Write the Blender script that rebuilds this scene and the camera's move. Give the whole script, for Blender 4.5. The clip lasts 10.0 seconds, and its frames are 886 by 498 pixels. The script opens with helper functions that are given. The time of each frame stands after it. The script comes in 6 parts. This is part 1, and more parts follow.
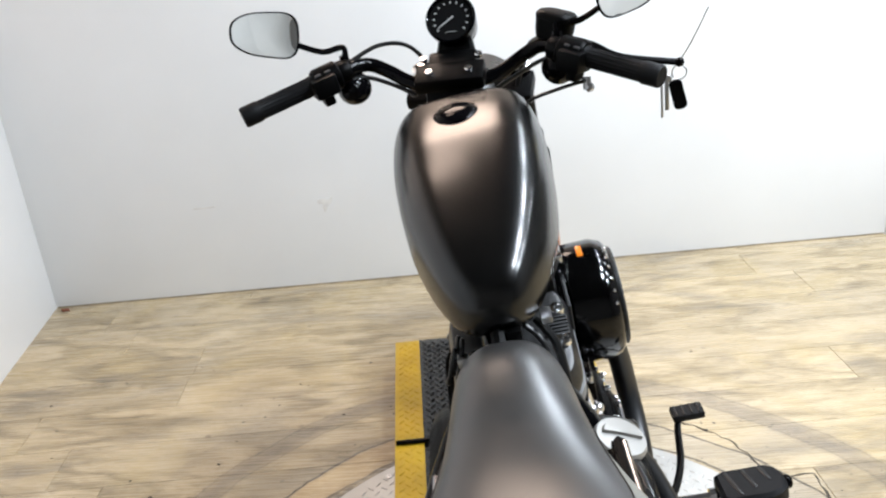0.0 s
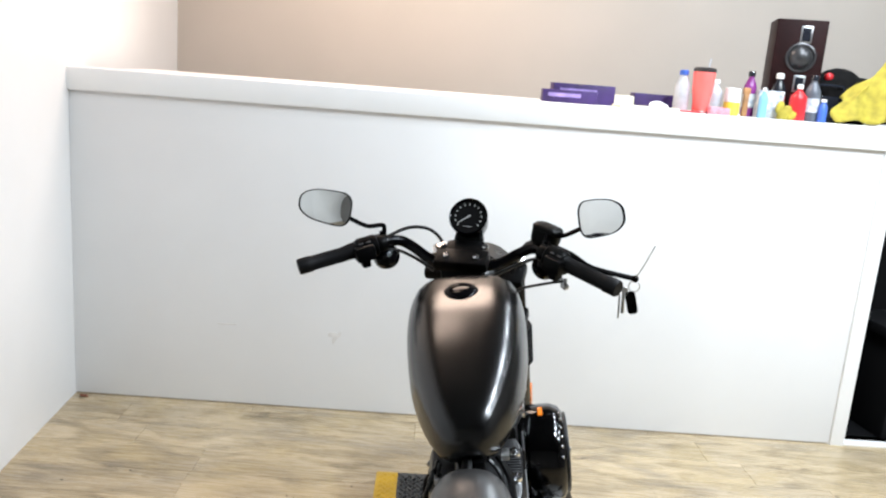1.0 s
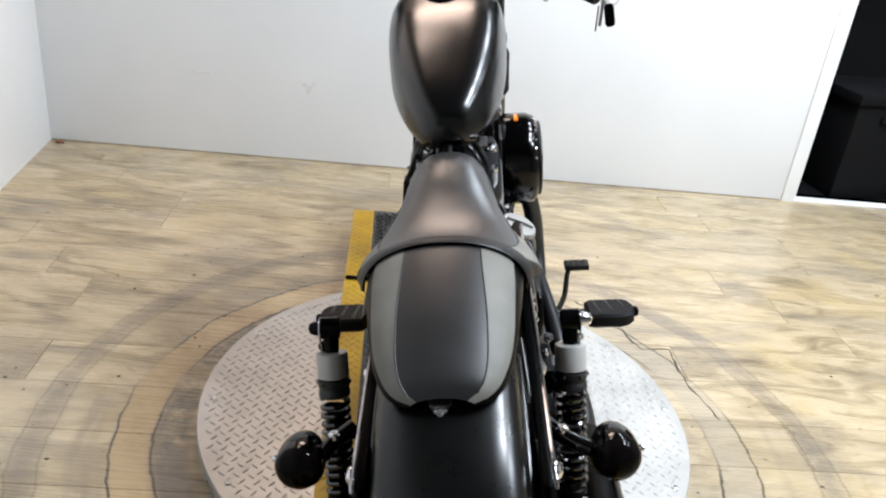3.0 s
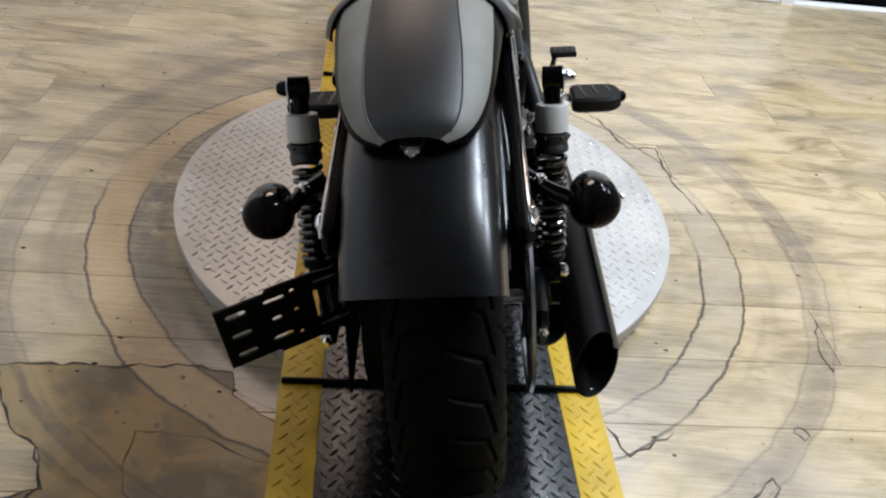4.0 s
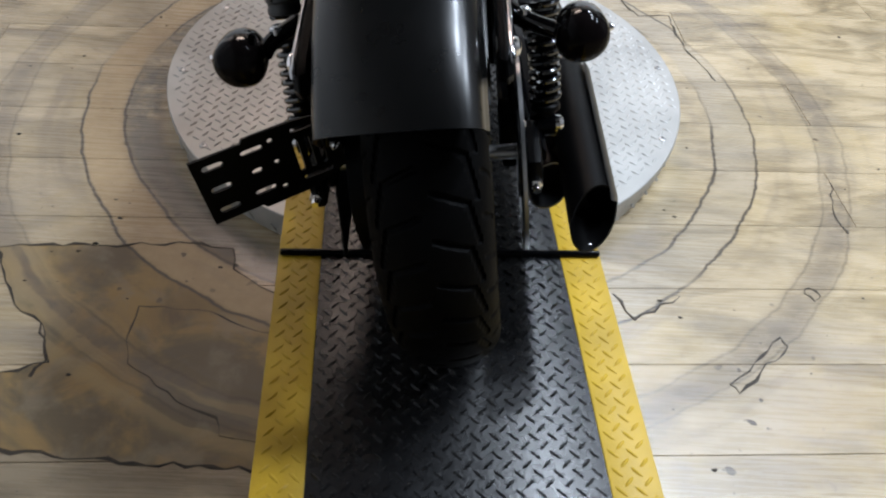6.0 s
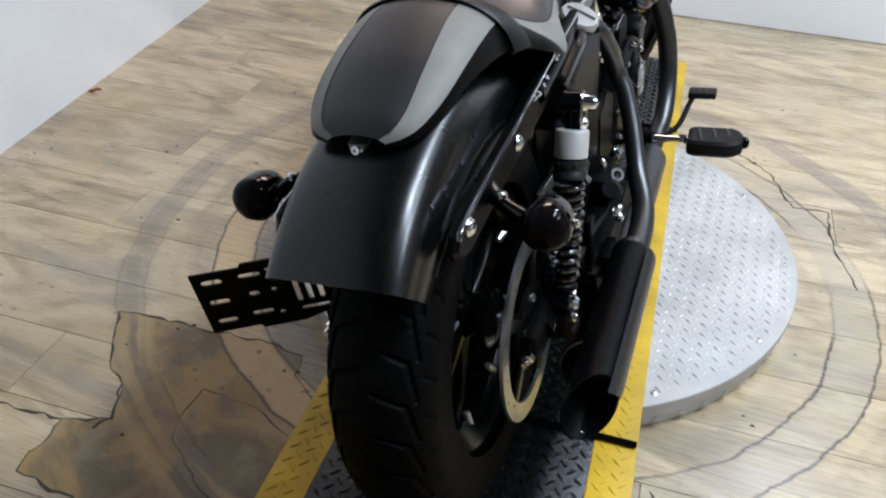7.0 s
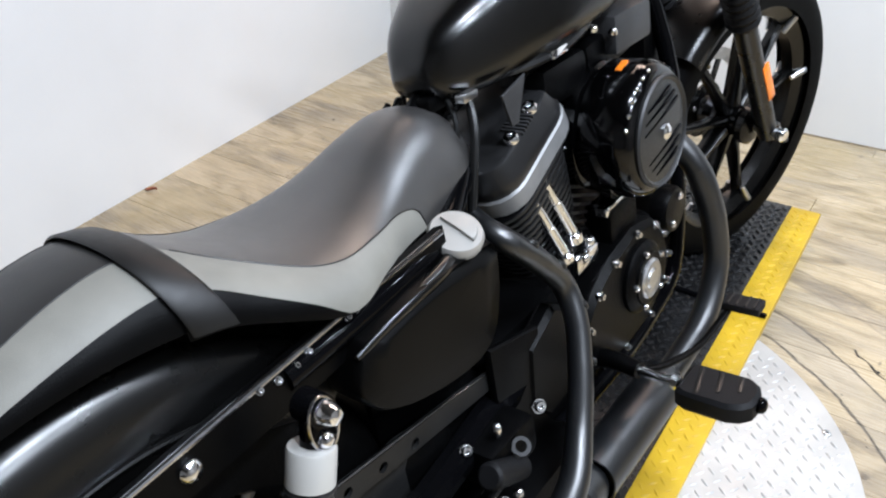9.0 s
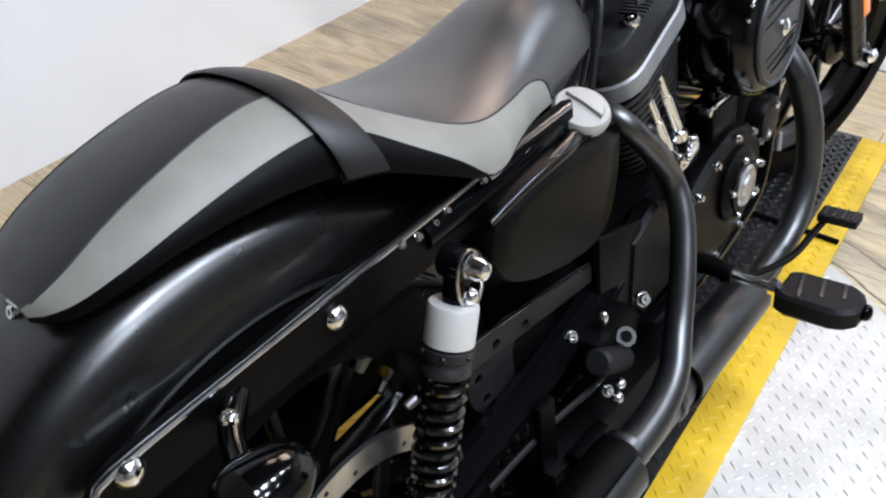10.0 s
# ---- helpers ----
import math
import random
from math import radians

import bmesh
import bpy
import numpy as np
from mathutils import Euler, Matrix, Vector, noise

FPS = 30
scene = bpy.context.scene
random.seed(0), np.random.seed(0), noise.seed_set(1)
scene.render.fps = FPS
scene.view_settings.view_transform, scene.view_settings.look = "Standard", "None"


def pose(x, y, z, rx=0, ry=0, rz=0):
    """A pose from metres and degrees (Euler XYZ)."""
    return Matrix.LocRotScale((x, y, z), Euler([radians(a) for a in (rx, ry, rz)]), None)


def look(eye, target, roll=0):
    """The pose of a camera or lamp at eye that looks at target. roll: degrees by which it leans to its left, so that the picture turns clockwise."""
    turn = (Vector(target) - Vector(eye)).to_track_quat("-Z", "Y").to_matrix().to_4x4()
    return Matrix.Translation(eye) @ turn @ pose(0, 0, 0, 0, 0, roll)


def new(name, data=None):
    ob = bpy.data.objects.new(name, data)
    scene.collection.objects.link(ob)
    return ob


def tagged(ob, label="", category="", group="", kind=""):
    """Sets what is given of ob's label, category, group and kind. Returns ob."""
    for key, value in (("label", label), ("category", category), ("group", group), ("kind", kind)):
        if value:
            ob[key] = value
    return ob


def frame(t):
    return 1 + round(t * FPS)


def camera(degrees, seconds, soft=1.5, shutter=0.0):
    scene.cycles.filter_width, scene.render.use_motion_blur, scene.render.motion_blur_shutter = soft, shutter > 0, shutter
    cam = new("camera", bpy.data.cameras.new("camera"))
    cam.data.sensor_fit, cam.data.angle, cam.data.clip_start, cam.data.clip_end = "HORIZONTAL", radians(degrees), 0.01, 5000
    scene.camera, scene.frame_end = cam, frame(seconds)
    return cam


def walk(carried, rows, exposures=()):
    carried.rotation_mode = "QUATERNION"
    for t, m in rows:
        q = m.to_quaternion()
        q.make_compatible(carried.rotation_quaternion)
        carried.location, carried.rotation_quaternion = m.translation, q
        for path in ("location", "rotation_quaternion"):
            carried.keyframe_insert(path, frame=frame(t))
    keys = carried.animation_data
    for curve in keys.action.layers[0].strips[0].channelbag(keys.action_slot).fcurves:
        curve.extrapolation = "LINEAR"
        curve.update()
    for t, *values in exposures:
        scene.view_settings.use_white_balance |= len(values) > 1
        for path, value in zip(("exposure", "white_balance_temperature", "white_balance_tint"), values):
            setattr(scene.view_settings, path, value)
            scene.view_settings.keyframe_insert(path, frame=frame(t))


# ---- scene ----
cam = camera(58.1, 10.0, soft=2.2)
PATH = [
    (0, (-0.029, -0.343, 1.331), (-0.115, 1.499, 0.556), -4.8),
    (0.5, (-0.027, -0.597, 1.419), (-0.005, 1.319, 0.845), 0.3),
    (1, (-0.028, -0.716, 1.48), (-0.108, 1.236, 1.053), 4.4),
    (1.2, (0.0, -0.728, 1.479), (-0.098, 1.22, 1.035), 3.7),
    (1.5, (0.046, -0.712, 1.478), (-0.083, 1.229, 1.016), 4.3),
    (2, (0.017, -0.773, 1.445), (-0.059, 1.147, 0.892), 3.4),
    (2.5, (-0.03, -0.824, 1.378), (-0.024, 1.028, 0.623), 5.1),
    (2.7, (-0.037, -0.838, 1.349), (-0.015, 0.992, 0.544), 6.0),
    (3.8, (-0.01, -0.85, 1.217), (0.091, 0.768, 0.047), 7.4),
    (4, (-0.004, -0.855, 1.195), (0.113, 0.714, -0.039), 7.9),
    (4.5, (0.002, -0.857, 1.159), (0.149, 0.629, -0.171), 8.6),
    (5, (0.002, -0.859, 1.124), (0.178, 0.535, -0.3), 9.8),
    (5.2, (0.003, -0.86, 1.112), (0.191, 0.503, -0.339), 9.5),
    (6.3, (0.124, -0.9, 1.144), (0.124, 0.582, -0.199), 3.2),
    (6.5, (0.217, -0.915, 1.18), (0.085, 0.637, -0.075), 4.4),
    (7, (0.356, -0.824, 1.198), (-0.161, 0.688, -0.005), 2.6),
    (7.5, (0.399, -0.614, 1.218), (-0.201, 0.847, -0.009), 1.7),
    (8, (0.485, -0.409, 1.207), (-0.399, 0.948, 0.033), -2.1),
    (8.5, (0.576, -0.219, 1.213), (-0.461, 1.081, 0.103), 0.2),
    (9, (0.615, -0.155, 1.217), (-0.422, 1.155, 0.118), -1.9),
    (9.5, (0.617, -0.169, 1.199), (-0.477, 1.114, 0.124), -2.6),
    (10, (0.528, -0.25, 1.139), (-0.476, 0.977, -0.079), 0.5),
]
# the camera darkens its picture over the bright floor and opens up on the black machine
EXPOSURES = [(0.0, 1.62, 6120, 8), (1.5, 1.52, 6120, 7), (2.5, 1.58, 6100, 8), (4.0, 1.28, 6000, 9), (5.0, 1.2, 5900, 8), (6.5, 1.18, 5800, 9), (7.0, 1.26, 5750, 9), (7.5, 1.36, 5750, 9), (8.0, 1.56, 5850, 10), (9.0, 1.6, 5900, 10), (10.0, 1.6, 5900, 11)]
walk(cam, [(t, look(eye, target, roll)) for t, eye, target, roll in PATH], EXPOSURES)

# ---- world and lamps ----
world = bpy.data.worlds.new("room_air")
scene.world = world
world.use_nodes = True
world.node_tree.nodes["Background"].inputs["Color"].default_value = (0.9, 0.95, 1.0, 1)
world.node_tree.nodes["Background"].inputs["Strength"].default_value = 0.008


def ceiling_lamp(x, y, z, across, watts, colour):
    """A round lamp that hangs under the ceiling and shines down."""
    data = bpy.data.lights.new("ceiling_lamp", "AREA")
    data.shape, data.size, data.energy, data.color = "DISK", across, watts, colour
    ob = new("ceiling_lamp", data)
    ob.matrix_world = pose(x, y, z)
    return ob


COOL, WARM = (0.91, 0.95, 1.0), (1.0, 0.74, 0.58)
for lamp_x, lamp_y, lamp_watts in ((1.5, 0.1, 30), (1.5, 0.9, 22), (1.45, 1.7, 12), (1.4, 2.6, 9), (1.45, 3.5, 3.5), (2.8, 0.0, 28), (2.8, 0.9, 13), (2.8, 2.1, 5)):
    ceiling_lamp(lamp_x, lamp_y, 3.3, 0.08 * math.sqrt(lamp_watts), lamp_watts, COOL)
ceiling_lamp(-0.5, 3.15, 2.9, 1.15, 17, WARM)
# weak warm lamp, added to brighten the floor left of the ramp
ceiling_lamp(-0.9, 2.4, 3.3, 0.7, 4, WARM)

# ---- materials ----
def material(name, base, rough=0.5, metal=0.0, vary=0.0, vary_scale=8.0, bump=0.0, bump_scale=200.0, coat=0.0, rough_vary=0.0, second=None, emit=0.0, spec=0.5, coat_rough=0.05):
    """A principled material with colour variation at two scales and fine relief, in object space."""
    m = bpy.data.materials.new(name)
    m.use_nodes = True
    nt = m.node_tree
    n, l = nt.nodes, nt.links
    p = n["Principled BSDF"]
    p.inputs["Base Color"].default_value = (*base, 1)
    p.inputs["Roughness"].default_value = rough
    p.inputs["Metallic"].default_value = metal
    p.inputs["Coat Weight"].default_value = coat
    p.inputs["Coat Roughness"].default_value = coat_rough
    p.inputs["Specular IOR Level"].default_value = spec
    if emit:
        p.inputs["Emission Color"].default_value = (*base, 1)
        p.inputs["Emission Strength"].default_value = emit
    tc = n.new("ShaderNodeTexCoord")
    if vary or second:
        big = n.new("ShaderNodeTexNoise")
        big.inputs["Scale"].default_value, big.inputs["Detail"].default_value = vary_scale, 6
        l.new(tc.outputs["Object"], big.inputs["Vector"])
        ramp = n.new("ShaderNodeValToRGB")
        ramp.color_ramp.elements[0].position, ramp.color_ramp.elements[1].position = 0.32, 0.7
        lo = tuple(c * (1 - vary) for c in base)
        hi = second or tuple(min(1, c * (1 + vary)) for c in base)
        ramp.color_ramp.elements[0].color, ramp.color_ramp.elements[1].color = (*lo, 1), (*hi, 1)
        l.new(big.outputs["Fac"], ramp.inputs["Fac"])
        l.new(ramp.outputs["Color"], p.inputs["Base Color"])
        if rough_vary:
            mr = n.new("ShaderNodeMapRange")
            mr.inputs["To Min"].default_value, mr.inputs["To Max"].default_value = max(0.02, rough - rough_vary), rough + rough_vary
            fine = n.new("ShaderNodeTexNoise")
            fine.inputs["Scale"].default_value, fine.inputs["Detail"].default_value = vary_scale * 6, 5
            l.new(tc.outputs["Object"], fine.inputs["Vector"])
            l.new(fine.outputs["Fac"], mr.inputs["Value"])
            l.new(mr.outputs["Result"], p.inputs["Roughness"])
    if bump:
        tex = n.new("ShaderNodeTexNoise")
        tex.inputs["Scale"].default_value, tex.inputs["Detail"].default_value = bump_scale, 3
        l.new(tc.outputs["Object"], tex.inputs["Vector"])
        bp = n.new("ShaderNodeBump")
        bp.inputs["Strength"].default_value, bp.inputs["Distance"].default_value = bump, 0.002
        l.new(tex.outputs["Fac"], bp.inputs["Height"])
        l.new(bp.outputs["Normal"], p.inputs["Normal"])
    return m


satin = material("satin_black_paint", (0.0009, 0.0009, 0.0009), 0.28, 0.0, 0.25, 6, rough_vary=0.03, spec=0.5)
tank_satin = material("satin_black_tank_paint", (0.0009, 0.0009, 0.0009), 0.23, 0.0, 0.25, 6, rough_vary=0.02, spec=0.55)
spring_gloss = material("wet_gloss_black", (0.0008, 0.0008, 0.0009), 0.14, 0.0, 0.2, 5, spec=1.0)
bright_gloss = material("deep_gloss_black", (0.0006, 0.0006, 0.0007), 0.1, 0.0, 0.2, 5, spec=0.35)
# light metal that stands for lamp highlights along black edges
edge_highlight = material("light_edge_highlight", (0.42, 0.42, 0.44), 0.15, 1.0, 0.3, 30, rough_vary=0.08)
wheel_black = material("satin_black_wheel", (0.0012, 0.0012, 0.0012), 0.22, 0.0, 0.25, 9, rough_vary=0.05, spec=0.3)
insert_coat = material("grey_black_coat", (0.007, 0.007, 0.007), 0.42, 0.0, 0.3, 20, 0.2, 700, rough_vary=0.06, spec=0.5)
oil_paint = material("dark_satin_side_cover", (0.0012, 0.0012, 0.0012), 0.36, 0.0, 0.25, 9, rough_vary=0.04, spec=0.09)
gloss = material("gloss_black_paint", (0.0015, 0.0015, 0.0018), 0.09, 0.0, 0.2, 5, spec=0.08)
wrinkle = material("black_powder_coat", (0.001, 0.001, 0.0011), 0.38, 0.0, 0.3, 20, 0.2, 700, rough_vary=0.06, spec=0.075)
grey_coat = material("grey_powder_coat", (0.026, 0.026, 0.027), 0.48, 0.2, 0.2, 20, 0.2, 600)
rocker_coat = material("grey_black_rocker_coat", (0.008, 0.008, 0.0084), 0.34, 0.0, 0.25, 20, 0.15, 700, rough_vary=0.05, spec=0.5)
rubber = material("tyre_rubber", (0.0011, 0.0011, 0.0012), 0.6, 0.0, 0.35, 14, 0.25, 260, rough_vary=0.1, spec=0.05)
soft_rubber = material("grip_rubber", (0.0045, 0.0045, 0.005), 0.55, 0.0, 0.2, 30, 0.3, 500, spec=0.16)
vinyl = material("black_seat_vinyl", (0.013, 0.0125, 0.012), 0.43, 0.0, 0.2, 9, 0.1, 900, rough_vary=0.05, spec=0.4)
seat_vinyl = material("polished_seat_vinyl", (0.022, 0.0208, 0.02), 0.35, 0.0, 0.2, 9, 0.1, 900, rough_vary=0.05, spec=1.0)
strap_vinyl = material("black_strap_vinyl", (0.005, 0.0048, 0.0046), 0.45, 0.0, 0.25, 20, 0.15, 900, rough_vary=0.08, spec=0.3)
panel_vinyl = material("grey_seat_vinyl", (0.155, 0.15, 0.13), 0.55, 0.0, 0.16, 14, 0.12, 900, rough_vary=0.06, spec=0.35)
chrome = material("chrome", (0.8, 0.8, 0.81), 0.12, 1.0, 0.1, 60, rough_vary=0.05)
steel = material("brushed_steel", (0.55, 0.55, 0.55), 0.3, 1.0, 0.15, 40)
alu = material("machined_aluminium", (0.55, 0.55, 0.55), 0.34, 1.0, 0.15, 30)
cap_silver = material("silver_paint", (0.3, 0.29, 0.27), 0.4, 0.3, 0.05, 12)
band_alu = material("brushed_band", (0.2, 0.2, 0.2), 0.46, 0.4, 0.15, 30)
silver = material("silver_paint", (0.42, 0.41, 0.385), 0.42, 0.25, 0.05, 12)
pipe_black = material("black_ceramic_pipe", (0.0035, 0.004, 0.0048), 0.36, 0.1, 0.3, 10, 0.06, 500, rough_vary=0.05, spec=0.95)
amber = material("amber_reflector", (0.75, 0.19, 0.01), 0.25, 0.0, 0.15, 60, coat=0.5)
dial = material("dial_face", (0.003, 0.003, 0.0032), 0.45, spec=0.12)
white_print = material("white_print", (0.4, 0.4, 0.39), 0.5)
mirror_glass = material("mirror_glass", (0.82, 0.84, 0.83), 0.02, 1.0)
lens_smoke = material("smoked_lens", (0.004, 0.003, 0.003), 0.07, 0.0, spec=0.06)
cable_black = material("black_cable", (0.005, 0.005, 0.005), 0.35, 0.0, 0.2, 40, spec=0.35)
wall_paint = material("white_wall_paint", (0.74, 0.74, 0.735), 0.55, 0.0, 0.03, 1.3, 0.12, 120, second=(0.79, 0.79, 0.785))
trim_paint = material("white_trim_paint", (0.82, 0.82, 0.81), 0.4, 0.0, 0.03, 3, 0.08, 90)
beige_paint = material("beige_wall_paint", (0.46, 0.42, 0.37), 0.7, 0.0, 0.06, 1.0, 0.15, 120)
# near black that stands for missing light past the low wall
shade_black = material("unlit_space_black", (0.0035, 0.0035, 0.004), 0.7, 0.0, 0.2, 1.5, 0.1, 100, spec=0.15)
ceiling_paint = material("ceiling_paint", (0.045, 0.045, 0.046), 0.85, 0.0, 0.2, 2)
yellow_plate = material("yellow_plate_paint", (0.45, 0.29, 0.012), 0.45, 0.0, 0.25, 7, 0.2, 200, rough_vary=0.1, spec=0.35)
black_plate = material("black_plate_paint", (0.0045, 0.0045, 0.0048), 0.27, 0.0, 0.5, 8, 0.2, 160, rough_vary=0.1, spec=0.45)
disc_plate = material("aluminium_tread_plate", (0.42, 0.41, 0.386), 0.42, 0.35, 0.16, 7, 0.2, 180, rough_vary=0.12)
south_paint = material("grey_wall_paint", (0.16, 0.155, 0.148), 0.7, 0.0, 0.15, 1.0)
scuff_grey = material("wall_scuff", (0.68, 0.665, 0.64), 0.7, 0, 0.12, 30)
leaf_brown = material("dry_leaf", (0.22, 0.07, 0.035), 0.7, 0, 0.4, 60)

# ---- mesh building ----
def smooth_path(pts, sub):
    """Points on a Catmull-Rom curve through pts."""
    p = [Vector(q) for q in pts]
    if sub <= 1 or len(p) < 3:
        return p
    out = []
    for i in range(len(p) - 1):
        a, b, c, d = p[max(i - 1, 0)], p[i], p[i + 1], p[min(i + 2, len(p) - 1)]
        for k in range(sub):
            t = k / sub
            out.append(0.5 * (2 * b + (c - a) * t + (2 * a - 5 * b + 4 * c - d) * t * t + (3 * b - a - 3 * c + d) * t ** 3))
    return out + [p[-1]]


def lerp_table(table, x):
    """Smooth value at x from rows of (x, value), by cosine-eased steps between Catmull-Rom slopes."""
    if x <= table[0][0]:
        return table[0][1]
    for i in range(len(table) - 1):
        (x0, y0), (x1, y1) = table[i], table[i + 1]
        if x <= x1:
            xa, ya = table[max(i - 1, 0)]
            xb, yb = table[min(i + 2, len(table) - 1)]
            h = x1 - x0
            m0 = (y1 - ya) / max(x1 - xa, 1e-6) * h
            m1 = (yb - y0) / max(xb - x0, 1e-6) * h
            t = (x - x0) / h
            return (2 * t ** 3 - 3 * t * t + 1) * y0 + (t ** 3 - 2 * t * t + t) * m0 + (3 * t * t - 2 * t ** 3) * y1 + (t ** 3 - t * t) * m1
    return table[-1][1]


def frame_of(axis):
    """A rotation that takes z to axis."""
    return Vector(axis).to_track_quat("Z", "Y").to_matrix()


class Geo:
    def __init__(self):
        self.v, self.f = [], []

    def add(self, verts, faces):
        n = len(self.v)
        self.v += [tuple(q) for q in verts]
        self.f += [tuple(i + n for i in q) for q in faces]
        return self

    def rings(self, rings, cap=True, closed_ring=True, loop=False):
        k = len(rings[0])
        verts = [q for r in rings for q in r]
        faces = []
        m = len(rings)
        for i in range(m if loop else m - 1):
            j = (i + 1) % m
            for a in range(k if closed_ring else k - 1):
                b = (a + 1) % k
                faces.append((i * k + a, i * k + b, j * k + b, j * k + a))
        if cap and closed_ring and not loop:
            faces.append(tuple(range(k - 1, -1, -1)))
            faces.append(tuple(range((m - 1) * k, m * k)))
        return self.add(verts, faces)

    def tube(self, pts, r, seg=12, sub=5, flat=1.0):
        p = smooth_path(pts, sub)
        m = len(p)
        rad = [r] * m if not isinstance(r, (list, tuple)) else [lerp_table([(i / (len(r) - 1), q) for i, q in enumerate(r)], i / (m - 1)) for i in range(m)]
        t0 = (p[1] - p[0]).normalized()
        side = t0.orthogonal().normalized()
        out = []
        for i in range(m):
            t = (p[min(i + 1, m - 1)] - p[max(i - 1, 0)]).normalized()
            side = (side - t * side.dot(t)).normalized()
            up = t.cross(side)
            out.append([p[i] + rad[i] * (math.cos(a) * side + flat * math.sin(a) * up) for a in [2 * math.pi * k / seg for k in range(seg)]])
        return self.rings(out)

    def lathe(self, profile, origin, axis, seg=32, close=True):
        """profile: rows of (radius, height along axis)."""
        rot, o = frame_of(axis), Vector(origin)
        out = [[o + rot @ Vector((max(r, 1e-5) * math.cos(2 * math.pi * k / seg), max(r, 1e-5) * math.sin(2 * math.pi * k / seg), h)) for k in range(seg)] for r, h in profile]
        return self.rings(out, cap=close)

    def cyl(self, a, b, r, r2=None, seg=20, chamfer=0.0):
        a, b = Vector(a), Vector(b)
        r2 = r if r2 is None else r2
        h = (b - a).length
        c = min(chamfer, h / 3)
        prof = [(r, 0), (r2, h)] if not c else [(r - c, 0), (r, c), (r2, h - c), (r2 - c, h)]
        return self.lathe(prof, a, b - a, seg)

    def ball(self, c, r, axis=(0, 0, 1), stretch=1.0, seg=20):
        prof = [(r * math.sin(math.pi * i / 12), -r * stretch * math.cos(math.pi * i / 12)) for i in range(13)]
        return self.lathe(prof, c, axis, seg)

    def bolt(self, p, axis, r=0.006, h=0.005):
        a = Vector(axis).normalized()
        self.cyl(Vector(p) - a * 0.003, Vector(p) + a * h * 0.35, r * 1.25, seg=14)
        return self.lathe([(r, 0), (r, h * 0.7), (r * 0.8, h), (r * 0.45, h), (r * 0.4, h * 0.5)], Vector(p), a, 12)

    def box(self, c, size, bevel=0.004, rot=None, seg=2):
        bm = bmesh.new()
        bmesh.ops.create_cube(bm, size=1.0)
        for q in bm.verts:
            q.co = Vector((q.co.x * size[0], q.co.y * size[1], q.co.z * size[2]))
        if bevel:
            bmesh.ops.bevel(bm, geom=bm.edges[:], offset=min(bevel, min(size) * 0.45), segments=seg, profile=0.6, affect="EDGES")
        m = Matrix.Translation(c) @ (rot or Matrix()).to_4x4()
        bm.verts.index_update()
        self.add([m @ q.co for q in bm.verts], [[q.index for q in f.verts] for f in bm.faces])
        bm.free()
        return self

    def slab(self, outline, thick, m, bevel=0.003):
        """A plate of an outline in its own xy plane, with chamfered rims, carried by m."""
        cx = sum(q[0] for q in outline) / len(outline)
        cy = sum(q[1] for q in outline) / len(outline)

        def inset(d):
            return [((q[0] - cx) * (1 - d / max(0.01, math.hypot(q[0] - cx, q[1] - cy))) + cx, (q[1] - cy) * (1 - d / max(0.01, math.hypot(q[0] - cx, q[1] - cy))) + cy) for q in outline]
        h = thick / 2
        rows = [(bevel, -h), (0, -h + bevel), (0, h - bevel), (bevel, h)] if bevel else [(0, -h), (0, h)]
        return self.rings([[m @ Vector((x, y, z)) for x, y in inset(d)] for d, z in rows])


def holed_plate(outline, holes, thick, m):
    """A thin plate with real holes: triangle fill of outline and hole loops, extruded."""
    bm = bmesh.new()
    edges = []
    for ring in [outline, *holes]:
        vs = [bm.verts.new((x, y, -thick / 2)) for x, y in ring]
        edges += [bm.edges.new((vs[i], vs[(i + 1) % len(vs)])) for i in range(len(vs))]
    made = bmesh.ops.triangle_fill(bm, use_beauty=True, use_dissolve=False, edges=edges)
    faces = [q for q in made["geom"] if isinstance(q, bmesh.types.BMFace)]
    ext = bmesh.ops.extrude_face_region(bm, geom=faces)
    for q in ext["geom"]:
        if isinstance(q, bmesh.types.BMVert):
            q.co.z += thick
    bmesh.ops.recalc_face_normals(bm, faces=bm.faces[:])
    bm.verts.index_update()
    g = Geo().add([m @ q.co for q in bm.verts], [[q.index for q in f.verts] for f in bm.faces])
    bm.free()
    return g


def stadium(cx, cy, length, width, ang=0.0, seg=6):
    """The outline of a slot."""
    out = []
    for side in (1, -1):
        for k in range(seg + 1):
            a = -math.pi / 2 + math.pi * k / seg + (0 if side == 1 else math.pi)
            x, y = side * (length - width) / 2 + width / 2 * math.cos(a), width / 2 * math.sin(a)
            out.append((cx + x * math.cos(ang) - y * math.sin(ang), cy + x * math.sin(ang) + y * math.cos(ang)))
    return out


def rounded_rect(w, h, r, seg=5):
    out = []
    for sx, sy, a0 in ((1, 1, 0), (-1, 1, 90), (-1, -1, 180), (1, -1, 270)):
        for k in range(seg + 1):
            a = radians(a0 + 90 * k / seg)
            out.append((sx * (w / 2 - r) + r * math.cos(a), sy * (h / 2 - r) + r * math.sin(a)))
    return out


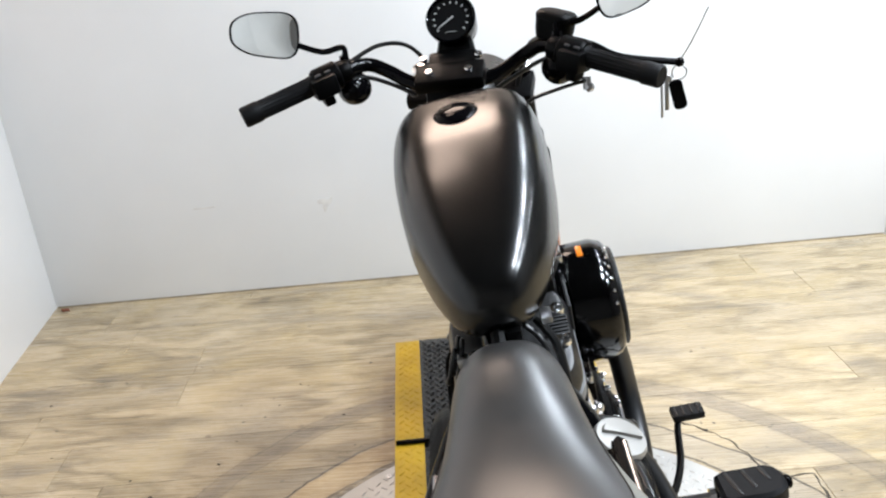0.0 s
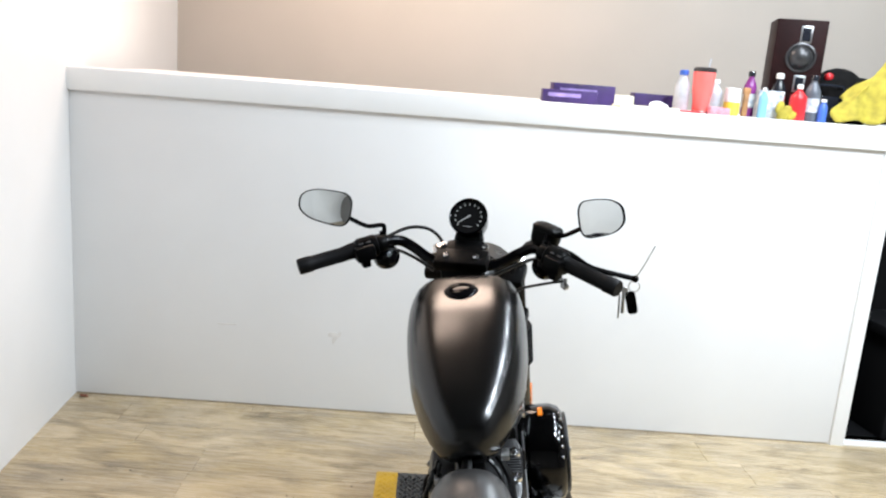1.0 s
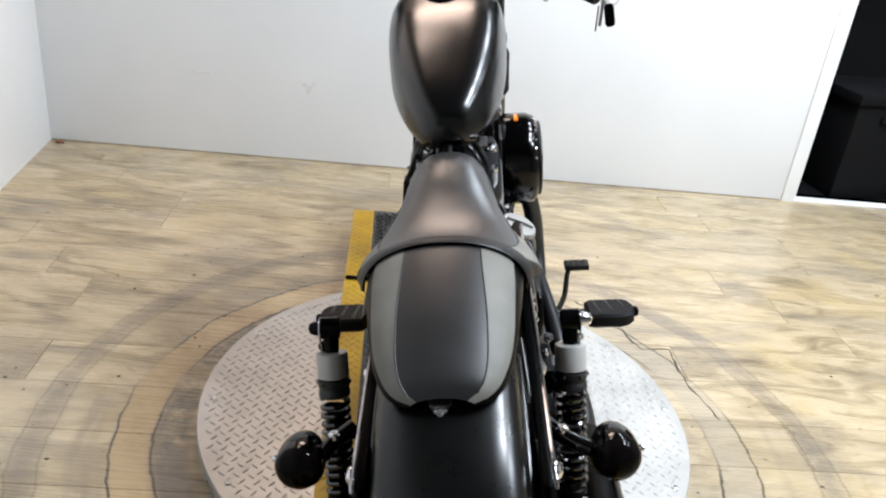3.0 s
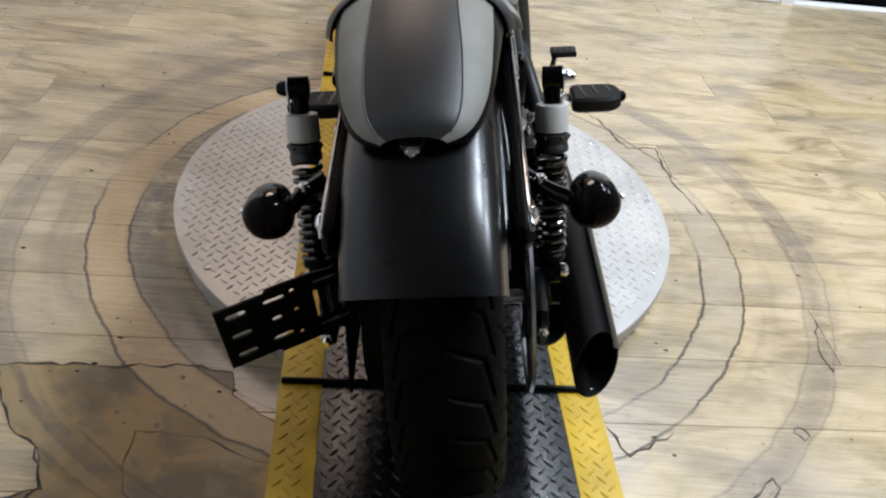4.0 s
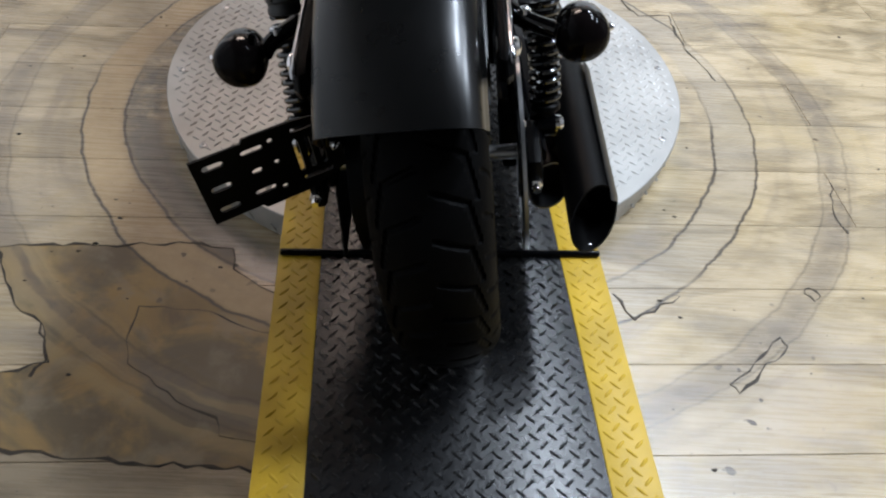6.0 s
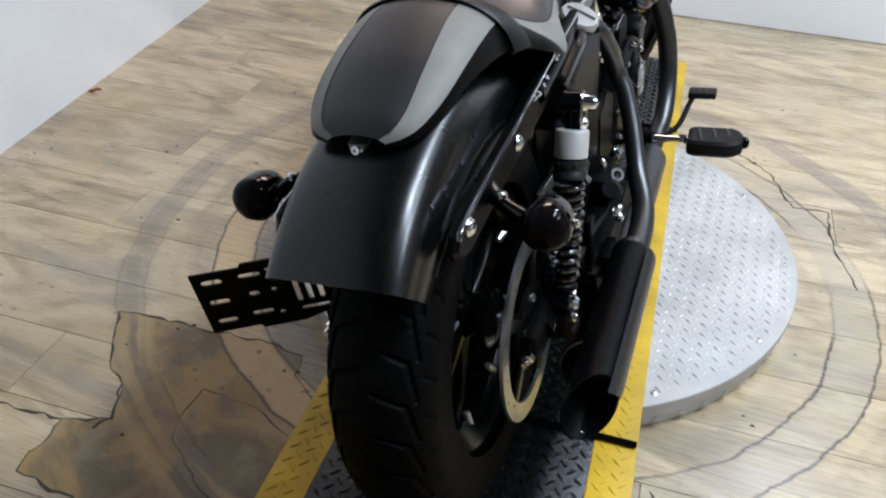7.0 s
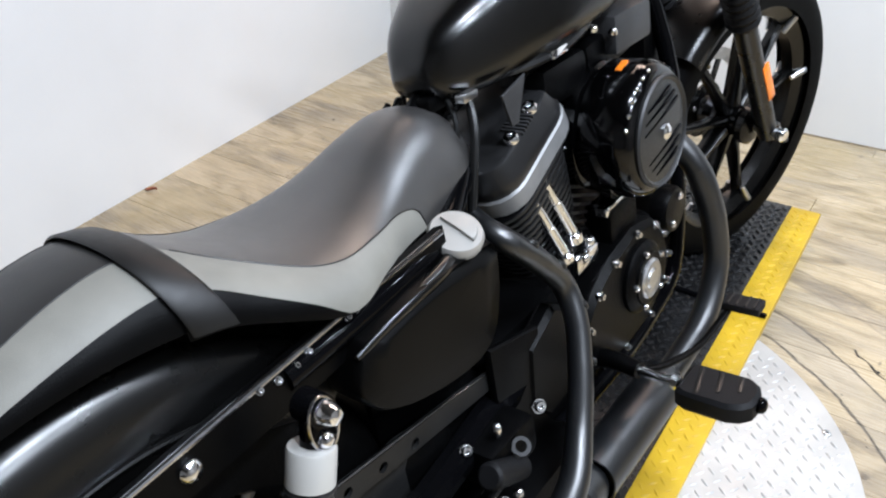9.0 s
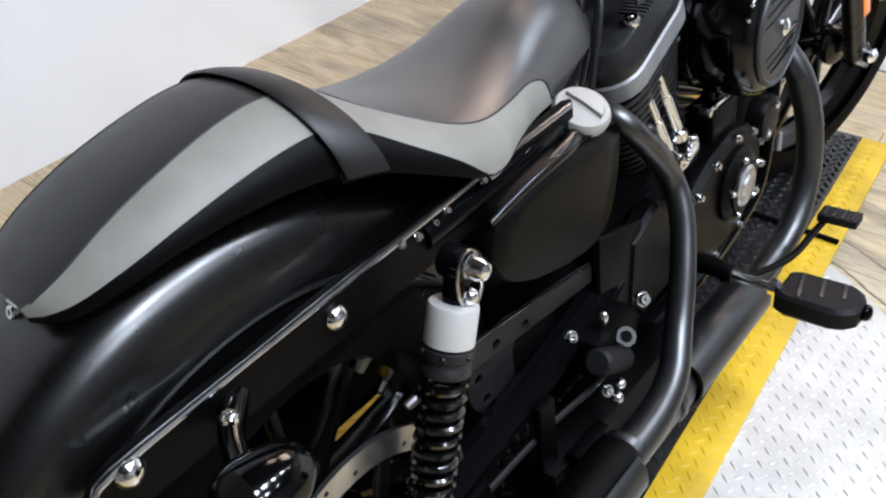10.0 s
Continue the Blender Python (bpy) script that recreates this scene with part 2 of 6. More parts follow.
def part(name, geo, mat, parent=None, label="", m=None, angle=35, recalc=True):
    """Links a Geo as one mesh object under a thing or a part; m moves its points first."""
    me = bpy.data.meshes.new(name)
    vs = geo.v if m is None else [tuple(m @ Vector(q)) for q in geo.v]
    me.from_pydata(vs, [], geo.f)
    me.validate()
    if recalc:
        bm = bmesh.new()
        bm.from_mesh(me)
        bmesh.ops.recalc_face_normals(bm, faces=bm.faces[:])
        bm.to_mesh(me)
        bm.free()
    me.shade_smooth()
    me.set_sharp_from_angle(angle=radians(angle))
    me.materials.append(mat)
    ob = new(name, me)
    if parent is not None:
        ob.parent = parent
    if label:
        ob["label"] = label
    return ob


def part_each(name, geo, mat, parent=None, label="", m=None, angle=35):
    """One part for every separate piece of a Geo; pieces that touch stay together."""
    root = list(range(len(geo.v)))

    def find(i):
        while root[i] != i:
            root[i] = root[root[i]]
            i = root[i]
        return i
    for f in geo.f:
        for i in f[1:]:
            root[find(i)] = find(f[0])
    groups = {}
    for i in range(len(geo.v)):
        groups.setdefault(find(i), []).append(i)
    boxes = []
    for ids in groups.values():
        lo = [min(geo.v[i][k] for i in ids) for k in range(3)]
        hi = [max(geo.v[i][k] for i in ids) for k in range(3)]
        boxes.append([lo, hi, list(ids)])
    merged = []
    for b in boxes:
        for c in merged:
            if all(b[0][k] <= c[1][k] and c[0][k] <= b[1][k] for k in range(3)):
                c[0] = [min(b[0][k], c[0][k]) for k in range(3)]
                c[1] = [max(b[1][k], c[1][k]) for k in range(3)]
                c[2] += b[2]
                break
        else:
            merged.append(b)
    made = []
    for lo, hi, ids in merged:
        at = {i: n for n, i in enumerate(ids)}
        one = Geo().add([geo.v[i] for i in ids], [[at[i] for i in f] for f in geo.f if f[0] in at])
        made.append(part(name, one, mat, parent, label, m, angle))
    return made

# ---- the room ----
TURN_X, TURN_Y = 0.062, 0.774   # the turntable's centre
ROOM = pose(0.071, 0.1, 0, 0, 0, 3.5)         # the low wall stands a little askew to the machine


def floor_material(name, bare=False):
    """Printed oak vinyl, or the bare ochre-brown screed where the vinyl has come away; both carry the turntable's rings."""
    m = bpy.data.materials.new(name)
    m.use_nodes = True
    nt = m.node_tree
    n, l = nt.nodes, nt.links
    p = n["Principled BSDF"]

    def math_node(op, a, b=None, clamp=False):
        q = n.new("ShaderNodeMath")
        q.operation, q.use_clamp = op, clamp
        for i, v in enumerate((a, b)):
            if v is None:
                continue
            if isinstance(v, (int, float)):
                q.inputs[i].default_value = v
            else:
                l.new(v, q.inputs[i])
        return q.outputs[0]

    def mix(fac, a, b, mode="MIX"):
        q = n.new("ShaderNodeMix")
        q.data_type, q.blend_type = "RGBA", mode
        for sock, v in ((q.inputs[0], fac), (q.inputs[6], a), (q.inputs[7], b)):
            if isinstance(v, tuple):
                sock.default_value = (*v, 1)
            elif isinstance(v, (int, float)):
                sock.default_value = v
            else:
                l.new(v, sock)
        return q.outputs[2]

    def noise_at(vec, scale, detail=5, rough=0.55, distortion=0.0):
        q = n.new("ShaderNodeTexNoise")
        q.inputs["Scale"].default_value, q.inputs["Detail"].default_value = scale, detail
        q.inputs["Roughness"].default_value, q.inputs["Distortion"].default_value = rough, distortion
        l.new(vec, q.inputs["Vector"])
        return q.outputs["Fac"]

    def step(v, lo, hi):
        q = n.new("ShaderNodeMapRange")
        q.interpolation_type = "SMOOTHSTEP"
        q.inputs["From Min"].default_value, q.inputs["From Max"].default_value = lo, hi
        l.new(v, q.inputs["Value"])
        return q.outputs["Result"]

    geo, info = n.new("ShaderNodeNewGeometry"), n.new("ShaderNodeObjectInfo")
    pos = geo.outputs["Position"]
    shift = n.new("ShaderNodeVectorMath")
    shift.operation = "MULTIPLY_ADD"
    comb = n.new("ShaderNodeCombineXYZ")
    for i in range(3):
        l.new(info.outputs["Random"], comb.inputs[i])
    l.new(comb.outputs[0], shift.inputs[0])
    shift.inputs[1].default_value = (37.0, 19.0, 53.0)
    l.new(pos, shift.inputs[2])
    stretch = n.new("ShaderNodeMapping")
    stretch.inputs["Scale"].default_value = (1.0, 3.4, 1.0)
    l.new(shift.outputs[0], stretch.inputs["Vector"])
    streak = noise_at(stretch.outputs[0], 3.0, 7, 0.63, 1.3)
    fibre_map = n.new("ShaderNodeMapping")
    fibre_map.inputs["Scale"].default_value = (1.0, 26.0, 1.0)
    l.new(shift.outputs[0], fibre_map.inputs["Vector"])
    fibre = noise_at(fibre_map.outputs[0], 7.0, 6, 0.65, 0.2)
    cloud = noise_at(pos, 2.2, 4, 0.55)
    ramp = n.new("ShaderNodeValToRGB")
    cr = ramp.color_ramp
    cr.elements[0].position, cr.elements[0].color = 0.29, (0.15, 0.115, 0.07, 1)
    cr.elements[1].position, cr.elements[1].color = 0.74, (0.47, 0.38, 0.25, 1)
    for at, col in ((0.43, (0.29, 0.226, 0.132, 1)), (0.55, (0.42, 0.333, 0.206, 1))):
        e = cr.elements.new(at)
        e.color = col
    l.new(streak, ramp.inputs["Fac"])
    col = mix(math_node("MULTIPLY", step(fibre, 0.45, 0.75), 0.11), ramp.outputs["Color"], (0.56, 0.48, 0.35))
    col = mix(math_node("MULTIPLY", step(fibre, 0.45, 0.28), 0.11), col, (0.2, 0.155, 0.1))
    col = mix(math_node("MULTIPLY", step(cloud, 0.46, 0.66), 0.4), col, (0.33, 0.27, 0.19))
    col = mix(math_node("MULTIPLY", step(noise_at(pos, 1.1, 4, 0.6), 0.5, 0.72), 0.35), col, (0.54, 0.46, 0.33))
    # dark knots and scrapes of a finger's length
    knot_map = n.new("ShaderNodeMapping")
    knot_map.inputs["Scale"].default_value = (1.0, 2.3, 1.0)
    l.new(shift.outputs[0], knot_map.inputs["Vector"])
    col = mix(math_node("MULTIPLY", step(noise_at(knot_map.outputs[0], 9.0, 4, 0.62, 1.6), 0.64, 0.74), 0.45), col, (0.15, 0.115, 0.072))
    # soft ochre and grey blotches, a hand to an arm wide
    col = mix(math_node("MULTIPLY", step(noise_at(pos, 3.3, 5, 0.6, 0.6), 0.48, 0.66), 0.45), col, (0.4, 0.305, 0.15))
    wide = n.new("ShaderNodeMapping")
    wide.inputs["Scale"].default_value, wide.inputs["Location"].default_value = (0.7, 2.4, 1.0), (3.1, 7.7, 0)
    l.new(pos, wide.inputs["Vector"])
    col = mix(math_node("MULTIPLY", step(noise_at(wide.outputs[0], 2.4, 4, 0.6, 0.4), 0.51, 0.66), 0.5), col, (0.21, 0.178, 0.135))
    # every plank a little apart in tone
    tone = n.new("ShaderNodeMapRange")
    tone.inputs["To Min"].default_value, tone.inputs["To Max"].default_value = 0.9, 1.06
    l.new(info.outputs["Random"], tone.inputs["Value"])
    grey = n.new("ShaderNodeCombineColor")
    for i in range(3):
        l.new(tone.outputs[0], grey.inputs[i])
    col = mix(1.0, col, grey.outputs[0], "MULTIPLY")
    if bare:
        col = mix(step(noise_at(pos, 5.5, 5, 0.6, 0.8), 0.4, 0.62), (0.13, 0.1, 0.055), (0.3, 0.195, 0.065))
        col = mix(math_node("MULTIPLY", step(noise_at(pos, 9.0, 5, 0.6, 0.4), 0.5, 0.68), 0.6), col, (0.25, 0.205, 0.137))
        col = mix(math_node("MULTIPLY", step(noise_at(pos, 3.1, 3, 0.5), 0.5, 0.66), 0.55), col, (0.11, 0.07, 0.033))
    # the worn rings round the turntable
    sub = n.new("ShaderNodeVectorMath")
    sub.operation = "SUBTRACT"
    l.new(pos, sub.inputs[0])
    sub.inputs[1].default_value = (TURN_X, TURN_Y, 0)
    ln = n.new("ShaderNodeVectorMath")
    ln.operation = "LENGTH"
    l.new(sub.outputs[0], ln.inputs[0])
    wob = noise_at(pos, 5.0, 5, 0.6)
    d = math_node("ADD", ln.outputs["Value"], math_node("MULTIPLY", math_node("SUBTRACT", wob, 0.5), 0.05))
    patch = noise_at(pos, 1.6, 3, 0.5)
    fine = noise_at(pos, 26.0, 5, 0.7)
    sep = n.new("ShaderNodeSeparateXYZ")
    l.new(sub.outputs[0], sep.inputs[0])
    leftness = step(sep.outputs["X"], 0.45, -0.35)

    def band(lo, hi, soft):
        return math_node("MULTIPLY", step(d, lo - soft, lo + soft), step(d, hi + soft, hi - soft))
    worn = math_node("MULTIPLY", band(0.702, 0.79, 0.008), math_node("ADD", math_node("MULTIPLY", leftness, 0.5), 0.4))
    col = mix(worn, col, mix(leftness, mix(fine, (0.2, 0.175, 0.14), (0.34, 0.3, 0.24)), mix(fine, (0.3, 0.205, 0.1), (0.5, 0.38, 0.22))))
    scuff = math_node("MULTIPLY", band(0.62, 0.7, 0.02), math_node("MULTIPLY", step(math_node("ADD", fine, patch), 0.72, 1.05), math_node("ADD", math_node("MULTIPLY", leftness, 0.6), 0.2)))
    col = mix(scuff, col, (0.1, 0.09, 0.08))
    far = math_node("MULTIPLY", band(0.945, 1.0, 0.025), math_node("MULTIPLY", step(math_node("ADD", fine, patch), 0.65, 1.05), 0.5))
    col = mix(far, col, (0.12, 0.1, 0.085))
    line = math_node("MAXIMUM", band(0.698, 0.704, 0.003), band(0.79, 0.796, 0.003))
    line = math_node("MAXIMUM", line, math_node("MULTIPLY", math_node("MAXIMUM", band(0.94, 0.945, 0.003), band(1.0, 1.005, 0.003)), 0.42))
    col = mix(math_node("MULTIPLY", line, step(patch, 0.3, 0.46)), col, (0.05, 0.04, 0.03))
    # long smears that follow the rings, and planks darker towards the ramp's near left end
    sepw = n.new("ShaderNodeSeparateXYZ")
    l.new(pos, sepw.inputs[0])
    ang = math_node("ARCTAN2", sep.outputs["Y"], sep.outputs["X"])
    polar = n.new("ShaderNodeCombineXYZ")
    l.new(math_node("MULTIPLY", d, 13.0), polar.inputs[0])
    l.new(math_node("MULTIPLY", ang, 0.8), polar.inputs[1])
    arcs = math_node("MULTIPLY", step(noise_at(polar.outputs[0], 1.0, 5, 0.6), 0.52, 0.72), math_node("MULTIPLY", band(0.58, 1.25, 0.2), 0.45))
    col = mix(arcs, col, (0.16, 0.13, 0.1))
    if bare:
        strip = math_node("MULTIPLY", band(0.93, 1.04, 0.012), step(noise_at(polar.outputs[0], 2.2, 3, 0.5), 0.42, 0.56))
        col = mix(math_node("MULTIPLY", strip, 0.45), col, (0.36, 0.27, 0.13))
    else:
        near_dark = math_node("MULTIPLY", math_node("MULTIPLY", step(math_node("ADD", sepw.outputs["Y"], math_node("MULTIPLY", wob, 0.1)), -0.1, -0.24), step(sepw.outputs["X"], 0.3, -0.3)), 0.6)
        col = mix(near_dark, col, mix(fine, (0.06, 0.045, 0.028), (0.2, 0.155, 0.095)))
    speck = math_node("MULTIPLY", step(noise_at(pos, 34.0, 2, 0.4), 0.69, 0.73), step(cloud, 0.45, 0.7))
    col = mix(speck, col, (0.06, 0.045, 0.03))
    p.inputs["Specular IOR Level"].default_value = 0.4 if bare else 0.65
    l.new(col, p.inputs["Base Color"])
    rr = n.new("ShaderNodeMapRange")
    rr.inputs["To Min"].default_value, rr.inputs["To Max"].default_value = (0.32, 0.5) if bare else (0.19, 0.36)
    l.new(fibre, rr.inputs["Value"])
    l.new(rr.outputs[0], p.inputs["Roughness"])
    bp = n.new("ShaderNodeBump")
    bp.inputs["Strength"].default_value, bp.inputs["Distance"].default_value = 0.16, 0.002
    l.new(fibre, bp.inputs["Height"])
    l.new(bp.outputs["Normal"], p.inputs["Normal"])
    return m


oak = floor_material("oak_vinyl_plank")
screed = floor_material("bare_screed", True)
joint_dirt_shade = material("floor_joint_dirt_shade", (0.25, 0.2, 0.135), 0.8, 0, 0.3, 20)


def setting(name, geo, mat, label, category, parent=None, m=None, angle=35):
    ob = part(name, geo, mat, parent, m=m, angle=angle)
    return tagged(ob, label, category, kind="structure")


floor = setting("floor", Geo().box((1.1, -0.2, -0.06), (6.6, 7.2, 0.1), 0), joint_dirt_shade, "worn pale oak vinyl plank floor with ring-shaped scuffs", "floor")
setting("floor_behind", Geo().box((1.1, 4.4, -0.05), (6.6, 3.4, 0.1), 0), shade_black, "floor behind the low wall, its shade put in as near-black colour", "floor")

# low wall with its cap, and the walls that close the room
setting("wall_north", Geo().box((0.06, 2.55, 0.605), (3.4, 0.14, 1.408), 0.003), wall_paint, "low white painted partition wall with faint scuffs", "wall", m=ROOM)
setting("trim_cap", Geo().box((0.075, 2.56, 1.354), (3.44, 0.2, 0.09), 0.004), trim_paint, "white wooden cap board along the low wall", "trim", m=ROOM)
# brown strip put in for the shadow gap between wall and floor
setting("trim_joint", Geo().box((0.03, 2.4785, 0.0025), (3.33, 0.003, 0.005), 0), joint_dirt_shade, "thin strip at the foot of the low wall, coloured as its shadow gap", "trim", m=ROOM)
setting("trim_corner", Geo().box((1.733, 2.475, 0.6), (0.062, 0.012, 1.395), 0.002), trim_paint, "white corner board at the end of the low wall", "trim", m=ROOM)
setting("counter_shelf", Geo().box((0.4, 2.94, 1.377), (3.9, 0.56, 0.04), 0.003), trim_paint, "white shelf top behind the low wall", "shelf", m=ROOM)
left_m = pose(-1.717, 2.475, 0, 0, 0, 7.3)
setting("wall_west", Geo().box((-0.06, -0.7, 1.65), (0.12, 5.4, 3.7), 0.002), wall_paint, "white painted side wall", "wall", m=left_m)
setting("wall_southwest", Geo().box((-0.06, -4.96, 1.65), (0.12, 3.12, 3.7), 0), wall_paint, "white painted side wall beyond the joint", "wall", m=left_m)
setting("wall_back_room", Geo().box((1.2, 4.25, 1.65), (6.4, 0.12, 3.7), 0), beige_paint, "beige painted wall behind the shelf", "wall")
setting("wall_east", Geo().box((4.25, 0.5, 1.65), (0.12, 8.0, 3.7), 0), south_paint, "grey painted wall", "wall")
setting("wall_south", Geo().box((1.2, -3.6, 1.65), (6.4, 0.12, 3.7), 0), south_paint, "grey painted wall", "wall")
setting("ceiling", Geo().box((1.2, 0.4, 3.45), (6.6, 8.2, 0.1), 0), ceiling_paint, "dark painted ceiling", "ceiling")
setting("wall_dark", Geo().box((2.57, 3.35, 0.7), (1.6, 0.08, 1.5), 0).box((1.73, 2.98, 0.64), (0.06, 0.66, 1.3), 0), shade_black, "partition seen through the opening, coloured near black for lack of light", "wall", m=ROOM)
setting("threshold", Geo().box((2.3, 2.5, 0.004), (1.07, 0.05, 0.012), 0.003), trim_paint, "white threshold strip across the opening", "threshold", m=ROOM)

# ---- the motorcycle: x to its right, y ahead, z up, rear axle over the origin ----
BIKE = pose(0.113, -0.007, 0.0636, 0, -9.0, 0.25) @ Matrix.Scale(1.025, 4)
STEER_AXIS = Vector((0, -0.5, 0.866))
STEER = Matrix.Translation((0, 1.69, 0)) @ Matrix.Rotation(radians(-15.5), 4, STEER_AXIS) @ Matrix.Translation((0, -1.69, 0))
REAR, FRONT, ARCH = Vector((0.02, 0.056, 0.318)), Vector((0, 1.6, 0.351)), Vector((0.004, 0.03, 0.325))

bike = tagged(new("motorcycle"), "satin black cruiser motorcycle leaning on its stand on the ramp", "motorcycle")
bike.matrix_world = BIKE


def groove_depth(u, turns, arc, pitch_len):
    """How deep the tread is cut at a share u from crown to shoulder: strokes that slant out and then run along the shoulder."""
    best = 1.0
    for j in (0, 1, 2):
        y = (turns % 1.0 + j) * pitch_len
        for (u0, t0), (u1, t1) in (((0.1, 0.1), (0.6, 0.4)), ((0.6, 0.4), (0.78, 1.3)), ((0.9, 0.75), (1.25, 0.95))):
            ax, ay, bx, by = u0 * arc, t0 * pitch_len, u1 * arc, t1 * pitch_len
            px, py = u * arc - ax, y - ay
            dx, dy = bx - ax, by - ay
            k = min(1, max(0, (px * dx + py * dy) / (dx * dx + dy * dy)))
            best = min(best, math.hypot(px - k * dx, py - k * dy))
    k = min(1.0, max(0.0, (0.0046 - best) / 0.0026))
    return 0.0048 * k * k * (3 - 2 * k)


def tyre_geo(centre, radius, width, rim, pitch, grooves=True, around=960, across=84):
    """A tyre whose tread has real grooves."""
    rings = []
    h = radius - rim
    if not grooves:
        around, across = 160, 26
    pitch_len = 2 * math.pi * radius / pitch
    for i in range(around):
        a = 2 * math.pi * i / around
        row = []
        for k in range(across + 1):
            s = -1 + 2 * k / across                      # across the carcass, bead to bead
            ang = s * 2.15
            x = width / 2 * math.sin(ang) if abs(ang) < math.pi / 2 else width / 2 * math.copysign(1 - 0.16 * (abs(ang) - math.pi / 2) ** 2, ang)
            prof = math.cos(ang) if abs(ang) < math.pi / 2 else -(abs(ang) - math.pi / 2) * 1.02
            r = rim + h * 0.48 + (h * 0.52 * prof if prof > 0 else h * 0.8 * prof)
            if grooves and 0.03 < abs(s) < 0.66 and (math.cos(a) < 0.75):
                r -= groove_depth(abs(s) / 0.54, a / (2 * math.pi) * pitch + (0.5 if s < 0 else 0), width * 0.56, pitch_len)
            row.append(centre + Vector((x, r * math.cos(a), r * math.sin(a))))
        rings.append(row)
    g = Geo()
    g.rings(rings, cap=False, closed_ring=False, loop=True)
    return g


def rim_geo(centre, rim, width, seg=72):
    g = Geo()
    w = width / 2
    prof = [(rim + 0.004, -w), (rim + 0.006, -w + 0.006), (rim - 0.012, -w + 0.012), (rim - 0.02, -w * 0.4), (rim - 0.02, w * 0.4), (rim - 0.012, w - 0.012), (rim + 0.006, w - 0.006), (rim + 0.004, w),
            (rim - 0.008, w - 0.002), (rim - 0.03, w * 0.45), (rim - 0.03, -w * 0.45), (rim - 0.008, -w + 0.002)]
    rings = [[centre + Vector((h, r * math.cos(2 * math.pi * k / seg), r * math.sin(2 * math.pi * k / seg))) for k in range(seg)] for r, h in prof]
    return g.rings(rings, cap=False, loop=True)


def spoke_geo(centre, hub_r, rim, ang, half):
    """One cast spoke that widens towards the hub."""
    g = Geo()
    rings = []
    for i in range(7):
        t = i / 6
        r = hub_r + (rim - hub_r) * t
        w = 0.013 - 0.007 * math.sin(math.pi * min(1, t * 1.1)) * 0.9
        d = half * (0.95 - 0.45 * t)
        c = Vector((0, math.cos(ang), math.sin(ang)))
        s = Vector((0, -math.sin(ang), math.cos(ang)))
        rings.append([centre + c * r + s * w * a + Vector((d * b, 0, 0)) for a, b in ((1, .6), (.5, 1), (-.5, 1), (-1, .6), (-1, -.6), (-.5, -1), (.5, -1), (1, -.6))])
    return g.rings(rings)


def wheel(name, centre, radius, width, rim, rim_width, pitch, m=None, label="", grooves=True):
    w = part(name, rim_geo(centre, rim, rim_width), wheel_black, bike, label, m)
    part("tyre", tyre_geo(centre, radius, width, rim - 0.004, pitch, grooves), rubber, w, "black rubber tyre with grooved tread", m, angle=25, recalc=False)
    hub = Geo().lathe([(0.03, -0.07), (0.045, -0.06), (0.045, -0.045), (0.03, -0.03), (0.03, 0.03), (0.045, 0.045), (0.045, 0.06), (0.03, 0.07)], centre, (1, 0, 0), 28)
    part("hub", hub, wheel_black, w, m=m)
    for k in range(9):
        a = 2 * math.pi * k / 9 + 0.2
        part("spoke", spoke_geo(centre, 0.035, rim - 0.012, a, 0.022), wheel_black, w, m=m)
        c, s = Vector((0, math.cos(a), math.sin(a))), Vector((0, -math.sin(a), math.cos(a)))
        for side in (1, -1):
            tip = Geo()
            p0 = centre + c * (rim - 0.044) + Vector((side * 0.02, 0, 0))
            tip.cyl(p0 - s * 0.004, centre + c * (rim - 0.002) + Vector((side * 0.03, 0, 0)), 0.0055, 0.0085, 10, 0.001)
            part("spoke_tip", tip, alu, w, "bare machined spoke tip", m=m)
    return w


def brake_disc(parent, centre, x, r, m=None):
    g = holed_plate([(r * math.cos(2 * math.pi * k / 64), r * math.sin(2 * math.pi * k / 64)) for k in range(64)],
                    [[(r * 0.81 * math.cos(-2 * math.pi * k / 40), r * 0.81 * math.sin(-2 * math.pi * k / 40)) for k in range(40)]]
                    + [[(r * q * math.cos(2 * math.pi * (j + o) / 12) + 0.003 * math.cos(-k * math.pi / 4), r * q * math.sin(2 * math.pi * (j + o) / 12) + 0.003 * math.sin(-k * math.pi / 4)) for k in range(8)] for q, o in ((0.87, 0), (0.94, 0.5)) for j in range(12)],
                    0.005, Matrix.Translation(centre + Vector((x, 0, 0))) @ Matrix.Rotation(radians(90), 4, "Y"))
    d = part("brake_disc", g, steel, parent, "drilled steel brake disc", m)
    spider = Geo().lathe([(0.03, -0.004), (r * 0.45, -0.003), (r * 0.45, 0.003), (0.03, 0.006)], centre + Vector((x, 0, 0)), (1, 0, 0), 30)
    for k in range(5):
        a = 2 * math.pi * k / 5
        e = Vector((0, math.cos(a), math.sin(a)))
        spider.box(centre + Vector((x, 0, 0)) + e * r * 0.6, (0.006, 0.018, r * 0.42), 0.002, rot=Matrix.Rotation(a - math.pi / 2, 3, "X"))
    part("disc_carrier", spider, satin, d, m=m)
    nuts = Geo()
    for k in range(5):
        a = 2 * math.pi * k / 5 + 0.3
        nuts.bolt(centre + Vector((x + 0.004, 0.045 * math.cos(a), 0.045 * math.sin(a))), (1, 0, 0), 0.006)
    part_each("disc_bolt", nuts, chrome, d, m=m)
    return d


rear_wheel = wheel("rear_wheel", REAR, 0.302, 0.145, 0.203, 0.11, 34, label="black cast rear wheel")
brake_disc(rear_wheel, REAR, 0.115, 0.142)
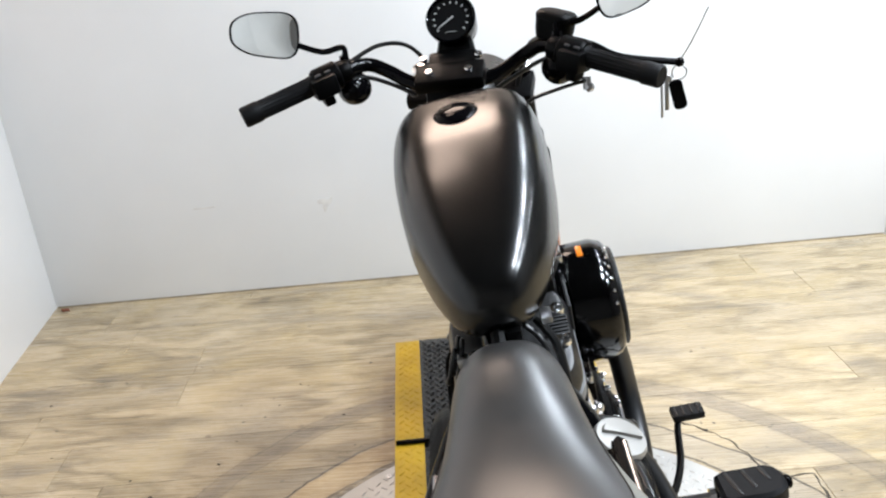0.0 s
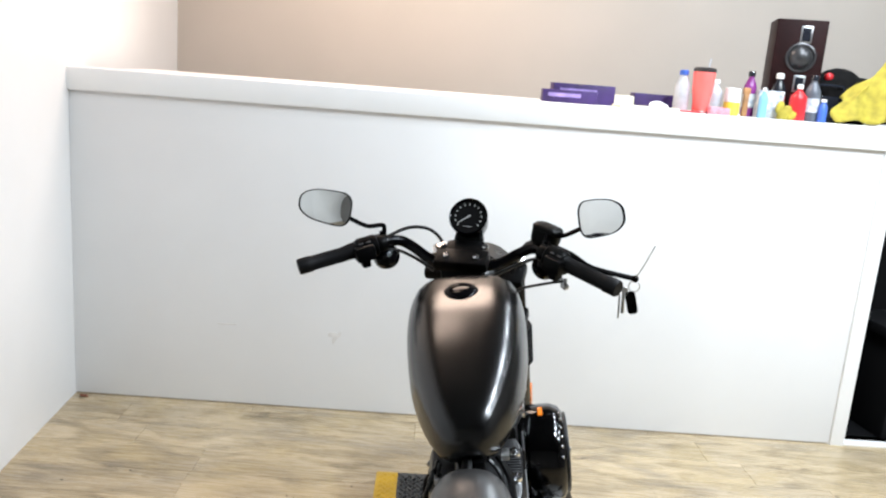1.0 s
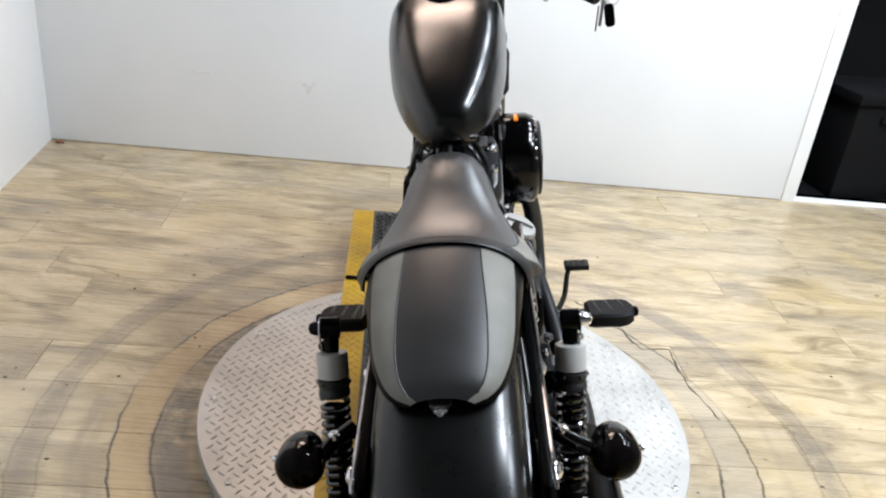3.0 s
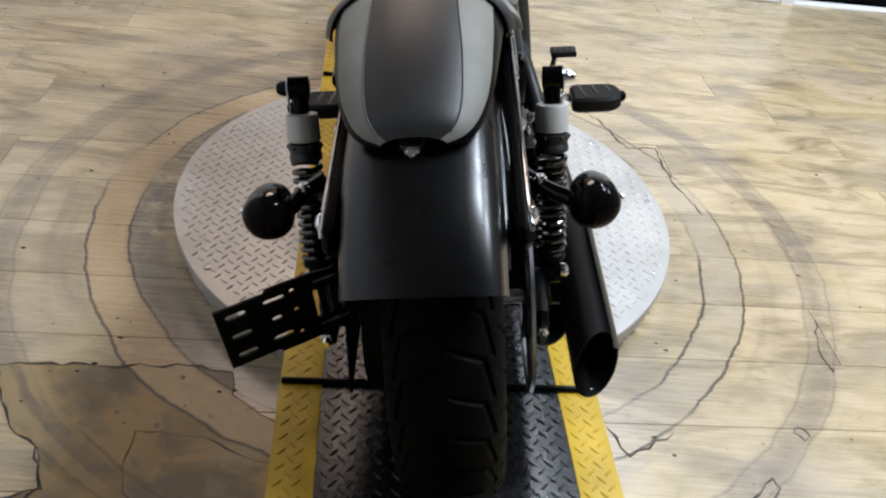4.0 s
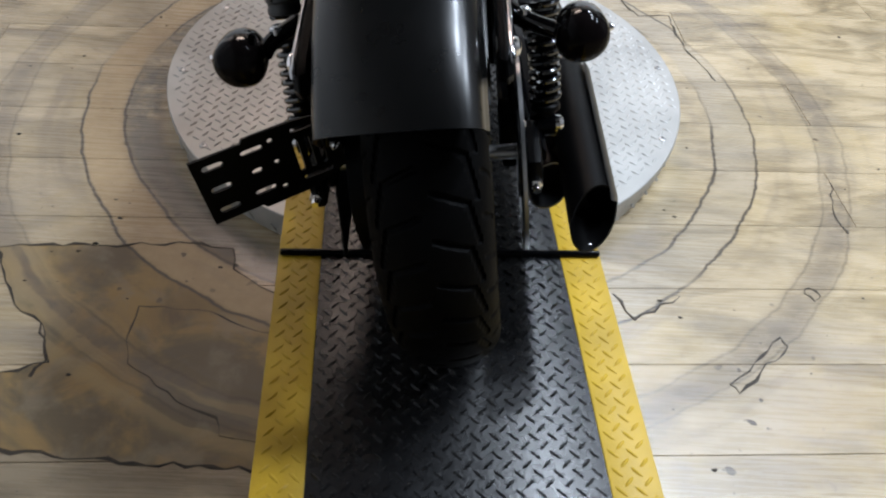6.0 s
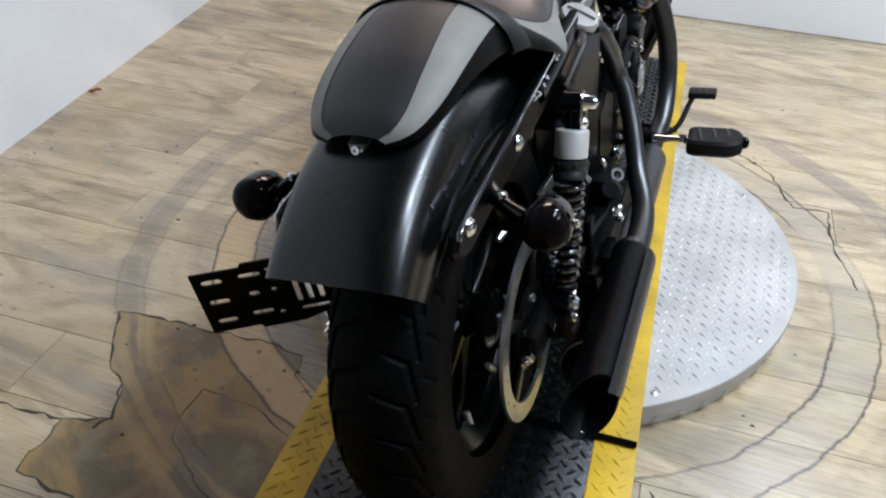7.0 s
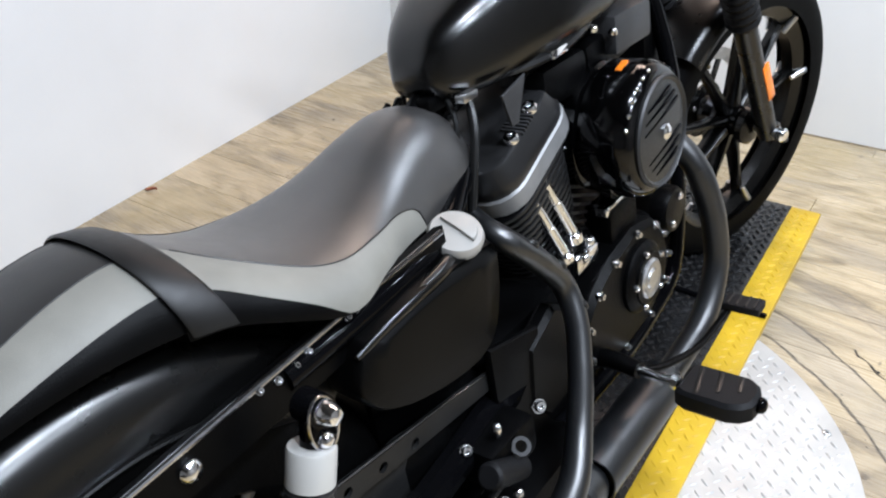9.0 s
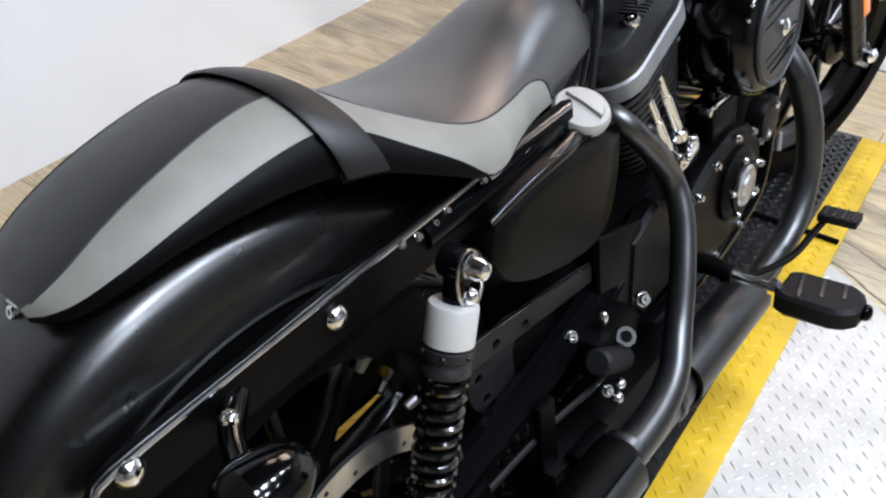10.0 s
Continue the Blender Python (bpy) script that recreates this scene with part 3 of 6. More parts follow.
front_wheel = wheel("front_wheel", FRONT, 0.338, 0.094, 0.262, 0.062, 27, STEER, "black cast front wheel with bare spoke tips", False)
brake_disc(front_wheel, FRONT, -0.07, 0.148, STEER)

# axle ends, caliper
axle = part("rear_axle", Geo().cyl((-0.15, 0.056, 0.318), (0.16, 0.056, 0.318), 0.011, chamfer=0.002), steel, bike)
part("axle_nut", Geo().lathe([(0.017, 0), (0.017, 0.012), (0.012, 0.016)], (0.15, 0.056, 0.318), (1, 0, 0), 6).bolt((0.166, 0.056, 0.318), (1, 0, 0), 0.008), chrome, axle)
cal = part("brake_caliper", Geo().box((0.137, 0.175, 0.262), (0.06, 0.062, 0.1), 0.014).box((0.152, 0.13, 0.315), (0.014, 0.12, 0.03), 0.006), wrinkle, bike, "black rear brake caliper")
part_each("caliper_bolt", Geo().bolt((0.159, 0.09, 0.317), (1, 0, 0), 0.009, 0.008).bolt((0.167, 0.17, 0.29), (1, 0, 0), 0.008, 0.008).bolt((0.167, 0.175, 0.24), (1, 0, 0), 0.008, 0.008), chrome, cal)

# swing arm
for s in (1, -1):
    arm = part("swing_arm", Geo().tube([(s * 0.105, 0.56, 0.345), (s * 0.135, 0.35, 0.345), (s * 0.145, 0.2, 0.336), (s * 0.152, 0.04, 0.32)], [0.026, 0.022, 0.022, 0.02], 10, 5), gloss, bike)
    part("arm_end", Geo().box((s * 0.152, 0.04, 0.319), (0.022, 0.1, 0.06), 0.012), wrinkle, arm)
    part("adjuster", Geo().cyl((s * 0.152, 0.0, 0.319), (s * 0.152, -0.035, 0.319), 0.005).lathe([(0.009, 0), (0.009, 0.008), (0.004, 0.01)], (s * 0.152, -0.015, 0.319), (0, -1, 0), 6), chrome, arm)
part("belt_pulley", Geo().lathe([(0.03, -0.012), (0.06, -0.006), (0.125, -0.008), (0.13, -0.014), (0.13, 0.014), (0.125, 0.008), (0.06, 0.006), (0.03, 0.012)], REAR + Vector((-0.1, 0, 0)), (1, 0, 0), 60), wrinkle, bike, "black drive belt pulley")
part("drive_belt", Geo().box((-0.106, 0.32, 0.437), (0.024, 0.52, 0.006), 0.001, rot=Matrix.Rotation(radians(-4), 3, "X")).box((-0.106, 0.32, 0.2), (0.024, 0.52, 0.006), 0.001, rot=Matrix.Rotation(radians(7), 3, "X")), soft_rubber, bike, "black toothed drive belt")
part("belt_shield", Geo().slab([(-0.02, 0.2), (0.3, 0.205), (0.58, 0.25), (0.58, 0.42), (0.3, 0.45), (0.1, 0.46)], 0.004, Matrix.Translation((-0.132, 0, 0)) @ Matrix(((0, 0, 1, 0), (1, 0, 0, 0), (0, 1, 0, 0), (0, 0, 0, 1))), 0.001), wrinkle, bike, "black belt guard")
part("gearbox", Geo().box((0, 0.53, 0.3), (0.2, 0.26, 0.2), 0.03).box((0.0, 0.76, 0.215), (0.2, 0.44, 0.09), 0.03).box((0.02, 0.37, 0.345), (0.19, 0.1, 0.12), 0.025), wrinkle, bike, "black gearbox and swing arm pivot casting")
gus = [(0.058 * math.cos(2 * math.pi * k / 40), 0.07 * math.sin(2 * math.pi * k / 40)) for k in range(40)]
gh = [[(0.042 * math.cos(2 * math.pi * j / 7) + 0.007 * math.cos(-k * math.pi / 5), 0.052 * math.sin(2 * math.pi * j / 7) + 0.007 * math.sin(-k * math.pi / 5)) for k in range(10)] for j in range(7)]
part("pivot_guard", holed_plate(gus, gh, 0.004, Matrix.Translation((0.108, 0.315, 0.372)) @ Matrix.Rotation(radians(90), 4, "Y")), insert_coat, bike, "black perforated guard plate")
rail_m = Matrix.Translation((0.116, 0, 0)) @ Matrix(((0, 0, 1, 0), (1, 0, 0, 0), (0, 1, 0, 0), (0, 0, 0, 1)))
rail_holes = [stadium(y, z, 0.014, 0.013) for y, z in ((0.235, 0.428), (0.29, 0.418), (0.345, 0.409))]
rail = part("side_rail", holed_plate([(0.19, 0.452), (0.33, 0.434), (0.43, 0.42), (0.52, 0.404), (0.53, 0.378), (0.42, 0.39), (0.33, 0.4), (0.19, 0.418)], rail_holes, 0.005, rail_m), insert_coat, bike, "dark perforated steel side rail")
# thin light tube: the rail's top glint put in as shape
part("rail_edge", Geo().tube([(0.119, 0.21, 0.45), (0.119, 0.29, 0.4405), (0.119, 0.33, 0.435), (0.119, 0.42, 0.422), (0.119, 0.5, 0.408)], [0.0015, 0.003, 0.0025, 0.0015, 0.001], 8, 4), edge_highlight, rail)
part("battery_box", Geo().box((0, 0.42, 0.5), (0.17, 0.2, 0.24), 0.02).box((0, 0.5, 0.34), (0.16, 0.14, 0.2), 0.02), wrinkle, bike)
part("belt_guard", Geo().box((-0.115, 0.28, 0.44), (0.03, 0.4, 0.02), 0.006, rot=Matrix.Rotation(radians(4), 3, "X")), wrinkle, bike)

# ---- rear fender ----
FEND_R, FEND_W = 0.366, 0.091


def fender_geo(centre, radius, half, a0, a1, drop, steps=48, thick=0.003):
    """A steel fender: a rolled top with rounded shoulders and side skirts; angles from straight back, over the top."""
    rings = []
    cross = [(-half, 1.0), (-half, 0.8), (-half, 0.68), (-half * 0.988, 0.59), (-half * 0.966, 0.52), (-half * 0.953, 0.45), (-half * 0.944, 0.37), (-half * 0.92, 0.28), (-half * 0.87, 0.19), (-half * 0.79, 0.115), (-half * 0.68, 0.062), (-half * 0.53, 0.03), (-half * 0.36, 0.012), (-half * 0.18, 0.003), (0, 0)]
    cross = cross + [(-x, d) for x, d in cross[-2::-1]]
    for i in range(steps + 1):
        t = i / steps
        a = radians(a0 + (a1 - a0) * t)
        dr = drop(t)
        outer, inner = [], []
        for x, d in cross:
            r = radius - d * dr
            for row, off in ((outer, 0.0), (inner, thick)):
                xx = x * (1 - off / half)
                rr = r - off
                row.append(centre + Vector((xx, -rr * math.cos(a), rr * math.sin(a))))
        rings.append(outer + inner[::-1])
    return Geo().rings(rings)


rear_fender = part("rear_fender", fender_geo(ARCH, FEND_R, FEND_W, 44.0, 140, lambda t: 0.075 + 0.04 * math.sin(math.pi * t)), satin, bike, "satin black bobbed rear fender", angle=50)
bead = Geo()
for s in (1, -1):
    bead.tube([(ARCH.x + s * (FEND_W + 0.0005), ARCH.y - 0.29 * math.cos(radians(a)), ARCH.z + 0.29 * math.sin(radians(a))) for a in range(50, 136, 6)], 0.0035, 8, 2)
part_each("fender_bead", bead, satin, rear_fender)
tab = part("seat_tab", Geo().box((-0.003, -0.082, 0.676), (0.026, 0.03, 0.005), 0.002, rot=Matrix.Rotation(radians(20), 3, "X")).box((-0.003, -0.096, 0.667), (0.02, 0.006, 0.018), 0.003, rot=Matrix.Rotation(radians(20), 3, "X")), steel, bike, "bare steel seat mounting tab")
part("tab_screw", Geo().bolt((-0.003, -0.1, 0.667), (0, -0.9, 0.35), 0.006, 0.005), chrome, tab)

# fender struts
for s in (1, -1):
    off = 0.116 if s == 1 else 0.1
    m = Matrix.Translation((s * off, 0.15, 0.598)) @ Matrix.Rotation(radians(4.4), 4, "X")
    outline = [(0.31, 0.02), (0.31, -0.022), (0.1, -0.03), (-0.15, -0.026), (-0.27, -0.024), (-0.295, -0.012), (-0.3, 0.0), (-0.29, 0.014), (-0.27, 0.02), (0.0, 0.022)]
    g = Geo().slab([(y, z) for y, z in outline], 0.014, m @ Matrix(((0, 0, 1, 0), (1, 0, 0, 0), (0, 1, 0, 0), (0, 0, 0, 1))), 0.006)
    strut = part("fender_strut", g, wrinkle, bike, "gloss black fender strut")
    # thin light tube in place of the highlight along the strut's top
    part("strut_edge", Geo().tube([m @ Vector((s * 0.006, y, z)) for y, z in ((0.3, 0.018), (0.15, 0.0195), (0.0, 0.0205), (-0.15, 0.02), (-0.27, 0.018), (-0.288, 0.01))], [0.0036, 0.0028, 0.0042, 0.003, 0.0038, 0.0032], 10, 3), edge_highlight, strut)
    b = Geo()
    for y, z in ((0.083, 0.592), (-0.112, 0.588)):
        b.lathe([(0.011, 0), (0.0115, 0.003), (0.009, 0.007), (0.004, 0.0095), (0.0, 0.01)], (s * (off + 0.007), y, z), (s, 0, 0), 18)
    part_each("strut_bolt", b, chrome, strut)
    small = Geo()
    for y, z in ((0.168, 0.616), (0.19, 0.612), (0.205, 0.607), (0.213, 0.614), (0.231, 0.618), (0.287, 0.623), (0.3, 0.625)):
        small.bolt((s * (off + 0.008), y, z), (s, 0, 0.5), 0.0035, 0.005)
    part_each("strut_screw", small, chrome, strut)

# rear turn signals
for s in (1, -1):
    reach = 0.2 if s == 1 else 0.179
    stem = part("turn_signal", Geo().tube([(s * 0.118, -0.02, 0.583), (s * 0.145, -0.045, 0.578), (s * (reach - 0.025), -0.06, 0.572)], [0.012, 0.01, 0.01], 14, 4).lathe([(0.0, -0.024), (0.012, -0.022), (0.021, -0.014), (0.027, 0.0), (0.0298, 0.016), (0.0303, 0.03), (0.0294, 0.034)], (s * reach, -0.045, 0.57), (0, -1, 0.05), 32), bright_gloss, bike, "gloss black bullet turn signal")
    part("lens", Geo().lathe([(0.029, 0), (0.028, 0.005), (0.0235, 0.012), (0.0135, 0.017), (0.0, 0.019)], (s * reach, -0.0775, 0.5725), (0, -1, 0.05), 32), lens_smoke, stem, "smoked dark lens")
    part_each("signal_screw", Geo().bolt((s * 0.14, -0.04, 0.588), (0, 0.2, 1), 0.006).bolt((s * (reach + 0.031), -0.06, 0.572), (s, 0, 0), 0.004), chrome, stem)

# side-mount licence plate holder, no plate on it
pm = Matrix.Translation((-0.162, -0.113, 0.454)) @ Matrix(((0.82, 0.0, 0.57, 0), (0.56, -0.12, -0.82, 0), (-0.06, 0.99, 0.0, 0), (0, 0, 0, 1)))
outline = [(-0.092, -0.052), (-0.03, -0.052), (-0.026, -0.058), (0.03, -0.058), (0.06, -0.05), (0.088, -0.04), (0.088, 0.05), (0.03, 0.056), (-0.026, 0.056), (-0.03, 0.05), (-0.092, 0.05)]
holes = [stadium(-0.068, y, 0.026, 0.009) for y in (-0.034, 0.0, 0.034)] + [stadium(-0.02, y, 0.028, 0.008) for y in (-0.03, 0.036)] + [stadium(-0.022, 0.004, 0.014, 0.008)] + [stadium(0.004, y, 0.008, 0.007) for y in (-0.036, 0.006, 0.04)]
holes += [stadium(x, 0.002, 0.052, 0.007, radians(90)) for x in (0.032, 0.047, 0.062)] + [stadium(0.05, y, 0.04, 0.007) for y in (-0.036, 0.042)]
plate = part("plate_holder", holed_plate(outline, holes, 0.004, pm), wrinkle, bike, "black slotted steel plate holder")
part("plate_arm", Geo().box((-0.104, -0.062, 0.495), (0.022, 0.03, 0.1), 0.005).tube([(-0.1, -0.06, 0.5), (-0.1, -0.03, 0.43), (-0.13, 0.0, 0.33)], 0.009, 10, 4), gloss, plate)
part_each("plate_bolt", Geo().bolt((-0.095, -0.075, 0.45), (0.57, -0.82, 0), 0.006).bolt((-0.095, -0.075, 0.505), (0.57, -0.82, 0), 0.006), chrome, plate)

# ---- shocks ----
for s in (1, -1):
    lo, hi = Vector((s * 0.174, 0.088, 0.338)), Vector((s * 0.176, 0.183, 0.606))
    ax = (hi - lo).normalized()
    length = (hi - lo).length
    body = part("shock_absorber", Geo().cyl(lo, lo + ax * 0.16, 0.0135).cyl(lo + ax * 0.02, lo + ax * 0.032, 0.021, chamfer=0.003), wrinkle, bike, "rear shock absorber with silver reservoir")
    coil = [lo + ax * (0.036 + 0.142 * k / 176) + frame_of(ax) @ Vector((0.0188 * math.cos(2 * math.pi * k / 16), 0.0188 * math.sin(2 * math.pi * k / 16), 0)) for k in range(177)]
    part("spring", Geo().tube(coil, 0.0044, 8, 1), spring_gloss, body, "gloss black coil spring")
    col = Geo().lathe([(0.019, 0), (0.0235, 0.003), (0.0235, 0.01), (0.0222, 0.012), (0.0222, 0.017), (0.024, 0.019), (0.024, 0.027), (0.02, 0.029)], lo + ax * 0.18, ax, 32)
    part("preload_collar", col, insert_coat, body)
    slots = Geo()
    for k in range(6):
        q = frame_of(ax) @ Vector((0.0236 * math.cos(k * math.pi / 3), 0.0236 * math.sin(k * math.pi / 3), 0))
        slots.ball(lo + ax * 0.203 + q, 0.003, seg=8)
    part_each("collar_hole", slots, cable_black, body)
    part("reservoir", Geo().lathe([(0.019, 0), (0.0232, 0.002), (0.0232, 0.036), (0.022, 0.039), (0.01, 0.04)], lo + ax * 0.209, ax, 32), silver, body, "silver shock reservoir")
    part("top_eye", Geo().cyl(lo + ax * 0.248, hi, 0.011, 0.013).lathe([(0.01, -0.014), (0.016, -0.013), (0.016, 0.013), (0.01, 0.014)], hi, (1, 0, 0), 24), gloss, body)
    part("acorn_nut", Geo().lathe([(0.0125, 0), (0.0125, 0.005), (0.011, 0.01), (0.0105, 0.015), (0.0075, 0.021), (0.0, 0.024)], hi + Vector((s * 0.009, 0, 0)), (s, 0, 0), 20), chrome if s == 1 else gloss, body)
    part("clevis_pin", Geo().ball(hi + Vector((s * 0.012, -0.005, -0.028)), 0.0085), chrome if s == 1 else gloss, body)
    # light loop that draws the bright rim of the black clevis
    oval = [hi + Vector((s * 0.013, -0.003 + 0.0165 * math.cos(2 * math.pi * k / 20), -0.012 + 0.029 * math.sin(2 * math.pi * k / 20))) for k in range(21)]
    part("clevis_edge", Geo().tube(oval, 0.0016, 6, 1), edge_highlight, body)
    part("lower_eye", Geo().lathe([(0.008, -0.014), (0.018, -0.013), (0.018, 0.013), (0.008, 0.014)], lo, (1, 0, 0), 22), gloss, body)
    part("lower_bolt", Geo().lathe([(0.012, 0), (0.012, 0.008), (0.008, 0.013), (0, 0.014)], lo + Vector((s * 0.012, 0, 0)), (s, 0, 0), 18), chrome, body)

# ---- seat ----
def dome(y, w, zb, zt, phi):
    """A point of a seat's cross-section: phi 0 is the right rim, 90 degrees the crown; boxy at the pad, softer in front."""
    k = min(1.0, max(0.0, (y - 0.1) / 0.15))
    nx, nz = 0.92 - 0.1 * k, 0.95 - 0.11 * k
    c, s = math.cos(phi), max(0.0, math.sin(phi))
    return Vector((w * math.copysign(abs(c) ** nx, c), y, zb + (zt - zb) * s ** nz))


def seat_band(ys, width, low, top, p0, p1, side, n, lift=0.0):
    """A strip of the cover between two angles that change along the seat."""
    rings = []
    for y in ys:
        a, b = radians(lerp_table(p0, y)), radians(lerp_table(p1, y))
        row = []
        for k in range(n + 1):
            phi = a + (b - a) * k / n
            q = dome(y, lerp_table(width, y) + lift, lerp_table(low, y), lerp_table(top, y) + lift, phi)
            row.append(Vector((q.x * side, q.y, q.z)))
        rings.append(row)
    return Geo().rings(rings, cap=False, closed_ring=False)


def spread(a, b, n):
    return [a + (b - a) * i / n for i in range(n + 1)]


S_W = [(0.13, 0.11), (0.18, 0.123), (0.24, 0.138), (0.3, 0.14), (0.36, 0.119), (0.42, 0.099), (0.48, 0.087), (0.54, 0.08), (0.58, 0.072), (0.61, 0.056), (0.625, 0.03)]
S_T = [(0.13, 0.768), (0.16, 0.756), (0.2, 0.729), (0.25, 0.704), (0.3, 0.692), (0.36, 0.694), (0.42, 0.71), (0.47, 0.73), (0.52, 0.742), (0.56, 0.738), (0.59, 0.72), (0.612, 0.69), (0.625, 0.66)]
S_L = [(0.13, 0.69), (0.17, 0.684), (0.22, 0.662), (0.28, 0.636), (0.36, 0.636), (0.45, 0.632), (0.53, 0.628), (0.6, 0.635), (0.625, 0.645)]
S_P1 = [(0.13, 65), (0.18, 68), (0.23, 60), (0.28, 47), (0.33, 37), (0.38, 30), (0.42, 25), (0.45, 15), (0.465, 0), (0.63, 0)]
S_P2 = [(0.13, 31), (0.17, 29), (0.21, 22), (0.25, 12), (0.285, 0), (0.63, 0)]
ys = spread(0.13, 0.625, 50)
seat = part("seat", seat_band(ys, S_W, S_L, S_T, S_P1, [(q[0], 180 - q[1]) for q in S_P1], 1, 30), seat_vinyl, bike, "black vinyl solo seat with grey side panels", angle=60)
P_W = [(-0.105, 0.036), (-0.099, 0.052), (-0.085, 0.066), (-0.055, 0.08), (-0.02, 0.088), (0.03, 0.095), (0.08, 0.101), (0.14, 0.107), (0.16, 0.11)]
P_T = [(-0.105, 0.688), (-0.097, 0.7002), (-0.08, 0.7126), (-0.045, 0.7304), (0.0, 0.747), (0.06, 0.7618), (0.1, 0.767), (0.13, 0.765), (0.15, 0.762)]
P_L = [(-0.105, 0.676), (-0.08, 0.679), (-0.05, 0.688), (0.0, 0.698), (0.07, 0.7023), (0.14, 0.696)]
P_P1 = [(-0.105, 40), (-0.095, 43), (-0.08, 46), (-0.045, 52), (0.0, 56), (0.06, 61), (0.14, 65)]
P_P2 = [(-0.105, 15), (-0.08, 15), (-0.03, 16), (0.03, 21), (0.14, 31)]
yp = spread(-0.105, 0.146, 42)
pillion = part("pillion_pad", seat_band(yp, P_W, P_L, P_T, P_P1, [(q[0], 180 - q[1]) for q in P_P1], 1, 26), vinyl, bike, "black vinyl passenger pad with grey side panels", angle=60)
for s in (1, -1):
    part("side_panel", seat_band([y for y in ys if y <= 0.47], S_W, S_L, S_T, S_P2, S_P1, s, 10), panel_vinyl, seat, "grey vinyl side panel", angle=60)
    part("seat_skirt", seat_band([y for y in ys if y <= 0.3], S_W, S_L, S_T, [(0, 0)], S_P2, s, 5), wrinkle, seat, "matt black seat skirt", angle=60)
    part("side_panel", seat_band(yp, P_W, P_L, P_T, P_P2, P_P1, s, 10), panel_vinyl, pillion, "grey vinyl side panel", angle=60)
    part("pad_skirt", seat_band(yp, P_W, P_L, P_T, [(0, 0)], P_P2, s, 4), wrinkle, pillion, "matt black pad skirt", angle=60)
    pip = [dome(y, lerp_table(S_W, y) + 0.0005, lerp_table(S_L, y), lerp_table(S_T, y), radians(lerp_table(S_P1, y))) for y in spread(0.17, 0.462, 30)]
    part("seam", Geo().tube([(q.x * s, q.y, q.z) for q in pip], 0.0011, 6, 1), vinyl, seat)
    pip = [dome(y, lerp_table(P_W, y) + 0.0005, lerp_table(P_L, y), lerp_table(P_T, y), radians(lerp_table(P_P1, y))) for y in spread(-0.1, 0.13, 26)]
    part("seam", Geo().tube([(q.x * s, q.y, q.z) for q in pip], 0.0009, 6, 1), vinyl, pillion)
# strap and the lip over the pad
rows = []
for k in range(33):
    phi = math.pi * (0.012 + 0.976 * k / 32)
    ring = []
    for y, lift in ((0.12, 0.0), (0.117, 0.003), (0.12, 0.0045), (0.136, 0.0038), (0.152, 0.0042), (0.156, 0.003), (0.157, 0.0)):
        yy = y + 0.016 * (1 - math.sin(phi))
        q = dome(yy, lerp_table(S_W, yy) + lift, lerp_table(S_L, yy), lerp_table(S_T, yy) + lift, phi)
        ring.append(q)
    rows.append(ring)
part("strap", Geo().rings(rows, closed_ring=True), strap_vinyl, seat, "black vinyl strap across the seat", angle=50)
base = Geo()
base.rings([[dome(y, lerp_table(S_W, y) - 0.022, lerp_table(S_L, y) - 0.02, lerp_table(S_L, y) + 0.004, math.pi * k / 12) for k in range(13)] for y in spread(0.34, 0.6, 12)])
part("seat_pan", base, wrinkle, seat)

# ---- tank ----
T_W = [(0.572, 0.024), (0.585, 0.042), (0.62, 0.065), (0.68, 0.089), (0.76, 0.11), (0.84, 0.121), (0.9, 0.125), (0.96, 0.124), (1.01, 0.114), (1.05, 0.09), (1.072, 0.035)]
T_T = [(0.572, 0.785), (0.585, 0.812), (0.62, 0.84), (0.68, 0.872), (0.76, 0.908), (0.84, 0.936), (0.9, 0.951), (0.96, 0.962), (1.01, 0.966), (1.05, 0.945), (1.072, 0.9)]
T_B = [(0.572, 0.76), (0.585, 0.738), (0.62, 0.73), (0.7, 0.733), (0.8, 0.742), (0.9, 0.756), (0.96, 0.77), (1.01, 0.79), (1.05, 0.82), (1.072, 0.86)]
rings = []
for i in range(57):
    y = 0.572 + 0.5 * i / 56
    w, zt, zb = lerp_table(T_W, y), lerp_table(T_T, y), lerp_table(T_B, y)
    zm = zb + (zt - zb) * 0.42
    ring = []
    for k in range(56):
        a = 2 * math.pi * k / 56
        c, s = math.cos(a), math.sin(a)
        e = 0.5 if s > 0 else 0.52
        x = w * math.copysign(abs(c) ** e, c)
        z = zm + (zt - zm) * s ** 0.62 if s > 0 else zm - (zm - zb) * abs(s) ** 0.62
        ring.append(Vector((x, y, z)))
    rings.append(ring)
tank = part("fuel_tank", Geo().rings(rings), tank_satin, bike, "satin black teardrop fuel tank", angle=60)
cap_n = Vector((0, -0.17, 1)).normalized()
cap = part("fuel_cap", Geo().lathe([(0.037, -0.002), (0.0375, 0.002), (0.036, 0.0055), (0.031, 0.0095), (0.023, 0.0125), (0.012, 0.0145), (0.0, 0.015)], (-0.006, 0.924, 0.9505), cap_n, 40), gloss, bike, "gloss black fuel cap")
part("mount_tab", Geo().tube([(0.0, 0.6, 0.75), (0.0, 0.56, 0.72), (0.0, 0.53, 0.7)], 0.012, 10, 3).box((0.02, 0.585, 0.735), (0.02, 0.035, 0.02), 0.004), wrinkle, tank)

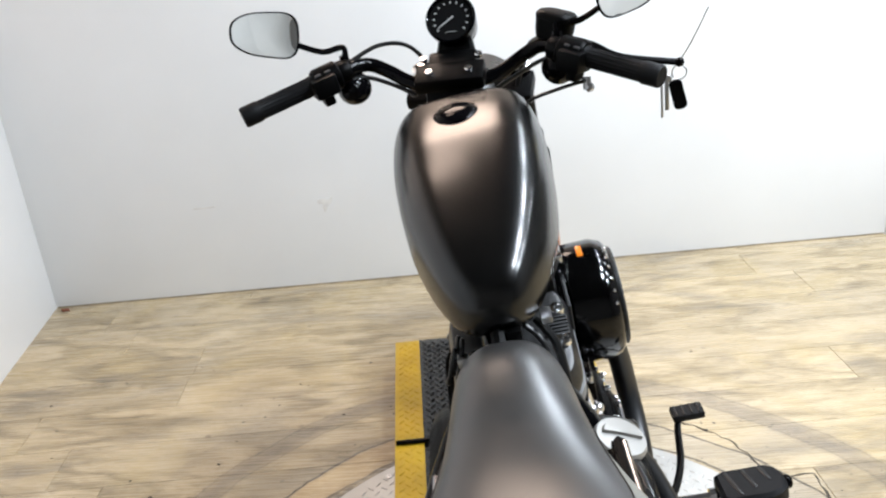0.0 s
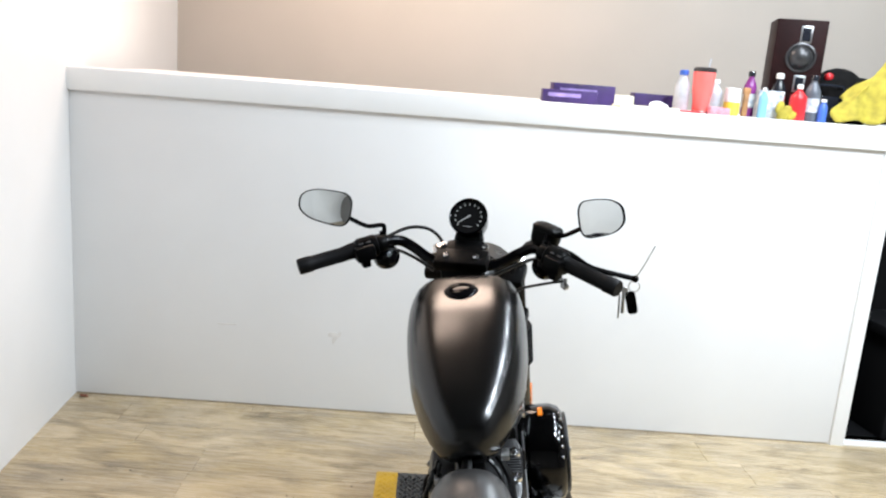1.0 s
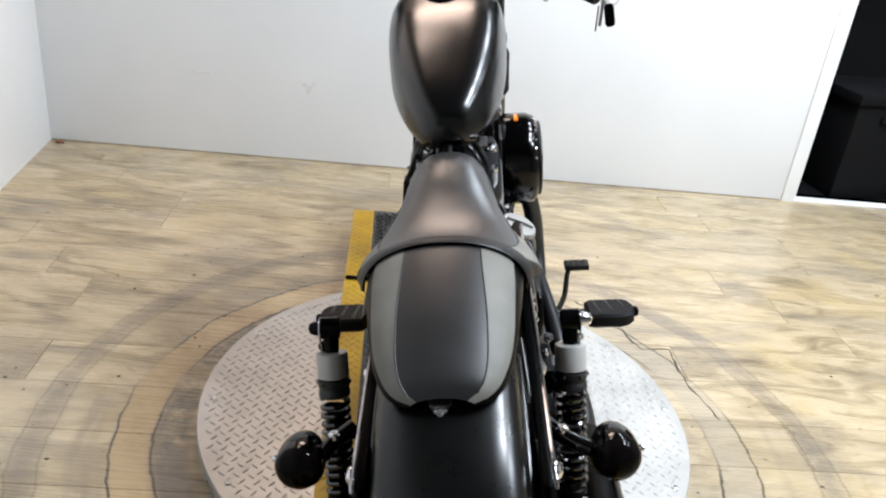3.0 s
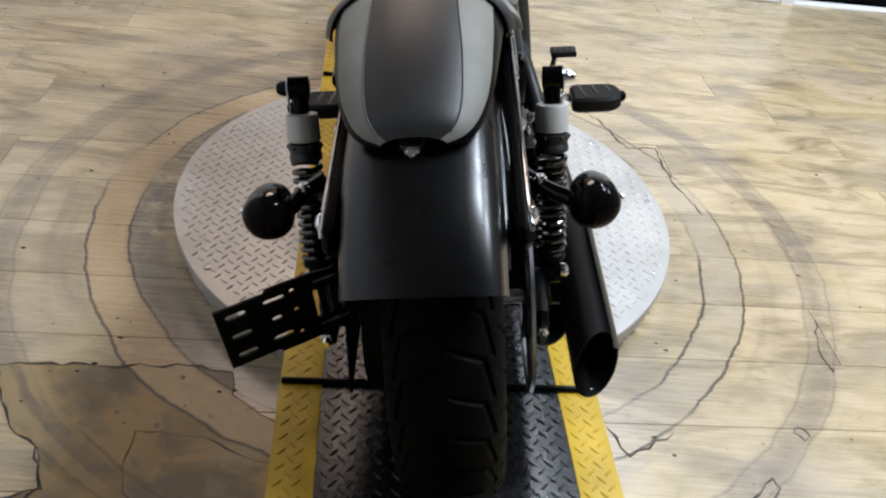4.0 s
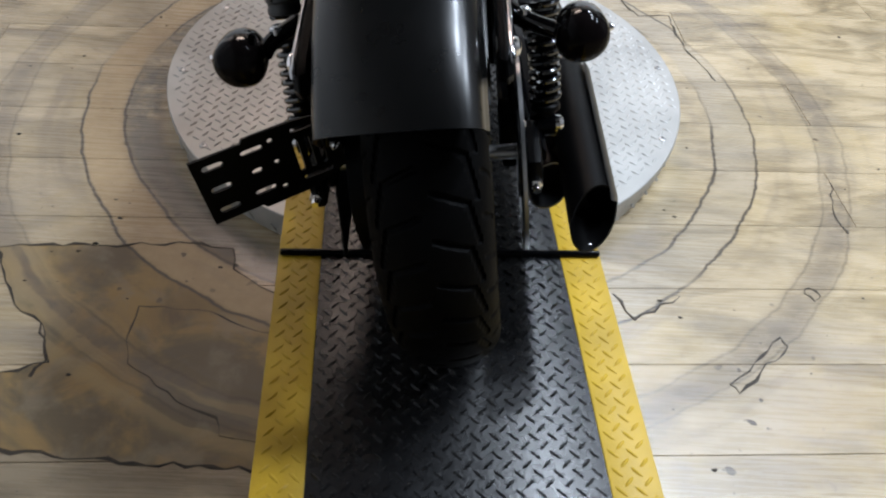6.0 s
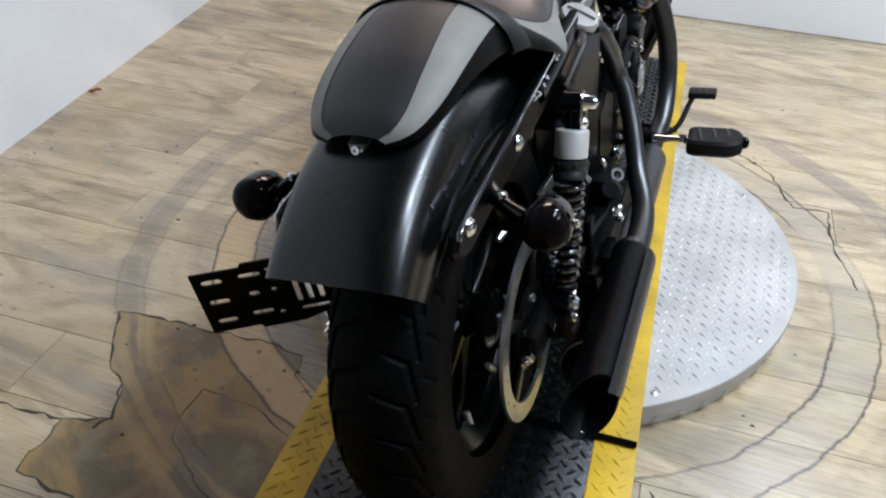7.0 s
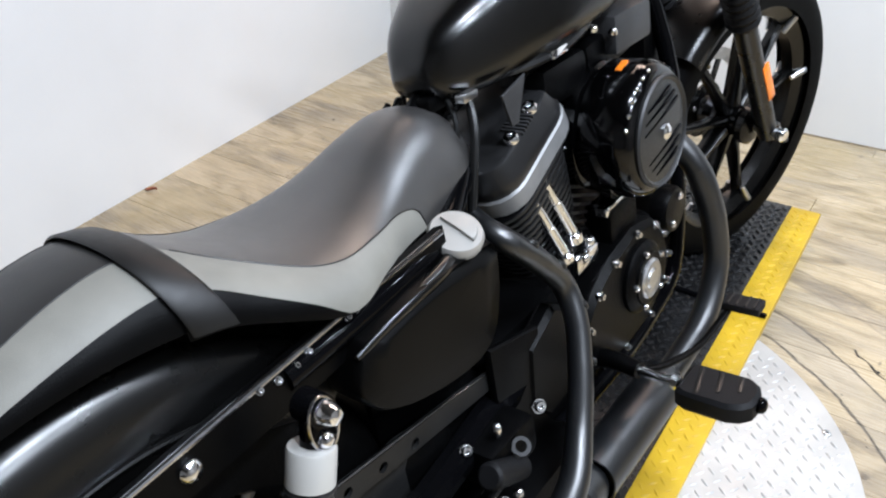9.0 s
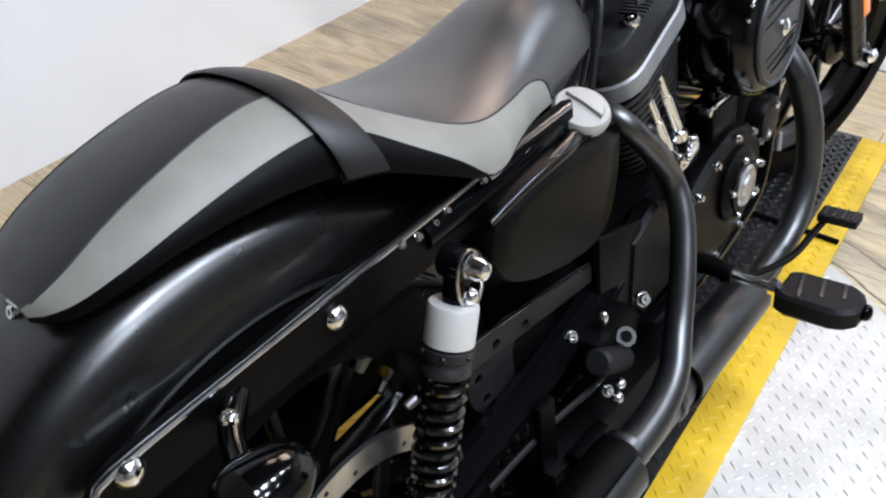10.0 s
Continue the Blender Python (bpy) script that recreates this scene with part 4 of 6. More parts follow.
# ---- frame ----
fr = part("frame", Geo().tube([(0, 1.06, 0.86), (0, 0.85, 0.79), (0, 0.62, 0.72), (0, 0.5, 0.66)], 0.026, 12, 4), gloss, bike, "gloss black tubular frame")
part("head_tube", Geo().cyl((0, 1.155, 0.825), (0, 1.085, 0.945), 0.036, chamfer=0.004), gloss, fr)
for s in (1, -1):
    part("frame_tube", Geo().tube([(s * 0.03, 1.12, 0.84), (s * 0.09, 1.14, 0.6), (s * 0.11, 1.1, 0.28), (s * 0.11, 0.98, 0.2), (s * 0.115, 0.75, 0.19), (s * 0.11, 0.56, 0.22), (s * 0.09, 0.52, 0.35), (s * 0.07, 0.53, 0.52), (s * 0.06, 0.56, 0.64)], 0.015, 12, 5), gloss, fr)
    part("frame_tube", Geo().tube([(s * 0.05, 0.6, 0.66), (s * 0.1, 0.48, 0.622), (s * 0.118, 0.36, 0.615), (s * 0.118, 0.2, 0.605)], 0.014, 12, 4), gloss, fr)
part("inner_guard", fender_geo(ARCH, 0.355, 0.07, 120, 200, lambda t: 0.04, 20), wrinkle, fr, angle=50)

# ---- oil tank and cover on the right, battery cover on the left ----
TANK_SIDE = [(0.284, 0.598), (0.27, 0.575), (0.263, 0.548), (0.28, 0.518), (0.305, 0.5), (0.34, 0.485), (0.4, 0.47), (0.455, 0.466), (0.49, 0.482), (0.508, 0.52), (0.516, 0.56), (0.514, 0.595), (0.495, 0.6), (0.45, 0.604), (0.41, 0.607), (0.37, 0.607), (0.33, 0.604), (0.3, 0.6)]
for s, nm, lab in ((1, "oil_tank", "satin black oil tank with silver filler cap"), (-1, "battery_cover", "satin black side cover")):
    side = [q for q in smooth_path([(y, z, 0) for y, z in TANK_SIDE] + [(*TANK_SIDE[0], 0)], 3)][:-1]
    cy, cz = 0.39, 0.548
    face = 0.146 if s == 1 else 0.118
    rows = [[Vector((s * (x - 0.02 * (k < 0.98) * (k > 0.9) * min(1.0, max(0.0, (q.y - 0.588) / 0.01))), cy + (q.x - cy) * k, cz + (q.y - cz) * k + lift * max(0.0, q.y - cz) / 0.07)) for q in side]
            for x, k, lift in ((0.05, 0.97, 0.004), (face - 0.045, 0.99, 0.005), (face - 0.012, 1.0, 0.004), (face - 0.003, 0.99, 0.0), (face, 0.97, 0.0), (face + 0.001, 0.74, 0.0), (face + 0.0015, 0.68, 0.0), (face + 0.002, 0.3, 0.0), (face + 0.002, 0.03, 0.0))]
    ot = part(nm, Geo().rings(rows), oil_paint, bike, lab, angle=50)
    if s == 1:
        part("edge_roll", Geo().tube([(0.141, 0.272, 0.588), (0.1385, 0.32, 0.5945), (0.136, 0.37, 0.599), (0.132, 0.42, 0.602), (0.126, 0.45, 0.604)], [0.004, 0.0065, 0.009, 0.011, 0.011], 14, 5), tank_satin, ot, "rolled satin top edge")
        n = Vector((0.42, -0.14, 0.89)).normalized()
        capo = part("filler_cap", Geo().lathe([(0.029, 0), (0.033, 0.003), (0.034, 0.012), (0.031, 0.018), (0.0, 0.02)], (0.1145, 0.477, 0.6115), n, 36), cap_silver, ot, "silver oil filler cap with a finger grip")
        u = Vector((n.z, 0, -n.x)).normalized()
        part("cap_grip", Geo().rings([[Vector((0.1145, 0.477, 0.6115)) + n * h + (u * math.cos(a) + n.cross(u) * math.sin(a)) * r for a in [math.pi * k / 16 for k in range(17)]] for r, h in ((0.025, 0.019), (0.023, 0.0225), (0.012, 0.024), (0.0, 0.0245))], cap=False, closed_ring=False).rings([[Vector((0.1145, 0.477, 0.6115)) + n * h + u * q for q in (-0.025, -0.02, 0.0, 0.02, 0.025)] for h in (0.018, 0.0235)], cap=False, closed_ring=False), cap_silver, capo)

# ---- engine ----
def block_turn(ax):
    """A turn that takes z to ax in the plane of the frame and leaves x as it is."""
    ax = Vector(ax)
    return Matrix(((1, 0, 0), (0, ax.z, ax.y), (0, -ax.y, ax.z)))


def fin_block(base, ax, w, d, n, gap, grow):
    """A stack of rounded cooling fins along ax."""
    fins, edges = [], []
    rot = block_turn(ax)
    for k in range(n):
        c = Vector(base) + Vector(ax) * gap * k
        ww, dd = w + grow * k, d + grow * k
        m = Matrix.Translation(c) @ rot.to_4x4()
        fins.append(Geo().slab(rounded_rect(ww, dd, min(ww, dd) * 0.3, 5), gap * 0.5, m, 0.001))
        edges.append(Geo().rings([[m @ Vector((x * f, y * f, z)) for x, y in rounded_rect(ww, dd, min(ww, dd) * 0.3, 5)] for f, z in ((0.99, -gap * 0.16), (1.008, -gap * 0.16), (1.008, gap * 0.16), (0.99, gap * 0.16))]))
    return fins, edges


crank = Vector((0, 0.79, 0.33))
engine = part("engine", Geo().lathe([(0.09, -0.1), (0.125, -0.085), (0.13, 0.0), (0.125, 0.085), (0.09, 0.1)], crank, (1, 0, 0), 40).box((0, 0.64, 0.33), (0.2, 0.22, 0.17), 0.03).box((0, 1.0, 0.3), (0.18, 0.1, 0.13), 0.03), wrinkle, bike, "black V-twin engine with bare fin edges")
for tilt, nm in ((-26, "rear_cylinder"), (21, "front_cylinder")):
    a = radians(tilt)
    ax = Vector((0, math.sin(a), math.cos(a)))
    rot = block_turn(ax)
    ahead = rot @ Vector((0, 0.042 if tilt < 0 else 0.0, 0))
    core = part(nm, Geo().cyl(crank + ax * 0.09, crank + ax * 0.33, 0.05, 0.056), wrinkle, engine, "black finned cylinder")
    fins, edges = fin_block(crank + ax * 0.125 + ahead * 0.8, ax, 0.16, 0.155, 12, 0.0138, 0.004)
    for f, e in zip(fins, edges):
        part("fin_edge", e, insert_coat, part("cooling_fin", f, wrinkle, engine), "dull grey fin edge")
    top = crank + ax * 0.289 + rot @ Vector((0, 0.0105, 0)) + ahead
    up = rot.to_4x4()
    g = Geo().slab(rounded_rect(0.188, 0.206, 0.05), 0.032, Matrix.Translation(top + ax * 0.007 + Vector((0.008, 0, 0))) @ up, 0.003)
    head = part("rocker_box", g, band_alu, core, "rocker box with a silver band")
    for k in range(4):
        part("head_fin", Geo().slab(rounded_rect(0.182 - 0.006 * k, 0.198 - 0.006 * k, 0.05), 0.0075, Matrix.Translation(top + ax * (-0.016 - 0.0125 * k) + Vector((0.008, 0, 0))) @ up, 0.002), bright_gloss, core)
    seat_m = Matrix.Translation(top + Vector((0.008, 0, 0))) @ up
    cover = Geo().rings([[seat_m @ Vector((x, y, h)) for x, y in rounded_rect(0.184 * k, 0.202 * k, 0.05 * k)] for k, h in ((0.99, 0.0225), (1.0, 0.025), (1.0, 0.036), (0.985, 0.041), (0.925, 0.061), (0.9, 0.066), (0.86, 0.068))])
    part("rocker_cover", cover, rocker_coat, head)
    fl = Geo()
    for k in range(6):
        fl.box(top - ahead + rot @ Vector((0.076, 0.031 + 0.006 * k, 0.0685)), (0.036, 0.003, 0.006), 0.001, rot=rot)
    part_each("cover_rib", fl, grey_coat, head)
    scr = Geo()
    for px, py in ((0.082, 0.018), (0.082, 0.074), (-0.045, 0.018), (-0.045, 0.074)):
        scr.lathe([(0.011, 0), (0.011, 0.006), (0.009, 0.009), (0.004, 0.0095), (0.0035, 0.005)], top - ahead + rot @ Vector((px, py, 0.067)), ax, 16)
    part_each("rocker_bolt", scr, chrome, head)
    # push-rod tubes
    rear = tilt < 0
    ends = (((0.105, 0.756, 0.474), (0.088, 0.702, 0.602)), ((0.105, 0.727, 0.456), (0.088, 0.682, 0.564))) if rear else (((0.1, 0.86, 0.44), (0.085, 0.905, 0.57)), ((0.1, 0.89, 0.44), (0.085, 0.93, 0.57)))
    for foot, head_p in ends:
        foot, head_p = Vector(foot), Vector(head_p)
        pr = part("pushrod_tube", Geo().cyl(foot, foot.lerp(head_p, 0.55), 0.0095).cyl(foot.lerp(head_p, 0.5), head_p, 0.0085), chrome if rear else gloss, core, "chrome pushrod tube" if rear else "black pushrod tube")
        part("tube_collar", Geo().cyl(foot - Vector((0, 0, 0.006)), foot.lerp(head_p, 0.08), 0.0145, chamfer=0.002), chrome if rear else gloss, pr)
    if rear:
        block = Geo().box((0.105, 0.76, 0.44), (0.04, 0.066, 0.03), 0.008).ball((0.118, 0.772, 0.462), 0.01, seg=14).ball((0.124, 0.748, 0.448), 0.008, seg=14)
        part("tappet_block", block, chrome, core, "chrome tappet block")
    else:
        block = part("tappet_block", Geo().box((0.1, 0.878, 0.447), (0.05, 0.09, 0.07), 0.008), wrinkle, core, "black tappet block")
        part("block_clip", Geo().box((0.104, 0.868, 0.485), (0.036, 0.06, 0.008), 0.003).box((0.112, 0.832, 0.482), (0.02, 0.014, 0.016), 0.004), chrome, block)

# cam cover and primary
cov = [(0.70, 0.285), (0.74, 0.25), (0.82, 0.235), (0.92, 0.245), (0.985, 0.285), (1.0, 0.335), (0.985, 0.385), (0.95, 0.42), (0.88, 0.435), (0.8, 0.42), (0.74, 0.39), (0.7, 0.345)]
yz = Matrix(((0, 0, 1, 0), (1, 0, 0, 0), (0, 1, 0, 0), (0, 0, 0, 1)))
cam_cover = part("cam_cover", Geo().slab(cov, 0.05, Matrix.Translation((0.118, 0, 0)) @ yz, 0.01), wrinkle, engine, "black cam gear cover")
part("timer_cover", Geo().lathe([(0.062, 0), (0.062, 0.006), (0.056, 0.012), (0.045, 0.014), (0.044, 0.018)], (0.143, 0.885, 0.345), (1, 0, 0), 40), wrinkle, cam_cover)
part("timer_badge", Geo().lathe([(0.034, 0), (0.034, 0.003), (0.03, 0.006), (0.026, 0.004), (0.018, 0.004), (0.015, 0.007), (0.0, 0.007)], (0.16, 0.885, 0.345), (1, 0, 0), 36), alu, cam_cover, "bare metal round timer badge")
scr = Geo()
for k in range(5):
    a = 2 * math.pi * k / 5 + 0.5
    scr.bolt((0.16, 0.885 + 0.048 * math.cos(a), 0.345 + 0.048 * math.sin(a)), (1, 0, 0), 0.0045, 0.005)
for i in range(0, len(cov), 1):
    y, z = cov[i]
    scr.bolt((0.144, 0.85 + (y - 0.85) * 0.92, 0.335 + (z - 0.335) * 0.9), (1, 0, 0), 0.0055, 0.008)
part_each("cover_screw", scr, chrome, cam_cover)
gear = part("gear_cover", Geo().lathe([(0.042, 0), (0.042, 0.022), (0.038, 0.03), (0.0, 0.031)], (0.11, 1.035, 0.395), (1, 0, 0), 32), wrinkle, engine, "round black cover")
part_each("cover_screw", Geo().bolt((0.141, 1.05, 0.415), (1, 0, 0), 0.0055).bolt((0.141, 1.02, 0.375), (1, 0, 0), 0.0055), chrome, gear)
part("oil_filter", Geo().cyl((0.0, 1.1, 0.27), (0.0, 1.18, 0.27), 0.038, chamfer=0.006), wrinkle, engine)
part("primary_cover", Geo().slab([(0.52, 0.32), (0.56, 0.26), (0.7, 0.235), (0.9, 0.25), (0.99, 0.3), (0.98, 0.38), (0.88, 0.42), (0.7, 0.41), (0.56, 0.39)], 0.06, Matrix.Translation((-0.15, 0, 0)) @ yz, 0.015), wrinkle, engine)
part("sprocket_cover", Geo().slab([(0.56, 0.3), (0.6, 0.26), (0.7, 0.27), (0.71, 0.39), (0.64, 0.43), (0.57, 0.4)], 0.03, Matrix.Translation((0.12, 0, 0)) @ yz, 0.008), wrinkle, engine)

# an added block that darkens the see-through gap under the tank, between the cylinders
coil = part("ignition_coil", Geo().box((0.03, 0.96, 0.712), (0.12, 0.2, 0.06), 0.012, rot=Matrix.Rotation(radians(8), 3, "X")).box((0.0, 1.06, 0.74), (0.09, 0.1, 0.07), 0.012), wrinkle, bike, "matt black block added to darken the gap under the tank")
part_each("coil_screw", Geo().bolt((0.088, 0.92, 0.712), (1, 0, 0.1), 0.005).bolt((0.088, 1.0, 0.722), (1, 0, 0.1), 0.005), chrome, coil)

# added block: blacks out the view between the down tubes
part("voltage_regulator", Geo().box((0.0, 1.13, 0.64), (0.13, 0.07, 0.2), 0.012), wrinkle, bike, "black block on the down tubes, added to darken the gap there")

# air cleaner
ac = Vector((0.048, 0.881, 0.602))
air = part("air_cleaner", Geo().lathe([(0.06, 0), (0.094, 0.004), (0.099, 0.012), (0.099, 0.05), (0.093, 0.054), (0.093, 0.06), (0.101, 0.064), (0.102, 0.113), (0.096, 0.13), (0.086, 0.138), (0.08, 0.139)], ac, (1, 0, 0), 56), bright_gloss, bike, "gloss black round air cleaner with ribbed insert")
insert = part("insert", Geo().lathe([(0.082, 0), (0.082, 0.006), (0.078, 0.009), (0.074, 0.006), (0.06, 0.0075), (0.03, 0.009), (0.0, 0.0095)], ac + Vector((0.136, 0, 0)), (1, 0, 0), 48), insert_coat, air, "black ribbed insert")
part("insert_ring", Geo().lathe([(0.079, 0), (0.081, 0.003), (0.083, 0)], ac + Vector((0.1425, 0, 0)), (1, 0, 0), 48, close=False), grey_coat, insert)
for k in range(6):
    o = (-0.052, -0.038, -0.024, 0.024, 0.038, 0.052)[k]
    half = math.sqrt(0.066 ** 2 - o * o) * 0.9
    d = Vector((0, math.cos(radians(12)), math.sin(radians(12))))
    q = Vector((0, -d.z, d.y))
    c = ac + Vector((0.1425, 0, 0)) + q * o
    part("rib", Geo().tube([c - d * half, c + d * half * 0.5, c + d * half], [0.0022, 0.0055, 0.0045], 8, 4, flat=0.8), gloss, insert)
part("centre_screw", Geo().lathe([(0.012, 0), (0.012, 0.006), (0.008, 0.009), (0, 0.0095)], ac + Vector((0.144, 0, 0)), (1, 0, 0), 18), chrome, air)
# chrome beads that stand for a row of lamp glints on the rim
scr = Geo()
for k in range(6):
    a = radians(100 + 12 * k)
    scr.ball(ac + Vector((0.1305, 0.0955 * math.cos(a), 0.0955 * math.sin(a))), 0.0034, seg=10)
part_each("rim_screw", scr, chrome, air)
part("amber_mark", Geo().box(ac + Vector((0.092, -0.018, 0.0995)), (0.01, 0.026, 0.005), 0.0015, rot=Matrix.Rotation(radians(16), 3, "X")), amber, air, "small amber reflector")
part("intake", Geo().tube([(0.06, 0.85, 0.6), (0.02, 0.84, 0.59), (-0.02, 0.83, 0.57)], 0.035, 14, 3), wrinkle, engine)

# ---- exhaust ----
rear_pipe = [(0.06, 0.58, 0.585), (0.105, 0.55, 0.59), (0.135, 0.556, 0.572), (0.145, 0.602, 0.522), (0.149, 0.643, 0.468), (0.17, 0.636, 0.42), (0.19, 0.603, 0.36), (0.207, 0.56, 0.3), (0.227, 0.505, 0.262), (0.234, 0.44, 0.245), (0.232, 0.36, 0.238)]
front_pipe = [(0.06, 1.0, 0.56), (0.12, 1.04, 0.53), (0.17, 1.055, 0.47), (0.192, 1.07, 0.38), (0.2, 1.065, 0.28), (0.2, 1.01, 0.205), (0.19, 0.93, 0.168), (0.186, 0.87, 0.158), (0.186, 0.8, 0.156)]
ex = part("exhaust", Geo().tube(rear_pipe, 0.0155, 20, 6), pipe_black, bike, "satin black dual exhaust")
part("header_pipe", Geo().tube(front_pipe, 0.021, 20, 6), pipe_black, ex)
part("heat_shield", Geo().tube(rear_pipe[2:], [0.016, 0.017, 0.017, 0.017, 0.018, 0.02, 0.022, 0.024], 20, 6), pipe_black, ex, "satin black heat shield")
part("heat_shield", Geo().tube(front_pipe[2:8], [0.0215, 0.022, 0.022, 0.022, 0.022, 0.0225], 20, 6), pipe_black, ex)
slot = Geo()
for p in ((0.14, 0.576, 0.552), (0.147, 0.624, 0.497), (0.166, 0.64, 0.43)):
    slot.ball(Vector(p) + Vector((0.008, 0.009, 0.006)), 0.0075, (0.2, 0.6, -0.8), 1.5, 10)
part_each("shield_slot", slot, cable_black, ex)


def muffler(a, b, r, slash):
    """A tube with a slash-cut open end and a seam along its shield."""
    a, b = Vector(a), Vector(b)
    ax = (b - a).normalized()
    rot = frame_of(ax)
    seg = 40
    outer = []
    for t, rr in ((0, r * 0.62), (0.02, r * 0.85), (0.05, r), (0.5, r), (1.0, r), (1.0, r - 0.003), (0.86, r - 0.004), (0.86, 0.004)):
        row = []
        for k in range(seg):
            ang = 2 * math.pi * k / seg
            q = rot @ Vector((rr * math.cos(ang), rr * math.sin(ang), 0))
            ext = slash * q.normalized().dot(Vector((0.7, 0, 0.71))) * (1 if t == 1.0 else 0.5 if t == 0.86 else 0)
            row.append(a.lerp(b, t) + q + ax * ext)
        outer.append(row)
    return Geo().rings(outer)


# the darker coat puts the body's shadow beside the shield into its colour
mu = part("muffler", muffler((0.23, 0.375, 0.238), (0.234, -0.012, 0.24), 0.0365, -0.036), wrinkle, ex, "matt black slash-cut muffler, darkened as if in shadow")
cover_rings = []
for y, r0 in ((0.335, 0.0385), (0.333, 0.04), (0.04, 0.04), (0.02, 0.04), (0.006, 0.0385)):
    row = []
    for k in range(25):
        ang = radians(-78 + 128 * k / 24)
        yy = y + (0.02 if y > 0.2 else -0.03 * math.sin(ang) + 0.01)
        row.append(Vector((0.233 + r0 * math.cos(ang), yy, 0.239 + r0 * math.sin(ang))))
    cover_rings.append(row)
part("muffler_shield", Geo().rings(cover_rings, closed_ring=False, cap=False), pipe_black, mu, "satin black muffler shield")
part("rivet", Geo().ball((0.226, -0.03, 0.205), 0.004, seg=10), chrome, mu)
part("muffler", muffler((0.186, 0.62, 0.157), (0.186, 0.16, 0.158), 0.036, -0.02), pipe_black, ex, "satin black lower muffler")
part("heat_shield", muffler((0.186, 0.88, 0.157), (0.187, 0.6, 0.157), 0.0415, -0.012), pipe_black, ex, "satin black sleeve over the lower muffler")
part("clamp", Geo().lathe([(0.036, 0), (0.0385, 0.002), (0.0385, 0.013), (0.036, 0.015)], (0.187, 0.57, 0.157), (0.017, -1, -0.01), 36), pipe_black, ex)
# added block that hides the ramp and keeps this gap black
part("exhaust_crossover", Geo().box((0.15, 0.46, 0.195), (0.08, 0.34, 0.1), 0.03).cyl((0.19, 0.36, 0.16), (0.21, 0.2, 0.2), 0.02, chamfer=0.004), wrinkle, ex, "black block added to darken the gap under the swing arm")
part("muffler_bracket", Geo().box((0.19, 0.36, 0.23), (0.02, 0.07, 0.05), 0.005).box((0.17, 0.3, 0.3), (0.012, 0.03, 0.1), 0.004), wrinkle, ex)
part("clamp", Geo().lathe([(0.0245, 0), (0.0285, 0.002), (0.0285, 0.012), (0.0245, 0.014)], (0.2265, 0.387, 0.2385), (0.02, -1, -0.12), 28), pipe_black, ex)

# ---- fork, front fender, headlamp (turned with the steering) ----
U = Vector((0, -0.5, 0.866))
fork = part("fork", Geo().box(FRONT + U * 0.66 + Vector((0, -0.035, 0)), (0.25, 0.075, 0.03), 0.01, rot=frame_of(U)).box(FRONT + U * 0.5 + Vector((0, -0.035, 0)), (0.25, 0.075, 0.035), 0.01, rot=frame_of(U)), wrinkle, bike, "black telescopic fork", STEER)
for s in (1, -1):
    b0 = FRONT + Vector((s * 0.097, -0.005, 0.01))
    leg = part("fork_leg", Geo().cyl(b0 - U * 0.03, b0 + U * 0.32, 0.021, 0.0235, 24, 0.004).lathe([(0.016, -0.02), (0.021, -0.016), (0.021, 0.016), (0.016, 0.02)], b0 + Vector((0, 0.012, -0.01)), (1, 0, 0), 20), satin, fork, "black fork slider", STEER)
    gaiter = [(0.03 + (0.004 if k % 2 else 0), 0.31 + 0.009 * k) for k in range(17)]
    part("fork_boot", Geo().lathe(gaiter, b0, U, 28), soft_rubber, leg, "black rubber fork boot", STEER)
    part("fork_tube", Geo().cyl(b0 + U * 0.3, b0 + U * 0.7, 0.0195, chamfer=0.003), gloss, leg, m=STEER)
    part("tube_cap", Geo().lathe([(0.02, 0), (0.02, 0.006), (0.013, 0.01), (0.0, 0.011)], b0 + U * 0.695, U, 20), chrome, leg, m=STEER)
    part("pinch_bolt", Geo().bolt(b0 + Vector((s * 0.02, 0.03, -0.025)), (s, 0, 0), 0.007, 0.008), chrome, leg, m=STEER)
ax = part("front_axle", Geo().cyl(FRONT - Vector((0.125, 0, 0)), FRONT + Vector((0.13, 0, 0)), 0.011), steel, fork, m=STEER)
part("axle_nut", Geo().lathe([(0.016, 0), (0.016, 0.012), (0.011, 0.018), (0.0, 0.019)], FRONT + Vector((0.125, 0, 0)), (1, 0, 0), 18), chrome, ax, m=STEER)
part("fork_reflector", Geo().box(FRONT + U * 0.155 + Vector((0.1185, 0.008, 0.005)), (0.006, 0.022, 0.098), 0.003, rot=frame_of(U)), amber, fork, "amber fork reflector", STEER)
part("front_fender", fender_geo(FRONT, 0.352, 0.062, 40, 104, lambda t: 0.05, 36), satin, bike, "satin black front fender", STEER, angle=50)
hl = Vector((0, 1.27, 0.885))
lamp = part("headlight", Geo().lathe([(0.0, -0.1), (0.04, -0.09), (0.065, -0.06), (0.078, -0.02), (0.08, 0.02), (0.078, 0.03)], hl, (0, 1, -0.05), 36), satin, bike, "satin black headlight shell", STEER)
part("trim_ring", Geo().lathe([(0.076, 0.022), (0.084, 0.026), (0.084, 0.04), (0.074, 0.042), (0.072, 0.034)], hl, (0, 1, -0.05), 40), gloss, lamp, m=STEER)
part("headlight_lens", Geo().lathe([(0.074, 0.036), (0.05, 0.048), (0.0, 0.054)], hl, (0, 1, -0.05), 36), lens_smoke, lamp, m=STEER)
